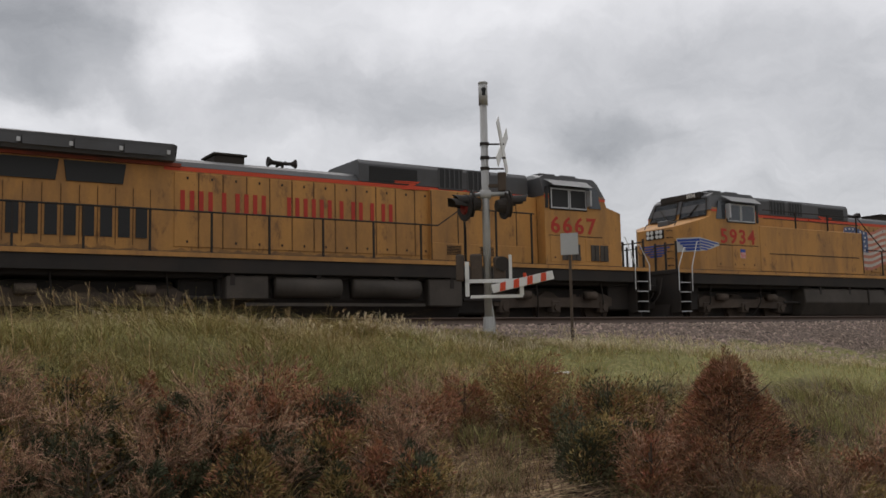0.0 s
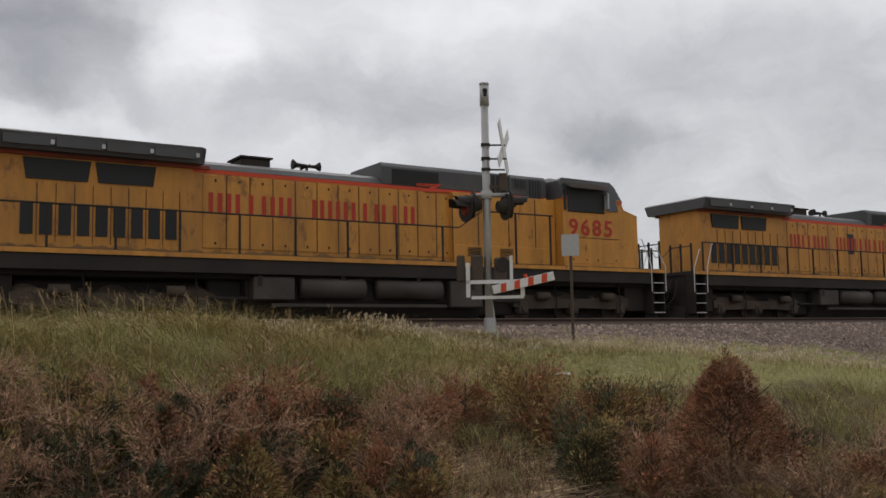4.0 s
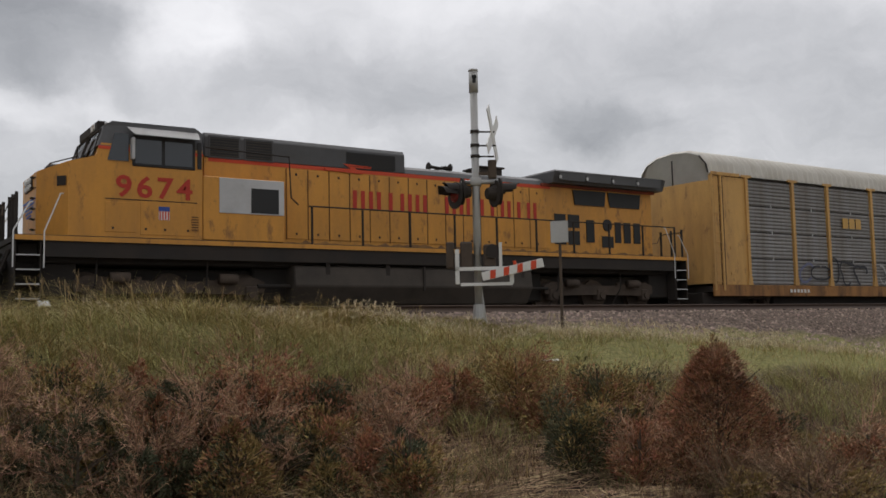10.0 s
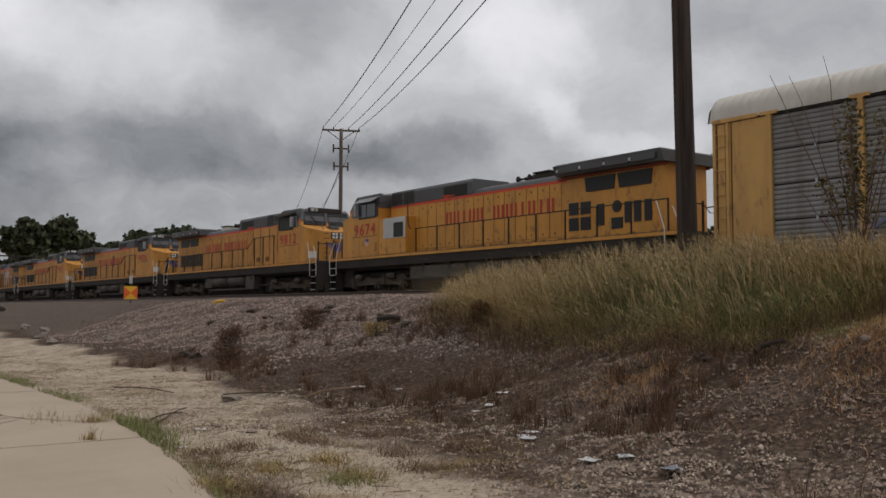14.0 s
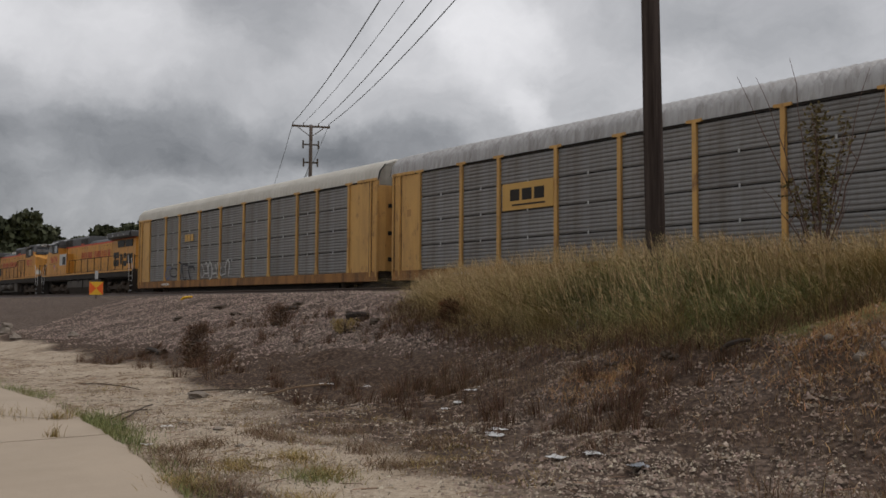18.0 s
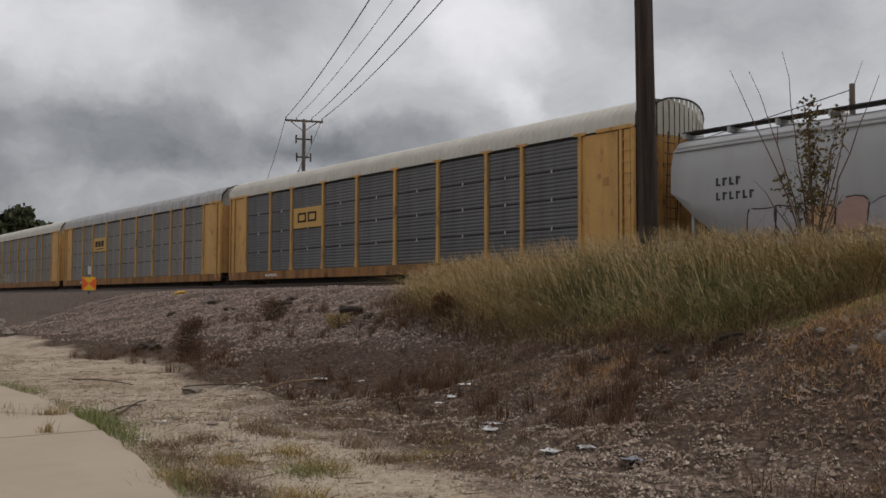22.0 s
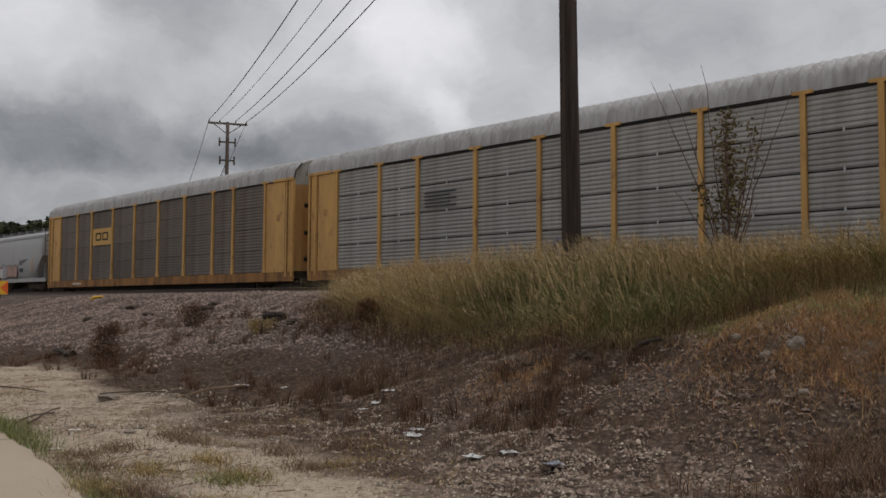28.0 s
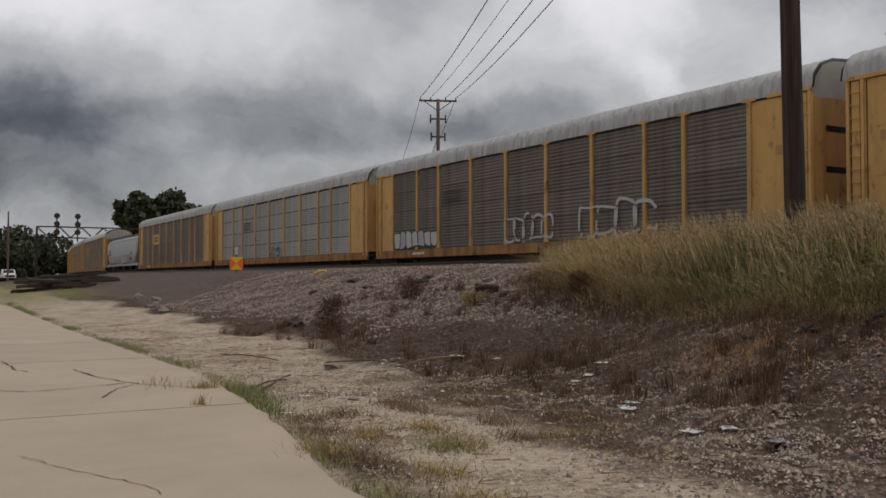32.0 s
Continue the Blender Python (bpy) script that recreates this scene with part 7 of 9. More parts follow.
def pole_shaft(root, h, r0, r1, mat, lean=(0, 0)):
    bm = B()
    n, seg = 10, 14
    rings = []
    for i in range(n + 1):
        u = i / n
        r = r0 + (r1 - r0) * u
        rings.append([bm.verts.new((lean[0] * u + r * math.cos(6.283 * k / seg) * (1 + 0.03 * math.sin(k * 3 + i)), lean[1] * u + r * math.sin(6.283 * k / seg), h * u - 0.3 * (i == 0))) for k in range(seg)])
    for a, b in zip(rings, rings[1:]):
        for k in range(seg):
            bm.faces.new((a[k], a[(k + 1) % seg], b[(k + 1) % seg], b[k]))
    bm.faces.new(rings[-1])
    return part("shaft", bm, mat, root, "weathered wooden shaft", True)


POLE_A, POLE_B, POLE_C = (-59.7, 34.0), (-11.52, 13.2), (-108.0, 56.0)
TOP_A, TOP_B, TOP_C = 12.95, 11.6, 11.5


def near_pole():
    x, y = POLE_B
    z = float(ground_z(x, y))
    root = tagged(new("utility_pole"), "dark weathered wooden utility pole in tall grass", "utility pole", "utility poles")
    root.matrix_basis = pose(x, y, z)
    pole_shaft(root, TOP_B - z + 0.4, 0.182, 0.140, WOODPOLE, (-0.13, -0.10))
    d = Vector((POLE_A[0] - x, POLE_A[1] - y, 0)).normalized()
    p = Vector((-d.y, d.x, 0))
    a = math.degrees(math.atan2(p.y, p.x))
    bm = box(B(), -1.35, 1.35, -0.06, 0.06, -0.07, 0.07, 0.01)
    o = part("crossarm", bm, WOODPOLE, root)
    o.matrix_basis = pose(-0.13, -0.1, TOP_B - z, 0, 0, a)
    return p


def far_pole():
    x, y = POLE_A
    z = float(ground_z(x, y))
    root = tagged(new("utility_pole"), "grey wooden utility pole with crossarms behind the train", "utility pole", "utility poles")
    root.matrix_basis = pose(x, y, z)
    h = TOP_A - z
    pole_shaft(root, h, 0.17, 0.12, FARWOOD)
    d = Vector((POLE_B[0] - x, POLE_B[1] - y, 0)).normalized()
    p = Vector((-d.y, d.x, 0))
    a = math.degrees(math.atan2(p.y, p.x))
    bm = box(B(), -1.38, 1.38, -0.05, 0.05, -0.07, 0.07, 0.01)
    o = part("crossarm", bm, FARWOOD, root, "upper crossarm with insulators")
    o.matrix_basis = pose(0, 0, h - 0.12, 0, 0, a)
    for k in (-1.3, -0.55, 0.55, 1.3):
        bm = cyl(B(), (k, 0, 0.05), (k, 0, 0.26), 0.05, 0.03, 8)
        part("insulator", bm, TRUCKM, o)
    for s in (-1, 1):
        bm = cyl(B(), (s * 0.95, 0.06, -0.06), (0, 0.06, -0.75), 0.03, seg=6)
        part("brace", bm, FARWOOD, o)
    for dz, w in ((1.45, 0.55), (2.75, 0.5)):
        bm = box(B(), -w, w, -0.05, 0.05, -0.05, 0.05)
        for s in (-1, 1):
            cyl(bm, (s * w, 0, -0.3), (s * w, 0, 0.3), 0.06, seg=8)
        o = part("equipment_bracket", bm, TRUCKM, root)
        o.matrix_basis = pose(0, 0, h - dz, 0, 0, a)
    return p


near_pole()
far_pole()


def wire_between(a, b, sag, r, name="overhead_wire", label="thin sagging overhead power wire", n=20):
    bm = B()
    pts = []
    for i in range(n + 1):
        u = i / n
        q = Vector(a).lerp(Vector(b), u)
        q.z -= sag * 4 * u * (1 - u)
        pts.append(q)
    tube(bm, pts, r * 1.45, 6)
    return tagged(link_mesh(name, bm, WIRE), label, "wire", "overhead wires")


def wires():
    ab = Vector((POLE_B[0] - POLE_A[0], POLE_B[1] - POLE_A[1], 0)).normalized()
    p = Vector((-ab.y, ab.x, 0))
    for k, k2, r in ((-1.3, -1.15, 0.016), (-0.55, -0.2, 0.010), (0.55, 0.75, 0.016), (1.3, 1.65, 0.016)):
        a = Vector((*POLE_A, TOP_A + 0.1)) + p * k
        b = Vector((POLE_B[0] - 0.13, POLE_B[1] - 0.1, TOP_B + 0.1)) + p * k2
        wire_between(a, b, 0.4 + 0.25 * abs(b.z - a.z), r)
        c = Vector((*POLE_C, TOP_C)) + p * k
        if abs(k) > 1:
            wire_between(a, c, 1.2, 0.012)
    a = Vector((*POLE_A, TOP_A - 2.8))
    wire_between(a, Vector((*POLE_C, TOP_C - 3)), 1.0, 0.02)


wires()


def plain_pole(x, y, top, r, label, wire_to=None):
    z = float(ground_z(x, y))
    root = tagged(new("utility_pole"), label, "utility pole", "utility poles")
    root.matrix_basis = pose(x, y, z)
    pole_shaft(root, top - z, r, r * 0.75, FARWOOD)
    return root


plain_pole(-17.6, 31.9, 7.65, 0.13, "thin grey wooden pole behind the train")
wire_between((-17.6, 31.9, 7.45), (-62.0, 40.0, 5.2), 0.5, 0.012)
plain_pole(*POLE_C, TOP_C + 0.3, 0.16, "distant grey wooden utility pole")
plain_pole(-158.0, 15.0, 10.2, 0.16, "distant slim grey pole beside the road")
arm_pole = plain_pole(-120.0, 9.6, 8.6, 0.14, "distant wooden pole with a crossarm")
bm = box(B(), -0.06, 0.06, -0.9, 0.9, -0.06, 0.06)
o = part("crossarm", bm, FARWOOD, arm_pole)
o.location = (0, 0, 8.6)


def signal_bridge():
    """A lattice signal bridge over both tracks, far down the line."""
    x = -150.0
    dy = float(track_bend(x))
    root = tagged(new("signal_bridge"), "dark lattice signal bridge over the tracks with signal heads", "signal bridge")
    root.matrix_basis = pose(x, dy, 0)
    y0, y1, zb, zt = 15.4, 31.0, 6.0, 7.6
    for y in (y0, y1):
        bm = B()
        for dx in (-0.5, 0.5):
            cyl(bm, (dx, y, 0), (dx, y, zt), 0.09, seg=6)
        for i in range(6):
            s = 1 if i % 2 else -1
            cyl(bm, (-0.5 * s, y, i * 1.2), (0.5 * s, y, i * 1.2 + 1.2), 0.05, seg=5)
        part("tower", bm, BLACK, root, "dark lattice tower")
    for dx in (-0.5, 0.5):
        for z in (zb, zt):
            bm = box(B(), dx - 0.07, dx + 0.07, y0, y1, z - 0.07, z + 0.07)
            part("chord", bm, BLACK, root)
        n = 10
        for i in range(n):
            a, b = y0 + (y1 - y0) * i / n, y0 + (y1 - y0) * (i + 1) / n
            bm = cyl(B(), (dx, a, zb if i % 2 else zt), (dx, b, zt if i % 2 else zb), 0.055, seg=5)
            part("lattice_bar", bm, BLACK, root)
    for yy in (18.05, 20.95):
        bm = cyl(B(), (0.6, yy, zb - 0.6), (0.6, yy, zt + 1.9), 0.11, seg=6)
        sg = part("signal_mast", bm, BLACK, root)
        for zz in (6.8, 8.0, 9.2):
            bm = cyl(B(), (0.68, yy, zz), (0.8, yy, zz), 0.42, seg=18)
            part("signal_head", bm, BLACK, sg, "round black signal head")


signal_bridge()


def timber_heap():
    rng = random.Random(9)
    for i in range(26):
        u = rng.random()
        x, y = -72.0 + rng.uniform(-2.2, 2.2), 8.2 + 5.0 * u
        lay = i // 9
        z = float(ground_z(x, y)) + 0.15 + lay * 0.3
        bm = box(B(), -1.3, 1.3, -0.12, 0.12, -0.1, 0.1, 0.02)
        o = tagged(link_mesh("timber", bm, TIE), "dark old railway tie in a heap", "timber", "heap of old ties")
        o.matrix_basis = pose(x, y, z, rng.uniform(-6, 6), rng.uniform(-8, 8), rng.uniform(60, 120))


timber_heap()


def far_truck():
    x, y = -166.0, 15.8
    z = float(ground_z(x, y))
    car = tagged(new("truck"), "distant white pickup truck facing the viewer", "truck")
    car.matrix_basis = pose(x, y, z, 0, 0, 0)
    bm = B()
    prism(bm, [(-3.0, 0.5), (-3.0, 1.15), (-1.0, 1.2), (-0.6, 1.85), (1.0, 1.85), (1.6, 1.2), (2.6, 1.05), (2.7, 0.5)], -0.95, 0.95, 0.05)
    part("body", bm, WHITE, car, "white body")
    bm = B()
    v = [bm.verts.new(c) for c in ((1.56, -0.8, 1.28), (1.56, 0.8, 1.28), (1.08, 0.75, 1.8), (1.08, -0.75, 1.8))]
    bm.faces.new(v)
    bmesh.ops.solidify(bm, geom=bm.faces[:], thickness=0.03)
    part("windshield", bm, GLASS_D, car)
    for xx in (-1.9, 1.8):
        for yy in (-0.9, 0.9):
            bm = cyl(B(), (xx, yy - 0.1, 0.36), (xx, yy + 0.1, 0.36), 0.36, seg=16)
            part("wheel", bm, BLACK, car)
    bm = box(B(), 2.7, 2.74, -0.7, 0.7, 0.65, 0.95)
    part("grille", bm, BLACK, car)


far_truck()


def white_shed():
    x, y = -190.0, 82.0
    z = float(ground_z(x, y))
    root = tagged(new("shed"), "distant pale shed with a low white roof", "building")
    root.matrix_basis = pose(x, y, z, 0, 0, 20)
    bm = box(B(), -7, 7, -5, 5, 0, 4.6)
    part("wall", bm, SILVER, root)
    bm = B()
    prism(bm, [(-7.4, 4.5), (0, 7.2), (7.4, 4.5)], -5.4, 5.4)
    part("roof", bm, WHITE, root, "white gable roof")


white_shed()


FILM = material("grey_blue_film", (0.46, 0.48, 0.52), 0.5, var=0.2, bump=0.1)


# ---- litter and loose things on the ground ----


def crumpled(name, x, y, r, mat, label, cat, flat=0.5, seed=0):
    bm = B()
    bmesh.ops.create_icosphere(bm, subdivisions=2, radius=r)
    for v in bm.verts:
        v.co *= 0.55 + 1.0 * abs(noise.noise(v.co * (1.9 / r) + Vector((seed, seed * 2, 0)))) + 0.3 * noise.noise(v.co * (5.0 / r) + Vector((0, seed, 3)))
        v.co.z *= flat
    o = tagged(link_mesh(name, bm, mat), label, cat)
    o.matrix_basis = pose(x, y, float(ground_z(x, y)) + r * flat * 0.5, 0, 0, seed * 47)
    return o


def scrap(name, x, y, r, mat, label, seed):
    """A creased scrap of paper or film."""
    rng = random.Random(seed)
    bm = B()
    g = [[bm.verts.new(((i / 5 - 0.5) * 2 * r + rng.uniform(-0.2, 0.2) * r, (j / 3 - 0.5) * r * 1.1 + rng.uniform(-0.2, 0.2) * r, rng.uniform(0.0, 0.26) * r)) for j in range(4)] for i in range(6)]
    for i in range(5):
        for j in range(3):
            bm.faces.new((g[i][j], g[i + 1][j], g[i + 1][j + 1], g[i][j + 1]))
    bmesh.ops.solidify(bm, geom=bm.faces[:], thickness=0.004)
    o = tagged(link_mesh(name, bm, mat), label, "litter")
    o.matrix_basis = pose(x, y, float(ground_z(x, y)) + 0.012, 0, 0, seed * 47)


for i, (x, y, r, f) in enumerate(((-14.24, 8.13, 0.11, 0.9), (-13.6, 8.5, 0.06, 0.7), (-10.59, 7.95, 0.09, 0.6), (-10.46, 7.64, 0.07, 0.6), (-10.76, 8.31, 0.08, 0.6), (-10.9, 8.6, 0.05, 0.6), (-8.85, 7.08, 0.15, 0.3), (-8.95, 7.2, 0.1, 0.35), (-7.08, 6.8, 0.12, 0.5), (-7.38, 6.61, 0.16, 0.3), (9.36, 11.35, 0.14, 0.5), (-10.9, 3.85, 0.07, 0.5), (-12.2, 4.6, 0.06, 0.5))):
    scrap("litter", x, y, r * 1.0, LITTER_W, "crumpled white litter on stony ground", i + 1)
for i, (x, y, r, f) in enumerate(((-24.6, 10.3, 0.30, 0.5), (-22.4, 9.35, 0.34, 0.4), (-21.9, 9.3, 0.22, 0.5), (-26.0, 9.75, 0.32, 0.35), (-25.6, 9.8, 0.25, 0.5), (-23.7, 12.25, 0.26, 0.5), (-25.5, 13.9, 0.35, 0.35), (-31.4, 12.7, 0.32, 0.4), (-31.3, 14.0, 0.34, 0.35), (-19.6, 12.35, 0.22, 0.5), (-18.75, 12.1, 0.26, 0.6), (-18.3, 13.2, 0.24, 0.5), (-8.3, 9.5, 0.16, 0.5), (-9.1, 9.3, 0.10, 0.6), (-21.0, 12.9, 0.2, 0.4), (-27.6, 12.9, 0.22, 0.4))):
    jit = random.Random(900 + i)
    for q in range(3):
        crumpled("asphalt_chunk", x + jit.uniform(-0.7, 0.7) * r, y + jit.uniform(-0.5, 0.5) * r, r * jit.uniform(0.35, 0.65), BARK, "dark broken asphalt chunk on the bank", "debris", 0.55, 60 + 3 * i + q)
crumpled("plastic_bottle", 0.7, 9.34, 0.15, LITTER_G, "crushed green plastic bottle in dry grass", "litter", 0.6, 31)
scrap("plastic_bag", -6.37, 6.59, 0.13, FILM, "torn blue-grey plastic bag among stones", 33)


def stick(a, b, r, mat, label):
    za, zb = float(ground_z(*a)) + r, float(ground_z(*b)) + r
    bm = B()
    n = 6
    rng = random.Random(int(a[0] * 10))
    pts = [Vector((a[0] + (b[0] - a[0]) * i / n + rng.uniform(-0.03, 0.03), a[1] + (b[1] - a[1]) * i / n + rng.uniform(-0.03, 0.03), za + (zb - za) * i / n + 0.04 * math.sin(3.1 * i / n))) for i in range(n + 1)]
    tube(bm, pts, [r * (1 - 0.06 * i) for i in range(len(pts))], 6)
    return tagged(link_mesh("stick", bm, mat), label, "stick")


stick((-14.21, 8.18), (-14.15, 6.95), 0.018, STRAW, "bleached fallen pole on the dirt")
stick((-13.29, 4.44), (-14.68, 5.37), 0.014, BARK, "dark fallen branch on the dirt")
stick((-13.5, 4.35), (-14.1, 5.1), 0.011, BARK, "dark fallen branch on the dirt")
stick((-19.0, 5.6), (-17.2, 6.1), 0.012, BARK, "dark fallen branch on the dirt")
stick((-16.2, 6.6), (-14.4, 7.3), 0.013, BARK, "dark fallen branch on the dirt")
stick((-26.4, 9.7), (-25.4, 9.65), 0.07, TIE, "short dark lump on the bank")
stick((-25.4, 13.3), (-24.8, 13.5), 0.07, TIE, "short dark lump on the bank")
stick((-20.0, 12.2), (-19.5, 12.45), 0.08, TIE, "short dark lump on the bank")
stick((-7.75, 9.75), (-7.45, 9.95), 0.035, TIE, "short dark lump on the bank")
stick((-36.9, 15.0), (-36.3, 15.2), 0.06, SIGNYEL, "yellow painted stake on the ballast")
bm = box(B(), -0.10, 0.10, -0.07, 0.07, 0, 0.025, 0.005)
tagged(link_mesh("slab_fragment", bm, CONCRETE), "small grey slab fragment on the dirt", "debris").matrix_basis = pose(-8.92, 4.24, float(ground_z(-8.92, 4.24)), 4, 3, 25)
for i, (x, y, r) in enumerate(((-15.44, 6.43, 0.2), (-11.6, 5.0, 0.08), (-12.4, 4.9, 0.07), (-10.2, 4.6, 0.06), (-11.9, 5.3, 0.05))):
    crumpled("rock", x, y, r, ROCK, "pale broken rock on the dirt", "rock", 0.35, 40 + i)

# ---- plants ----


def blades(name, xy, h, w, mat, label, cat="grass", lean=(0.0, 0.0), droop=0.35, segs=3, seed=0, zf=None, fan=None, arch=0.34):
    """Grass: each blade a bent, tapering strip."""
    rng = np.random.default_rng(seed)
    n = len(xy)
    z0 = ground_z(xy[:, 0], xy[:, 1]) - 0.02 if zf is None else zf
    a = rng.uniform(0, 6.283, n)
    side = np.stack([np.cos(a), np.sin(a), np.zeros(n)], -1)
    b = rng.uniform(0, 6.283, n)
    k = rng.uniform(0.1, 1.0, n) * droop
    out = np.stack([np.cos(b) * k + lean[0], np.sin(b) * k + lean[1], np.zeros(n)], -1)
    if fan is not None:
        out[:, :2] += fan
    V = np.empty((n, (segs + 1) * 2, 3))
    base = np.stack([xy[:, 0], xy[:, 1], z0], -1)
    for i in range(segs + 1):
        u = i / segs
        p = base + out * (u * u * h)[:, None] + np.stack([np.zeros(n), np.zeros(n), h * (u - arch * u * u * (0.35 + 0.65 * k / max(droop, 0.01)) if arch > 0.34 else u - arch * u * u * k / max(droop, 0.01))], -1)
        ww = (w * (1 - 0.88 * u))[:, None]
        V[:, 2 * i] = p - side * ww / 2
        V[:, 2 * i + 1] = p + side * ww / 2
    f = []
    for i in range(segs):
        f.append([2 * i, 2 * i + 1, 2 * i + 3, 2 * i + 2])
    F = (np.array(f)[None] + (np.arange(n) * (segs + 1) * 2)[:, None, None]).reshape(-1, 4)
    ob = raw_mesh(name, V.reshape(-1, 3), F, mat)
    return tagged(ob, label, cat, kind="stuff")


def plumes(name, xy, h, mat, label, lean=(-0.05, 0), seed=0):
    """Stalks with feathery seed heads of short spikes."""
    rng = np.random.default_rng(seed)
    n = len(xy)
    z0 = ground_z(xy[:, 0], xy[:, 1])
    b = rng.uniform(0, 6.283, n)
    k = rng.uniform(0.05, 0.5, n)
    tip = np.stack([xy[:, 0] + (np.cos(b) * k + lean[0]) * h, xy[:, 1] + (np.sin(b) * k + lean[1]) * h, z0 + h], -1)
    root = np.stack([xy[:, 0], xy[:, 1], z0], -1)
    V = []
    a = rng.uniform(0, 6.283, n)
    s = np.stack([np.cos(a), np.sin(a), np.zeros(n)], -1) * 0.0028
    low = root + (tip - root) * 0.4
    V += [low - s, low + s, tip + s, tip - s]
    d = (tip - root) / np.linalg.norm(tip - root, axis=1, keepdims=True)
    m = 8
    nod = np.stack([np.full(n, lean[0] * 0.5) + rng.normal(0, 0.05, n), np.full(n, lean[1] * 0.5) + rng.normal(0, 0.05, n), np.full(n, -0.03)], -1)
    for j in range(m):
        u = 0.76 + 0.24 * j / m
        p = root + (tip - root) * u + nod * (j / m) ** 2
        c = rng.uniform(0, 6.283, n)
        r = np.stack([np.cos(c) * 0.6 + lean[0] * 2, np.sin(c) * 0.6 + lean[1] * 2, rng.uniform(0.5, 1.3, n)], -1)
        r /= np.linalg.norm(r, axis=1, keepdims=True)
        ln = (rng.uniform(0.035, 0.075, n) * (1 - 0.4 * j / m))[:, None]
        t = np.cross(r, d) * 0.007
        V += [p - t, p + t, p + r * ln + t * 0.2, p + r * ln - t * 0.2]
    V = np.stack(V, 1)
    q = np.array([[4 * j, 4 * j + 1, 4 * j + 2, 4 * j + 3] for j in range(m + 1)])
    F = (q[None] + (np.arange(n) * 4 * (m + 1))[:, None, None]).reshape(-1, 4)
    return tagged(raw_mesh(name, V.reshape(-1, 3), F, mat), label, "grass", kind="stuff")


def twigs(name, xy, ln, mat, label, seed):
    """Thin dead twigs lying on the ground."""
    rng = np.random.default_rng(seed)
    n = len(xy)
    z = ground_z(xy[:, 0], xy[:, 1]) + 0.008
    a = rng.normal(0.3, 0.8, n)
    d = np.stack([np.cos(a), np.sin(a), rng.uniform(-0.05, 0.2, n)], -1) * ln[:, None]
    w = np.stack([-np.sin(a), np.cos(a), np.zeros(n)], -1) * rng.uniform(0.002, 0.006, n)[:, None]
    p = np.stack([xy[:, 0], xy[:, 1], z], -1)
    up = np.array([0, 0, 0.008])
    V = np.stack([p - w, p + w, p + up, p + d - w * 0.5, p + d + w * 0.5, p + d + up * 0.6], 1)
    q = np.array([[0, 3, 5, 2], [1, 2, 5, 4]])
    F = (q[None] + (np.arange(n) * 6)[:, None, None]).reshape(-1, 4)
    return tagged(raw_mesh(name, V.reshape(-1, 3), F, mat), label, "twigs", kind="stuff")


def tall_base(x):
    return np.interp(x, [-20, -17, -12, -9, -7.3, -6.4, -4.7, -3.9, -2, 2, 6, 9, 12], [13.3, 12.0, 10.45, 9.75, 10.1, 10.95, 11.2, 10.7, 9.9, 9.6, 9.9, 10.9, 12.2])


def tall_h(x, y):
    h = np.interp(x, [-20, -17, -13, -10.5, -8.5, -6, -3, 0, 4, 6.5, 8.5, 11], [0.45, 0.75, 0.85, 0.78, 0.66, 0.62, 0.66, 0.62, 0.52, 0.40, 0.24, 0.14])
    edge = np.clip((y - tall_base(x)) / 0.8, 0.35, 1)
    return h * edge


def tussocks(n, x0, x1, y0, y1, keep, seed, per, radius):
    """Blades gathered in tussocks: their places, and the way each leans out from the middle of its own."""
    c, rng = scatter(n, x0, x1, y0, y1, keep, seed)
    m = rng.integers(per // 3, per, len(c))
    i = np.repeat(np.arange(len(c)), m)
    r = radius * rng.uniform(0.6, 1.4, len(c))[i]
    d = rng.normal(0, 0.5, (len(i), 2))
    xy = c[i] + d * r[:, None]
    sway = np.stack([fbm(c[:, 0] * 0.5, c[:, 1] * 0.5, seed + 7) - 0.58, fbm(c[:, 0] * 0.5, c[:, 1] * 0.5, seed + 17) - 0.55], -1)[i]
    sway = sway + rng.normal(0, 0.42, c.shape)[i]
    return xy, d * 0.55 + sway * 0.9, rng, i, c


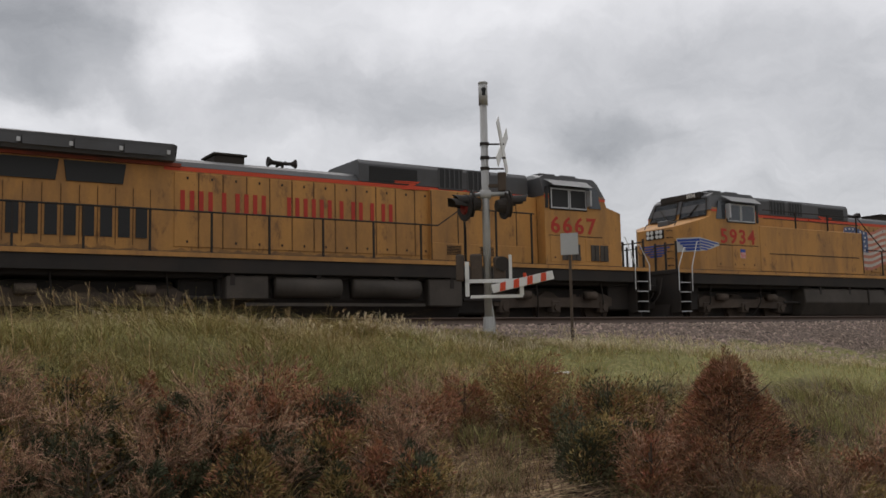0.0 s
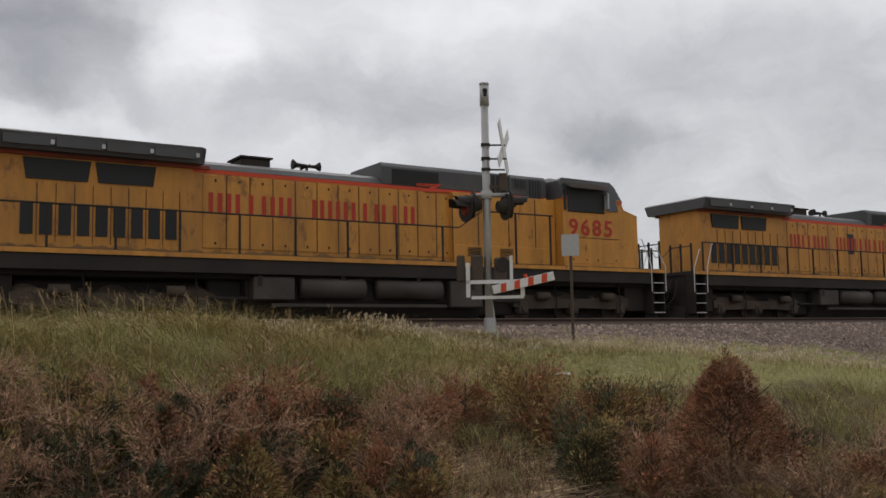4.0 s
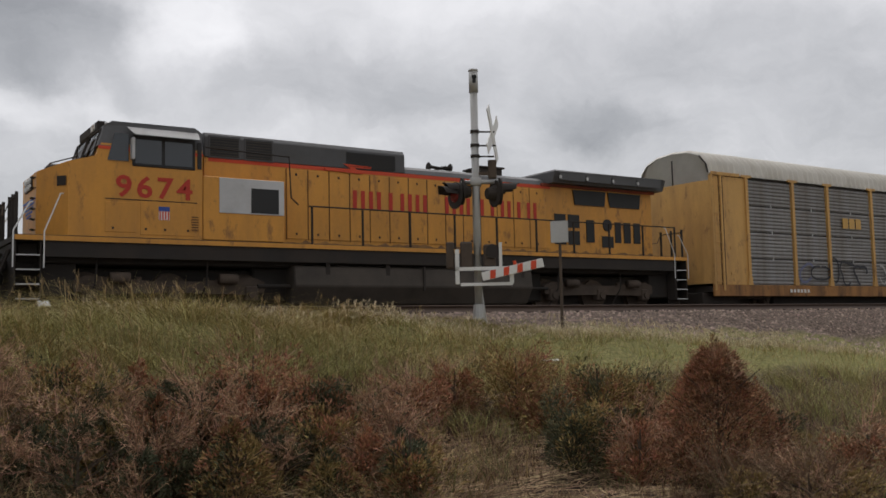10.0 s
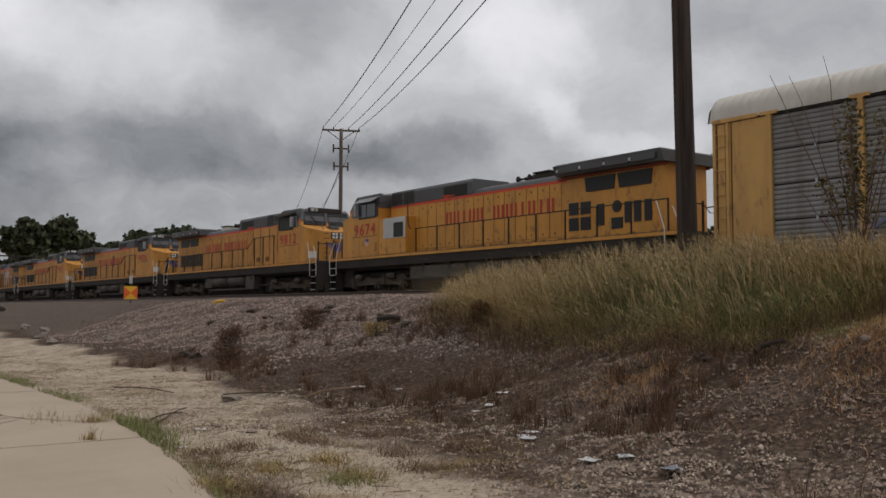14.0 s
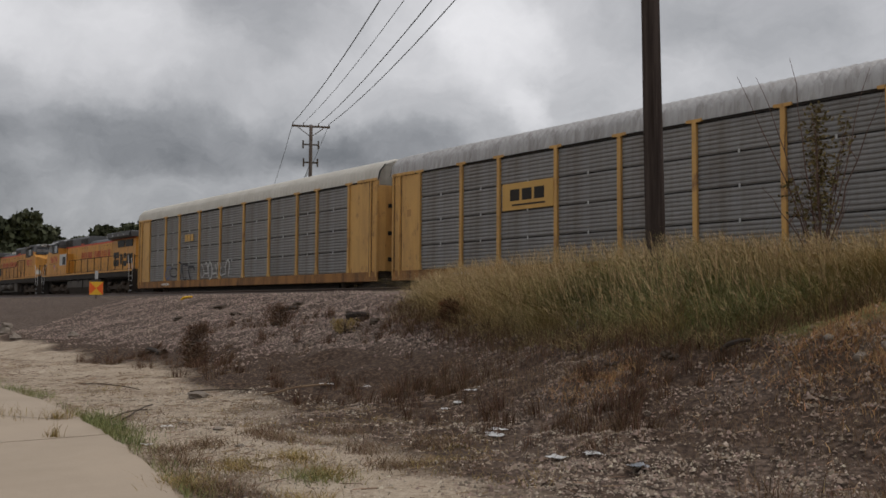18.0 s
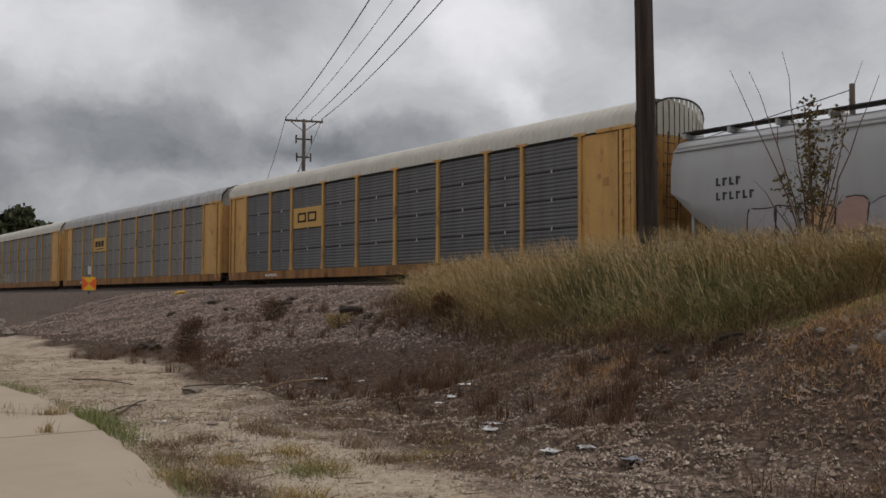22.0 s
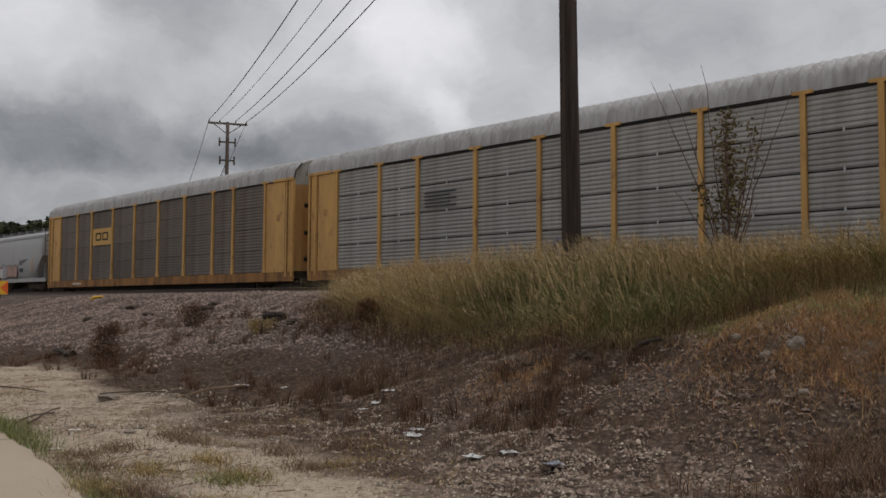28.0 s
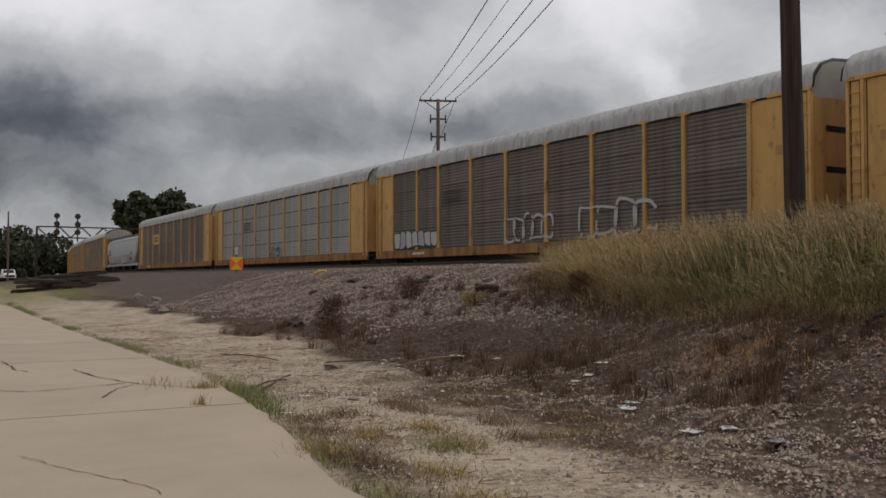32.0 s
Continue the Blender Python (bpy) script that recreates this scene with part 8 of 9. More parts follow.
def grass():
    rng = np.random.default_rng(77)
    inside = lambda x, y: (y > tall_base(x) + 0.1 + (fbm(x * 1.3, y * 1.3, 61) - .5) * 1.0) * np.clip((15.6 - y) / 1.2, 0.0, 1)
    xy, fan, r, i, c = tussocks(4200, -20, 12, 9.3, 15.4, inside, 10, 58, 0.36)
    size = (r.uniform(0.45, 1.15, len(c)) * (0.12 + 1.8 * fbm(c[:, 0] * 0.8, c[:, 1] * 0.8, 73)))[i]
    green = np.exp(-(((c[:, 0] + 11.3) / 2.3) ** 2 + ((c[:, 1] - 11.9) / 1.1) ** 2)) + 0.6 * np.exp(-(((c[:, 0] + 5.0) / 1.6) ** 2 + ((c[:, 1] - 12.6) / 0.8) ** 2))
    tone = fbm(c[:, 0] * 0.5, c[:, 1] * 0.8, 71) + 0.34 * green + 0.16 * smooth01(c[:, 0], -3, 2)
    tone = tone[i] + r.uniform(-0.13, 0.13, len(i))
    kinds = np.where(tone > 0.70, np.where(xy[:, 0] > -3.0, 3, 0), np.where(tone > 0.50, 1, 2))
    for q, m, nm, lab in ((0, GRASS, "tall_grass", "tall green grass in arching tussocks on the bank"), (1, OLIVE_GRASS, "olive_grass", "tall olive grass in arching tussocks on the bank"), (2, DRYGRASS, "dry_grass", "tall straw-coloured dry grass on the bank"), (3, LAWN, "meadow_grass", "fresh yellow-green grass in tussocks on the bank")):
        sel = kinds == q
        p = xy[sel]
        windy = np.interp(p[:, 0], [-4, 2], [0.20, 0.2])[:, None] * np.array([[-0.38, -0.42]])
        blades(nm, p, tall_h(p[:, 0], p[:, 1]) * 1.22 * size[sel] * r.uniform(0.4, 1.05, len(p)), r.uniform(0.005, 0.012, len(p)) * (1.4 if q == 0 else 1.0), m, lab, droop=1.15, seed=3 + q, fan=fan[sel] * 2.3 + windy, segs=3, arch=0.50)
    # dead stems at the foot of the grass
    xy, r = scatter(76000, -20, 9, 9.0, 15, lambda x, y: np.exp(-((y - tall_base(x) - 0.1) / 0.5) ** 2) * np.clip(0.3 + 1.6 * (fbm(x * 0.9, y * 0.9, 63) - 0.3), 0, 1), 18)
    blades("dead_stem", xy, r.uniform(0.12, 0.5, len(xy)), r.uniform(0.005, 0.011, len(xy)), DARKWEED, "brown dead stems at the foot of the grass", droop=0.9, seed=31)
    xy, r = scatter(17000, -19.5, 9, 10.2, 15.2, lambda x, y: (y > tall_base(x) + 0.4) * np.interp(x, [-19, -12, -6, -3, 3, 9], [1, 1, 0.9, 0.2, 0.06, 0.03]) * np.clip(0.2 + 2.2 * (fbm(x * 0.8, y * 0.8, 65) - 0.32), 0, 1), 12)
    plumes("grass_plume", xy, tall_h(xy[:, 0], xy[:, 1]) * r.uniform(0.75, 1.18, len(xy)) + 0.05, PLUME, "pale feathery seed heads above the grass", lean=(-0.13, -0.15), seed=4)
    # short grass towards the crossing and along the pavement
    xy, fan, r, i, c = tussocks(2800, 5, 40, 7.4, 14.6, lambda x, y: np.clip(0.15 + 1.6 * (fbm(x * 0.7, y * 0.9, 81) - 0.25), 0, 1) * np.clip((verge_line(x) - 0.05 - y) / 0.3, 0, 1) * np.clip((y - 7.6 - (x - 16) * -0.03) / 1.2, 0.05, 1), 13, 40, 0.34)
    dry = r.uniform(0, 1, len(c))[i] * 0.5 + r.uniform(0, 0.5, len(i)) + (xy[:, 1] > verge_line(xy[:, 0]) - 0.5) * 0.3 > 0.66
    tall = np.interp(xy[:, 1], [7, 9, 11, 14], [0.42, 0.40, 0.30, 0.22])
    for sel, m, nm, lab in ((~dry, LAWN, "short_grass", "short green grass below the ballast"), (dry, DRYGRASS, "short_dry_grass", "short pale dry grass below the ballast")):
        p = xy[sel]
        blades(nm, p, tall[sel] * r.uniform(0.4, 1.05, len(p)), r.uniform(0.007, 0.014, len(p)), m, lab, droop=0.6, seed=5, fan=fan[sel])
    # a pale feathery strip along the foot of the ballast
    xy, r = scatter(22000, 3, 26, 9.6, 14.6, lambda x, y: np.clip(2.0 * (fbm(x * 0.7, y * 0.7, 67) - 0.30), 0, 1) * np.exp(-((y - verge_line(x) + 0.35) / 0.45) ** 2), 19)
    plumes("pale_plume", xy, r.uniform(0.15, 0.36, len(xy)), PALE_VERGE, "pale feathery grass along the ballast", seed=14)
    xy, fan, r, i, c = tussocks(800, 7.5, 14, 4.4, 9.4, lambda x, y: np.clip(0.15 + 1.5 * (fbm(x * 0.8, y * 0.8, 73) - 0.28), 0, 1), 23, 60, 0.24)
    kind = r.integers(0, 3, len(c))[i]
    for sel, m, nm, lab in ((kind < 2, LAWN, "rough_grass", "rough green grass among dead weeds"), (kind == 2, BROWNWEED, "rough_weed", "brown weeds among rough grass")):
        blades(nm, xy[sel], r.uniform(0.12, 0.45, sel.sum()), r.uniform(0.006, 0.011, sel.sum()), m, lab, droop=0.8, seed=25, fan=fan[sel])
    xy, r = scatter(110000, 2.5, 28, 9.6, 14.6, lambda x, y: np.exp(-((y - verge_line(x) + 0.12) / 0.40) ** 2) * np.clip(0.35 + 1.4 * (fbm(x * 0.6, y * 2, 75) - 0.3), 0, 1), 29)
    blades("pale_verge", xy, r.uniform(0.06, 0.24, len(xy)), r.uniform(0.009, 0.017, len(xy)), PALE_VERGE, "bleached dry grass along the foot of the ballast", droop=1.4, seed=36)
    xy, r = scatter(15000, 0.5, 10.5, 5.0, 9.4, lambda x, y: np.clip(0.1 + 1.5 * (fbm(x * 0.9, y * 0.9, 79) - 0.34), 0, 1), 37)
    twigs("dry_stalk", xy, r.uniform(0.08, 0.40, len(xy)), STRAW, "pale dry stalks lying between the shrubs", 38)
    xy, r = scatter(15000, 3.4, 8.4, 5.4, 9.6, lambda x, y: np.clip(0.25 + 1.8 * (fbm(x * 1.1, y * 1.1, 141) - 0.36), 0, 1) * (np.degrees(np.arctan2(x, y)) > 28) * (np.degrees(np.arctan2(x, y)) < 47), 137)
    twigs("straw_mat", xy, r.uniform(0.06, 0.34, len(xy)), STRAW, "bleached straw and stalks matted on bare soil", 138)
    xy, fan, r, i, c = tussocks(560, 3.6, 8.6, 5.4, 9.4, lambda x, y: np.clip(0.2 + 2.0 * (fbm(x * 1.2, y * 1.2, 151) - 0.4), 0, 1) * (np.degrees(np.arctan2(x, y)) > 27) * (np.degrees(np.arctan2(x, y)) < 48), 142, 60, 0.16)
    blades("stubble", xy, r.uniform(0.05, 0.30, len(xy)), r.uniform(0.004, 0.009, len(xy)), DARKWEED, "brown weed stubble on bare soil", droop=1.0, seed=143, fan=fan)
    # straw and green between the shrubs
    xy, fan, r, i, c = tussocks(1700, -3, 11, 5.6, 10.0, lambda x, y: np.clip(0.1 + 1.5 * (fbm(x * 0.8, y * 0.8, 69) - 0.3), 0, 1), 22, 50, 0.26)
    kind = r.integers(0, 4, len(c))[i]
    for sel, m, nm, lab in ((kind == 0, GRASS, "bank_grass", "green grass between the shrubs"), (kind == 1, DRYGRASS, "bank_straw", "pale straw between the shrubs"), (kind >= 2, BROWNWEED, "bank_weed", "brown dead weeds between the shrubs")):
        blades(nm, xy[sel], r.uniform(0.10, 0.42, sel.sum()), r.uniform(0.005, 0.010, sel.sum()), m, lab, droop=0.9, seed=15, fan=fan[sel])
    # orange-tan turf on the spur and straw at the foot of the bank
    xy, r = scatter(190000, -9.5, 0, 7.2, 12.2, lambda x, y: np.clip(1.5 * np.exp(-(((x + 5.0) / 1.25) ** 2 + ((y - 9.65) / 0.9) ** 2)) * np.clip(0.35 + 1.6 * (fbm(x * 1.4, y * 1.4, 92) - 0.3), 0, 1) + 0.5 * np.exp(-(((x + 8.9) / 0.5) ** 2 + ((y - 8.9) / 0.5) ** 2)), 0, 1), 14)
    blades("spur_turf", xy, r.uniform(0.04, 0.15, len(xy)), r.uniform(0.007, 0.014, len(xy)), SPUR, "matted orange-tan dry turf on the spur", droop=1.5, seed=6)
    xy, r = scatter(16000, -4.4, 0.5, 7.4, 10.8, lambda x, y: np.clip(0.1 + 1.8 * (fbm(x * 1.0, y * 1.0, 97) - 0.3), 0, 1), 34)
    blades("dead_weed", xy, r.uniform(0.10, 0.40, len(xy)), r.uniform(0.005, 0.011, len(xy)), BROWNWEED, "thick brown dead weeds beside the spur", droop=0.9, seed=35)
    xy, r = scatter(30000, -8.5, 9.5, 6.4, 11.9, lambda x, y: np.clip(0.9 * (fbm(x * 1.1, y * 1.1, 91) - 0.38) * np.clip((y - 6.6) / 1.2, 0, 1) * np.clip((x + 5.0) / 2, 0, 1) * 2.2, 0, 1), 24)
    blades("straw", xy, r.uniform(0.07, 0.26, len(xy)), r.uniform(0.006, 0.012, len(xy)), DRYGRASS, "matted dry straw on the bank", droop=1.3, seed=16)
    xy, r = scatter(64000, -13, 10, 6.0, 11.2, lambda x, y: np.clip(2.4 * (fbm(x * 0.9 + 5, y * 0.9, 95) - 0.44), 0, 1) * np.clip((y - 6.0) / 1.5, 0, 1), 15)
    blades("dead_weed", xy, r.uniform(0.05, 0.26, len(xy)), r.uniform(0.004, 0.010, len(xy)), BROWNWEED, "brown dead weeds on the bank", droop=0.9, seed=7)
    xy, fan, r, i, c = tussocks(380, -5.2, -0.6, 5.8, 8.9, lambda x, y: np.clip(0.3 + 2.0 * (fbm(x * 1.1, y * 1.1, 161) - 0.4), 0, 1) * smooth01(x, -5.0, -3.6), 162, 70, 0.22)
    blades("dark_weed", xy, r.uniform(0.08, 0.36, len(xy)), r.uniform(0.005, 0.011, len(xy)), DARKWEED, "tangled dark brown weeds beside the spur", droop=1.0, seed=163, fan=fan)
    # dead weeds on the left bank, in clumps
    xy, fan, r, i, c = tussocks(1900, -27, -7.0, 6.8, 12.8, lambda x, y: np.clip(2.4 * (fbm(x * 0.6, y * 0.6, 101) - 0.38), 0.03, 1) * np.clip((y - 7.0 + (x + 14) * 0.05) / 0.8, 0, 1) * np.interp(x, [-27, -20, -13, -9], [0.4, 0.7, 1, 1]) * (y < tall_base(np.maximum(x, -19)) + 0.3), 16, 60, 0.11)
    size = r.uniform(0.12, 0.46, len(c))[i]
    blades("dead_weed", xy, size * r.uniform(0.5, 1.1, len(xy)), r.uniform(0.005, 0.012, len(xy)), DARKWEED, "dark brown dead weed clumps on the gravel bank", droop=0.35, seed=8, fan=fan * 0.5)
    # scrub on the dirt and along the slab's edge
    patchy = lambda x, y: np.clip(5.0 * (fbm(x * 0.9, y * 0.9, 111) - 0.55), 0, 1) * (y > pave_edge(x) + 0.1) * np.interp(x, [-34, -16, -9.5, -6, -3], [0.2, 0.3, 0.9, 1, 1])
    xy, r = scatter(150000, -26, -3, 2.4, 7.4, patchy, 17)
    kind = fbm(xy[:, 0] * 1.6, xy[:, 1] * 1.6, 113) + r.uniform(-0.12, 0.12, len(xy))
    for sel, m, nm, lab in ((kind > 0.56, OLIVE_NEEDLE, "scrub_grass", "olive scrub grass on the dirt"), (kind <= 0.56, BROWNWEED, "dry_scrub", "dry brown scrub on the dirt")):
        blades(nm, xy[sel], r.uniform(0.02, 0.10, sel.sum()), r.uniform(0.006, 0.012, sel.sum()), m, lab, droop=1.8, seed=9)
    xy, r = scatter(16000, -34, -3, 2.4, 9.0, lambda x, y: (0.12 + 0.9 * np.clip(4 * (fbm(x * 0.8, y * 0.8, 115) - 0.52), 0, 1)) * (y > pave_edge(x) + 0.05), 27)
    twigs("twig_litter", xy, r.uniform(0.04, 0.22, len(xy)), BROWNWEED, "dark dead twigs and leaf litter on the dirt", 28)
    xs = rng.uniform(-60, -3, 20000)
    ys = pave_edge(xs) + np.abs(rng.normal(0, 0.20, len(xs))) + 0.02
    k = rng.uniform(0, 1, len(xs)) < np.clip(3.2 * (fbm(xs * 0.8, ys * 0 + 3, 121) - 0.36), 0.05, 1)
    xy = np.stack([xs[k], ys[k]], -1)
    blades("edge_grass", xy, rng.uniform(0.03, 0.17, len(xy)), rng.uniform(0.006, 0.012, len(xy)), GRASS, "green and olive grass along the slab edge", droop=0.9, seed=10)
    xs = np.concatenate([rng.normal(-12.9, 0.5, 900), rng.normal(-11.95, 0.3, 300)])
    ys = pave_edge(xs) + np.abs(rng.normal(0, 0.22, len(xs)))
    blades("edge_tuft", np.stack([xs, ys], -1), rng.uniform(0.04, 0.20, len(xs)), rng.uniform(0.006, 0.011, len(xs)), GRASS, "fresh green tuft at the slab edge", droop=0.6, seed=11)
    xs = np.concatenate([rng.normal(-13.75, 0.10, 160), rng.normal(-12.04, 0.05, 60), rng.normal(-14.3, 0.3, 60)])
    ys = np.concatenate([rng.normal(3.75, 0.12, 160), rng.normal(3.2, 0.04, 60), rng.normal(3.3, 0.15, 60)])
    blades("joint_weed", np.stack([xs, ys], -1), rng.uniform(0.05, 0.22, len(xs)), rng.uniform(0.005, 0.009, len(xs)), OLIVE_NEEDLE, "weeds in the slab joints", droop=0.7, seed=12, zf=np.full(len(xs), PAVE_Z))
    for i, (x, y, m) in enumerate(((-10.96, 5.24, BROWNWEED), (-9.11, 4.67, OLIVE_NEEDLE), (-8.12, 4.46, OLIVE_NEEDLE), (-9.00, 4.00, OLIVE_NEEDLE), (-10.43, 5.18, BROWNWEED), (-8.12, 5.20, BROWNWEED), (-9.14, 5.55, BROWNWEED), (-8.92, 6.20, BROWNWEED), (-8.49, 3.29, OLIVE_NEEDLE), (-8.06, 4.30, GRASS), (-10.47, 4.38, BROWNWEED), (-10.34, 3.89, BROWNWEED), (-10.38, 6.06, BROWNWEED), (-7.2, 3.7, OLIVE_NEEDLE), (-9.6, 3.7, BROWNWEED), (-8.1, 3.4, BROWNWEED), (-6.2, 3.5, OLIVE_NEEDLE))):
        p = rng.normal(0, 0.13, (420, 2)) * (1.4, 1.0) + (x, y)
        blades("tuft", p, rng.uniform(0.03, 0.17, 420), rng.uniform(0.005, 0.010, 420), m, "low tuft of scrubby grass on the dirt", droop=1.8, seed=20 + i)


grass()


def needle_mass(rng, h, w, shape, n, ln, wd):
    """Sprigs of a ragged shrub: limbs of uneven reach carry twigs, and strips sit along the twigs."""
    nb = max(16, n // 110)
    bz = h * rng.uniform(0.02, 0.92, nb)
    ba = rng.uniform(0, 6.283, nb)
    prof = w / 2 * ((1 - bz / h) ** 1.0 + 0.05 if shape == "cone" else np.sqrt(np.clip(1 - ((bz / h - 0.38) / 0.66) ** 2, 0.05, 1)))
    bl = prof * rng.uniform(0.45, 1.25, nb) * (1 + 0.35 * np.sin(ba * 2 + rng.uniform(0, 6)) * np.sin(bz * 5))
    up = rng.uniform(0.0, 0.9, nb) if shape != "cone" else rng.uniform(0.1, 0.6, nb)
    dirs = np.stack([np.cos(ba), np.sin(ba), up], -1)
    nt_ = 9
    i = np.repeat(np.arange(nb), nt_)
    u = rng.uniform(0.25, 1.0, len(i))
    tp = np.stack([np.zeros(len(i)), np.zeros(len(i)), bz[i]], -1) + dirs[i] * (bl[i] * u)[:, None]
    td = dirs[i] * 0.8 + rng.normal(0, 0.55, (len(i), 3)) + np.array([0, 0, 0.45])
    td /= np.linalg.norm(td, axis=1, keepdims=True)
    tl = rng.uniform(0.5, 1.9, len(i)) * (0.10 + 0.10 * w) * ((1.15 - 0.9 * bz[i] / h) if shape == "cone" else 1.0)
    per = max(4, n // len(i))
    j = np.repeat(np.arange(len(i)), per)
    v = rng.uniform(0.0, 1.0, len(j))
    p = tp[j] + td[j] * (tl[j] * v)[:, None] + rng.normal(0, 0.008, (len(j), 3))
    d = td[j] * 0.9 + rng.normal(0, 0.6, (len(j), 3))
    d /= np.linalg.norm(d, axis=1, keepdims=True)
    l = (rng.uniform(0.4, 1.3, len(j)) * ln)[:, None]
    t = np.cross(d, rng.normal(0, 1, d.shape))
    t /= np.linalg.norm(t, axis=1, keepdims=True) + 1e-6
    t *= wd
    q = np.cross(td, rng.normal(0, 1, td.shape))
    q /= np.linalg.norm(q, axis=1, keepdims=True) + 1e-6
    q *= 0.003
    V = np.concatenate([np.stack([p - t, p + t, p + d * l + t * 0.25, p + d * l - t * 0.25], 1), np.stack([tp - q, tp + q, tp + td * tl[:, None] * 1.25 + q * 0.3, tp + td * tl[:, None] * 1.25 - q * 0.3], 1)])
    V[:, :, 2] = np.maximum(V[:, :, 2], 0.01)
    F = np.arange(len(V) * 4).reshape(-1, 4)
    return V.reshape(-1, 3), F


def sprays(rng, start, axis, length, radius, n, ln, wd):
    """One branch of a juniper: pointed scale-leaf sprays round an axis, thick in the middle, ragged at the tip."""
    axis = axis / np.linalg.norm(axis)
    u = rng.uniform(0.0, 1.0, n) ** 0.85
    rad = rng.normal(0, 1, (n, 3))
    rad -= axis * (rad @ axis)[:, None]
    rad /= np.linalg.norm(rad, axis=1, keepdims=True) + 1e-6
    wide = radius * np.sin(np.pi * (0.12 + 0.80 * u)) * rng.uniform(0.35, 1.1, n)
    p = start + axis * (u * length)[:, None] + rad * wide[:, None]
    d = axis * rng.uniform(0.5, 1.2, n)[:, None] + rad * rng.uniform(0.2, 1.0, n)[:, None] + rng.normal(0, 0.25, (n, 3))
    d /= np.linalg.norm(d, axis=1, keepdims=True)
    l = (rng.uniform(0.55, 1.35, n) * ln)[:, None]
    t = np.cross(d, rng.normal(0, 1, (n, 3)))
    t /= np.linalg.norm(t, axis=1, keepdims=True) + 1e-6
    t *= wd * rng.uniform(0.6, 1.2, n)[:, None]
    return np.stack([p, p + d * l * 0.45 + t, p + d * l, p + d * l * 0.45 - t], 1)


def juniper(rng, h, w, shape, clumps, per, ln, wd, core):
    """Branches of one colour for a juniper; core: the share of its depth at which they begin."""
    out = []
    for k in range(clumps):
        a = rng.uniform(0, 6.283)
        if shape == "cone":
            z = h * 0.9 * rng.uniform(0.0, 1.0) ** 1.5
            reach = w / 2 * (1.04 - z / h) * rng.uniform(0.65, 1.2)
            axis = np.array([math.cos(a), math.sin(a), rng.uniform(0.35, 1.2)])
            length = max(0.12, reach * 1.15) * rng.uniform(0.8, 1.2)
        else:
            z = h * rng.uniform(0.0, 0.62)
            reach = w / 2 * math.sqrt(max(0.1, 1 - (z / h) ** 2)) * rng.uniform(0.55, 1.2)
            axis = np.array([math.cos(a), math.sin(a), rng.uniform(0.4, 1.9)])
            length = max(0.15, reach) * rng.uniform(0.7, 1.25)
        start = np.array([math.cos(a) * reach * core, math.sin(a) * reach * core, z])
        if start[2] + axis[2] / np.linalg.norm(axis) * length > h * 1.05:
            length *= 0.6
        q = sprays(rng, start, axis, length, 0.32 * length + 0.02, per, ln, wd)
        if shape == "cone":
            room = w / 2 * np.clip(1.08 - q[:, :1, 2] / h, 0.02, 1) * rng.uniform(0.8, 1.2)
            far = np.hypot(q[:, :1, 0], q[:, :1, 1]) + 1e-6
            pull = np.minimum(1.0, room / far)
            q[:, :, :2] -= q[:, :1, :2] * (1 - pull)[:, :, None]
        out.append(q)
    if shape == "cone":
        for k in range(4):
            out.append(sprays(rng, np.array([rng.normal(0, 0.03), rng.normal(0, 0.03), h * rng.uniform(0.62, 0.85)]), np.array([rng.normal(0, 0.12), rng.normal(0, 0.12), 1.0]), h * rng.uniform(0.14, 0.26), 0.03, per // 2, ln, wd * 0.8))
    V = np.concatenate(out)
    V[:, :, 2] = np.maximum(V[:, :, 2], 0.01)
    return V.reshape(-1, 3), np.arange(len(V) * 4).reshape(-1, 4)


def shrub(x, y, h, w, mats, shape, label, seed, n=2600, ln=0.05, wd=0.006):
    rng = np.random.default_rng(seed)
    z = float(ground_z(x, y)) - 0.04
    root = tagged(new("shrub"), label, "shrub", "shrubs on the bank")
    root.matrix_basis = pose(x, y, z, 0, 0, float(rng.uniform(0, 360)))
    bm = B()
    cyl(bm, (0, 0, 0), (0.02, 0.01, h * 0.85), 0.022, 0.006, 6)
    for k in range(9):
        a, zz = rng.uniform(0, 6.283), h * rng.uniform(0.1, 0.6)
        cyl(bm, (0, 0, zz), (math.cos(a) * w * 0.36, math.sin(a) * w * 0.36, zz + h * 0.25), 0.010, 0.003, 5)
    part("stem", bm, BARK, root, "thin woody stems")
    for i, (m, share) in enumerate(mats):
        if m is TAN_NEEDLE or m is BROWNWEED:
            V, F = needle_mass(rng, h, w * 0.95, shape, int(n * 0.55 * share), 0.06, 0.0034)
        else:
            count = max(5, int((10 + 22 * h * w) * share * 1.5))
            V, F = juniper(rng, h, w * (1.0 if m is not GREEN_NEEDLE else 0.86), shape, count, max(40, int(n * share / count)), ln, wd, 0.18 if m is GREEN_NEEDLE else 0.34)
        raw_mesh("foliage", V, F, m, root)
    return root


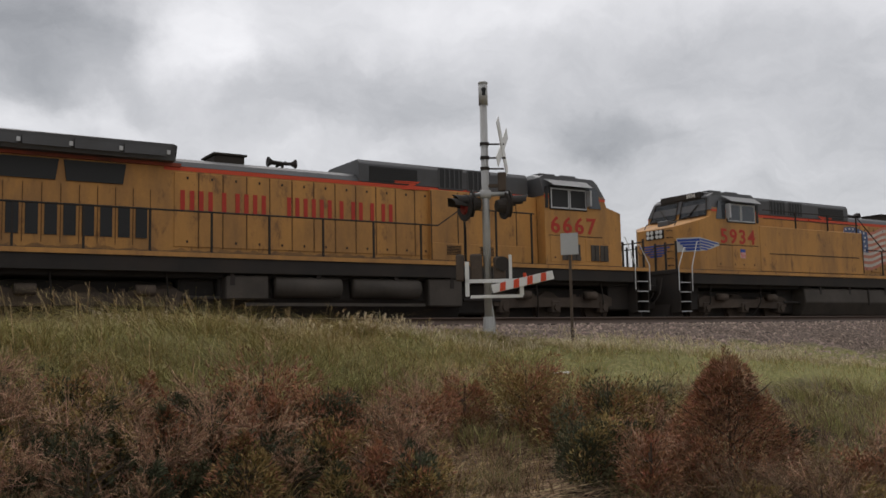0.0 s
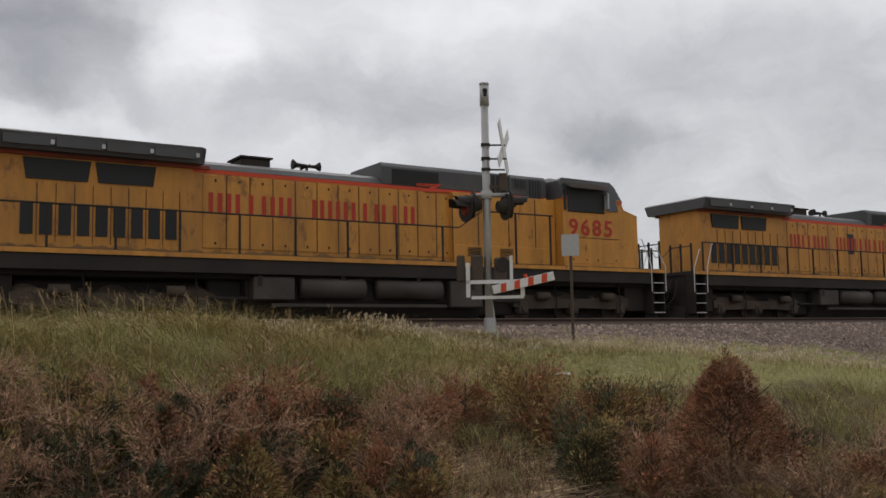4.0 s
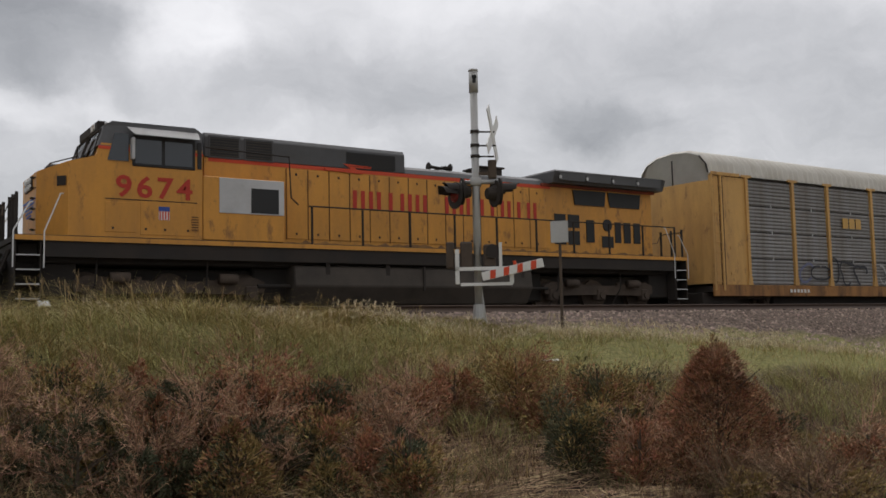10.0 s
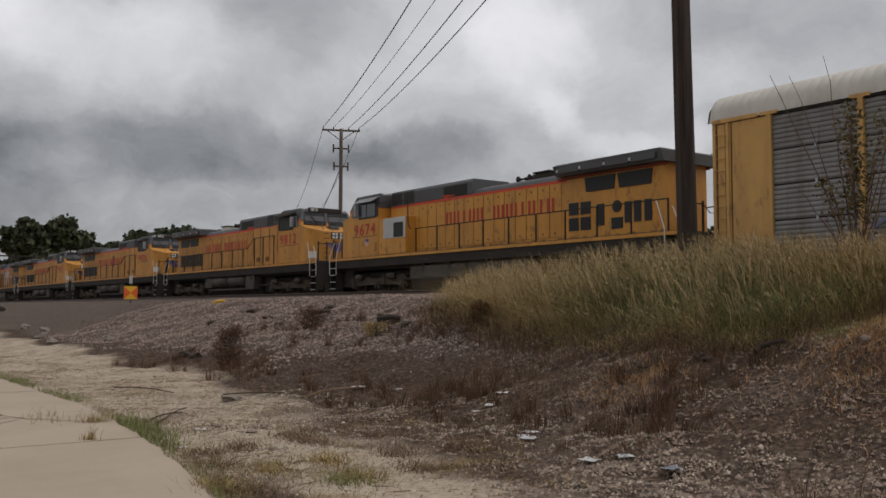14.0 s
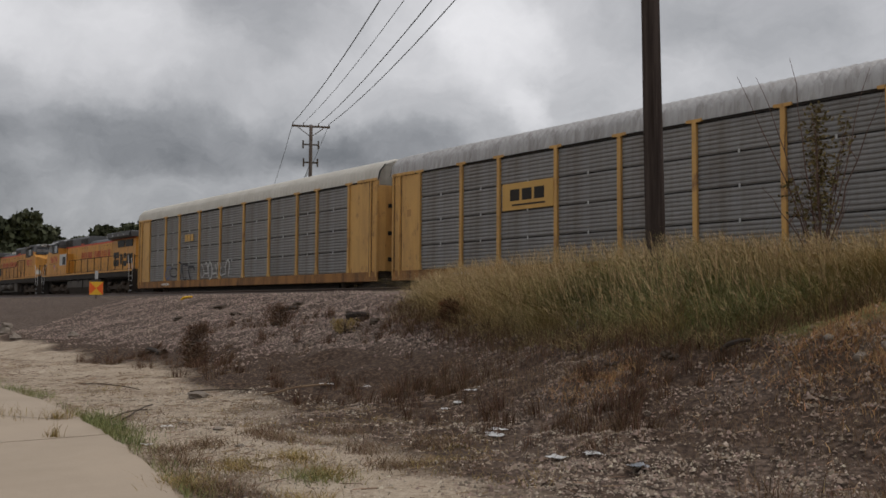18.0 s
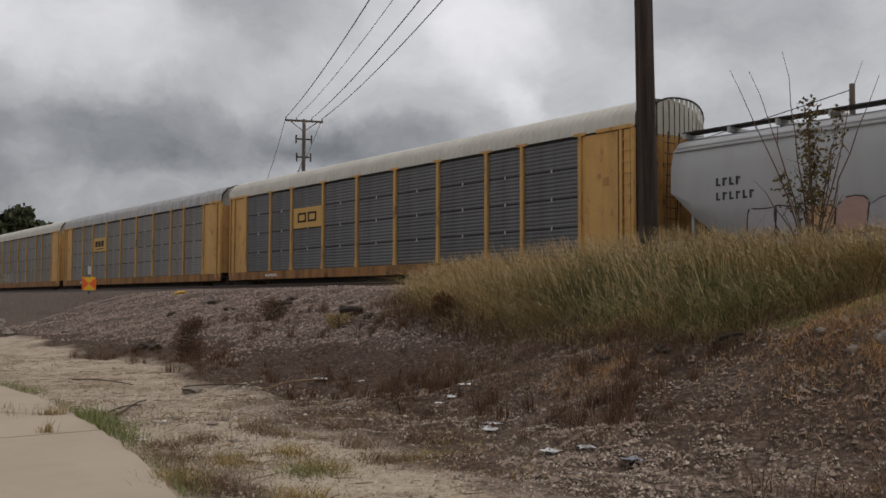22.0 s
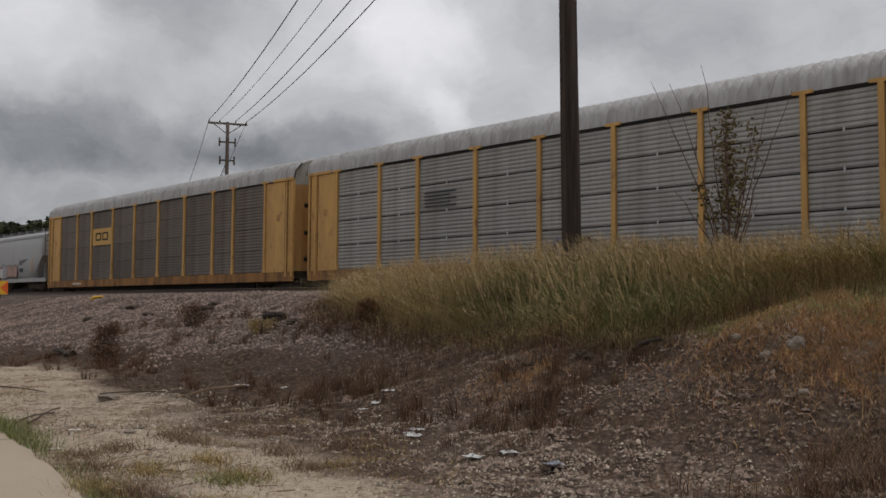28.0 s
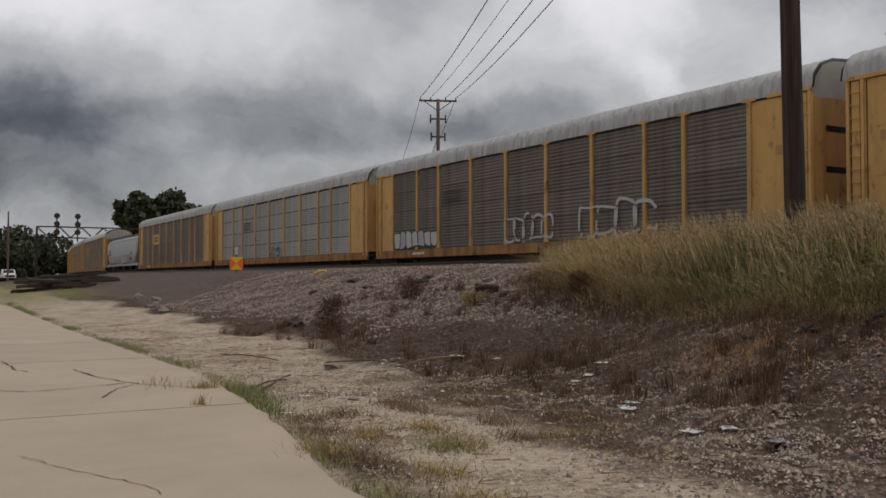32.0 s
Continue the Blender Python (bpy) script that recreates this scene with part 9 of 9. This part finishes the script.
R_, T_, O_, G_, W_, K_ = RUST_NEEDLE, TAN_NEEDLE, OLIVE_NEEDLE, GREEN_NEEDLE, BROWNWEED, DARKWEED
SHRUBS = (
    (1.24, 8.81, 0.8, 0.9, ((T_, 0.6), (W_, 0.5)), "mound"), (1.96, 8.85, 0.95, 0.9, ((O_, 0.6), (G_, 0.5)), "mound"),
    (2.37, 8.2, 0.7, 0.9, ((T_, 0.8), (W_, 0.3)), "mound"), (2.9, 8.5, 0.9, 1.0, ((T_, 0.8), (R_, 0.3)), "mound"),
    (3.67, 9.2, 0.95, 1.1, ((R_, 0.9), (T_, 0.2)), "mound"), (4.05, 8.5, 0.95, 0.9, ((R_, 0.4), (G_, 0.7)), "mound"),
    (3.12, 7.9, 0.72, 0.9, ((T_, 0.8), (G_, 0.2)), "mound"), (4.45, 8.1, 0.85, 0.85, ((T_, 0.6), (R_, 0.5)), "mound"),
    (6.21, 9.32, 0.66, 0.62, ((R_, 0.7), (T_, 0.3)), "mound"), (5.45, 9.1, 0.6, 0.9, ((R_, 0.5), (T_, 0.3)), "mound"),
    (6.82, 8.9, 0.95, 0.95, ((O_, 0.9), (R_, 0.5)), "mound"), (6.95, 8.6, 0.55, 0.8, ((R_, 0.6), (O_, 0.4)), "mound"), (7.4, 8.14, 1.05, 1.0, ((G_, 0.7), (O_, 0.5), (R_, 0.4)), "mound"),
    (8.0, 8.12, 1.0, 0.85, ((G_, 0.7), (R_, 0.35), (O_, 0.4)), "mound"), (6.27, 7.25, 0.82, 0.9, ((G_, 0.8), (O_, 0.3)), "mound"), (6.9, 7.35, 0.75, 0.7, ((O_, 0.5), (R_, 0.5), (G_, 0.3)), "mound"),
    (7.55, 7.6, 0.5, 0.8, ((G_, 0.6), (T_, 0.3)), "mound"), (6.62, 6.72, 0.7, 0.7, ((T_, 0.6), (R_, 0.6)), "mound"), (7.41, 6.42, 1.52, 1.75, ((R_, 1.7), (T_, 0.5), (K_, 0.5)), "cone"),
    (8.35, 5.4, 0.7, 0.8, ((R_, 0.7), (T_, 0.4)), "mound"), (8.9, 5.15, 0.5, 0.7, ((G_, 0.7), (W_, 0.3)), "mound"), (9.35, 5.0, 0.55, 0.6, ((W_, 0.7), (R_, 0.4)), "mound"), (9.6, 5.6, 0.75, 0.45, ((W_, 0.8),), "mound"), (-0.36, 9.9, 0.95, 0.8, ((W_, 0.7), (O_, 0.3)), "mound"),
    (4.5, 7.7, 0.62, 0.7, ((W_, 0.6), (T_, 0.4)), "mound"), (0.5, 8.5, 0.7, 0.8, ((W_, 0.6), (T_, 0.3)), "mound"),
    (-1.6, 9.2, 0.6, 0.7, ((W_, 0.6), (O_, 0.3)), "mound"), (-2.8, 9.6, 0.55, 0.6, ((O_, 0.6), (W_, 0.3)), "mound"),
    (-24.62, 10.38, 0.7, 0.75, ((K_, 1.4),), "mound"), (-22.17, 9.3, 0.55, 0.7, ((K_, 1.4),), "mound"), (-23.36, 12.17, 0.65, 0.9, ((K_, 1.4),), "mound"),
    (-15.55, 11.75, 0.72, 0.55, ((K_, 0.9), (R_, 0.3)), "mound"), (-19.2, 11.6, 0.4, 0.7, ((O_, 0.6),), "mound"),
    (9.4, 7.2, 0.55, 0.6, ((G_, 0.5), (O_, 0.3)), "mound"), (2.6, 9.6, 0.7, 0.5, ((R_, 0.4),), "cone"), (5.0, 8.9, 0.75, 0.6, ((G_, 0.5), (R_, 0.3)), "mound"),
)
KIND_WORDS = {R_: "rust-brown dying juniper shrub on the bank", T_: "leafless tan twiggy shrub on the bank", O_: "olive juniper shrub on the bank", G_: "dark green juniper shrub on the bank", W_: "dark brown dead weed clump on the bank", K_: "blackish brown dead shrub on the gravel bank"}
for i, (x, y, h, w, mats, shape) in enumerate(SHRUBS):
    near = x > -5
    shrub(x, y, h, w, mats, shape, KIND_WORDS[mats[0][0]], 300 + i, n=int((4600 if near else 2200) * (2.8 if h > 1.3 else 1)), ln=0.056, wd=0.0066 if h < 1.3 else 0.0052)


def fill_shrubs():
    rng = random.Random(41)
    kinds = (((T_, 0.9), (G_, 0.4)), ((R_, 0.6), (G_, 0.7)), ((G_, 0.9), (O_, 0.6)), ((T_, 0.7), (R_, 0.35)), ((R_, 0.8), (T_, 0.4)), ((O_, 0.7), (R_, 0.4), (G_, 0.6)), ((G_, 1.0), (R_, 0.3)), ((O_, 0.9), (G_, 0.5)))
    placed = []
    tries = 0
    while len(placed) < 40 and tries < 900:
        tries += 1
        bearing, far = rng.uniform(3.0, 31.0), rng.uniform(8.1, 9.9)
        x, y = far * math.sin(radians(bearing)), far * math.cos(radians(bearing))
        if any(math.hypot(x - a, y - b) < 0.36 for a, b in placed):
            continue
        placed.append((x, y))
        mats = rng.choice(kinds)
        shrub(x, y, rng.uniform(0.45, 0.9) * (1 if far < 9.3 else 0.8), rng.uniform(0.55, 1.0), mats, rng.choice(("mound", "mound", "cone")), KIND_WORDS[mats[0][0]], 400 + len(placed), n=3000, ln=0.056, wd=0.0066)
    for i in range(14):
        bearing, far = rng.choice((rng.uniform(-12, 2), rng.uniform(50, 58))), rng.uniform(8.4, 10.2)
        x, y = far * math.sin(radians(bearing)), far * math.cos(radians(bearing))
        mats = rng.choice((((W_, 0.6), (T_, 0.4)), ((O_, 0.5), (W_, 0.3))))
        shrub(x, y, rng.uniform(0.25, 0.5), rng.uniform(0.4, 0.8), mats, "mound", KIND_WORDS[mats[0][0]], 450 + i, n=2600)


fill_shrubs()


def sapling():
    """The thin many-stemmed sapling beside the pole, with a few leaves and bare whips above."""
    x, y = -8.3, 13.0
    z = float(ground_z(x, y))
    root = tagged(new("sapling"), "thin many-stemmed sapling with sparse dark leaves", "tree")
    root.matrix_basis = pose(x, y, z)
    rng = random.Random(6)
    ends = []
    for k in range(17):
        a = rng.uniform(0, 6.283)
        top = rng.uniform(1.5, 2.6) if k < 4 else rng.uniform(1.2, 3.7)
        sp = rng.uniform(0.05, 0.25) if k < 4 else rng.uniform(0.35, 1.25)
        pts = [Vector((0.06 * math.cos(a), 0.06 * math.sin(a), 0))]
        for i in range(1, 9):
            u = i / 8
            pts.append(Vector((math.cos(a) * sp * u ** 1.2 + rng.uniform(-0.03, 0.03), math.sin(a) * sp * u ** 1.2 + rng.uniform(-0.03, 0.03), top * u)))
        part("stem", tube(B(), pts, [0.017 * (1 - i / 10) for i in range(len(pts))], 5), SAPSTEM, root)
        for q in pts[3:7:2]:
            e = q + Vector((rng.uniform(-0.3, 0.3), rng.uniform(-0.3, 0.3), rng.uniform(0.15, 0.45)))
            part("twig", tube(B(), [q, q.lerp(e, 0.5) + Vector((0, 0, 0.03)), e], [0.007, 0.005, 0.003], 4), SAPSTEM, root)
        ends.append(pts)
    V = []
    r = np.random.default_rng(8)
    for pts in ends[:4] + ends[5:7]:
        for q in pts[3:]:
            n = 34 if q.z > 1.0 else 5
            c = np.array(q) + r.normal(0, 0.085, (n, 3))
            d = r.normal(0, 1, (n, 3))
            d /= np.linalg.norm(d, axis=1, keepdims=True)
            t = np.cross(d, r.normal(0, 1, (n, 3)))
            t /= np.linalg.norm(t, axis=1, keepdims=True)
            V.append(np.stack([c, c + d * 0.03 + t * 0.022, c + d * 0.07, c + d * 0.03 - t * 0.022], 1))
    V = np.concatenate(V)
    raw_mesh("leaf_crown", V.reshape(-1, 3), np.arange(len(V) * 4).reshape(-1, 4), SAPLEAF, root)


sapling()


def tree(x, y, h, w, seed, label="broad dark green tree far behind the tracks"):
    rng = random.Random(seed)
    z = float(ground_z(x, y))
    root = tagged(new("tree"), label, "tree", "far trees")
    root.matrix_basis = pose(x, y, z - 0.2)
    bm = B()
    cyl(bm, (0, 0, 0), (0.1, 0, h * 0.5), 0.028 * h, 0.016 * h, 8)
    lobes = []
    for k in range(9):
        a = rng.uniform(0, 6.283)
        z0 = h * rng.uniform(0.06, 0.3)
        e = Vector((math.cos(a) * w * rng.uniform(0.15, 0.38), math.sin(a) * w * rng.uniform(0.15, 0.38), h * rng.uniform(0.15, 0.8)))
        cyl(bm, (0.05, 0, z0), e, 0.010 * h, 0.003 * h, 6)
        lobes.append(e)
    lobes += [Vector((rng.uniform(-0.32, 0.32) * w, rng.uniform(-0.32, 0.32) * w, h * rng.uniform(0.10, 0.88))) for _ in range(24)]
    part("trunk", bm, BARK, root, "dark trunk with limbs")
    r = np.random.default_rng(seed)
    V = []
    per = 170
    for e in lobes:
        s = w * r.uniform(0.12, 0.21)
        d = r.normal(0, 1, (per, 3))
        d /= np.linalg.norm(d, axis=1, keepdims=True)
        c = np.array(e) + d * (s * r.uniform(0.55, 1.08, per))[:, None] * np.array([1, 1, 0.8])
        a = r.normal(0, 1, (per, 3))
        a /= np.linalg.norm(a, axis=1, keepdims=True)
        t = np.cross(a, r.normal(0, 1, (per, 3)))
        t /= np.linalg.norm(t, axis=1, keepdims=True)
        l = (r.uniform(0.4, 0.9, per) * h * 0.055)[:, None]
        V.append(np.stack([c - a * l, c + t * l * 0.7, c + a * l, c - t * l * 0.7], 1))
    V = np.concatenate(V)
    V[:, :, 2] = np.minimum(V[:, :, 2], h)
    raw_mesh("crown", V.reshape(-1, 3), np.arange(len(V) * 4).reshape(-1, 4), LEAF, root)


def polar(az, r):
    return (-0.8 + r * math.sin(radians(az)), r * math.cos(radians(az)))


for i, (az, r, h, w) in enumerate(((-76.7, 205, 18.8, 14), (-78.0, 208, 17.6, 10), (-75.2, 212, 16.0, 12), (-78.9, 214, 11.0, 6), (-74.4, 216, 12.5, 8), (-83.6, 240, 13.0, 15), (-85.2, 235, 13.5, 15), (-82.2, 255, 11.0, 13), (-86.8, 230, 14.5, 16), (-69.4, 240, 19.6, 15), (-67.9, 246, 17.5, 13), (-71.1, 240, 18.8, 13), (-36.0, 118, 9.0, 9), (-37.6, 122, 8.5, 8), (-80.8, 250, 9.5, 11), (-72.9, 245, 17.0, 12), (-88.4, 225, 14.0, 15), (-84.4, 228, 9.0, 12), (-87.6, 222, 10.0, 13))):
    tree(*polar(az, r), h, w, 500 + i)


def motions():
    """The whole train rolls along its track."""
    for car, s, turned, ln in MOVING:
        rows = []
        for t in range(33):
            x = s + train_shift(t)
            ya, yb = float(track_bend(x)), float(track_bend(x + ln))
            yaw = math.degrees(math.atan2(yb - ya, ln))
            if turned:
                rows.append((t, pose(x + ln, TRACK_Y + yb, RAIL_Z, 0, 0, 180 + yaw)))
            else:
                rows.append((t, pose(x, TRACK_Y + ya, RAIL_Z, 0, 0, yaw)))
        walk(car, rows)


motions()
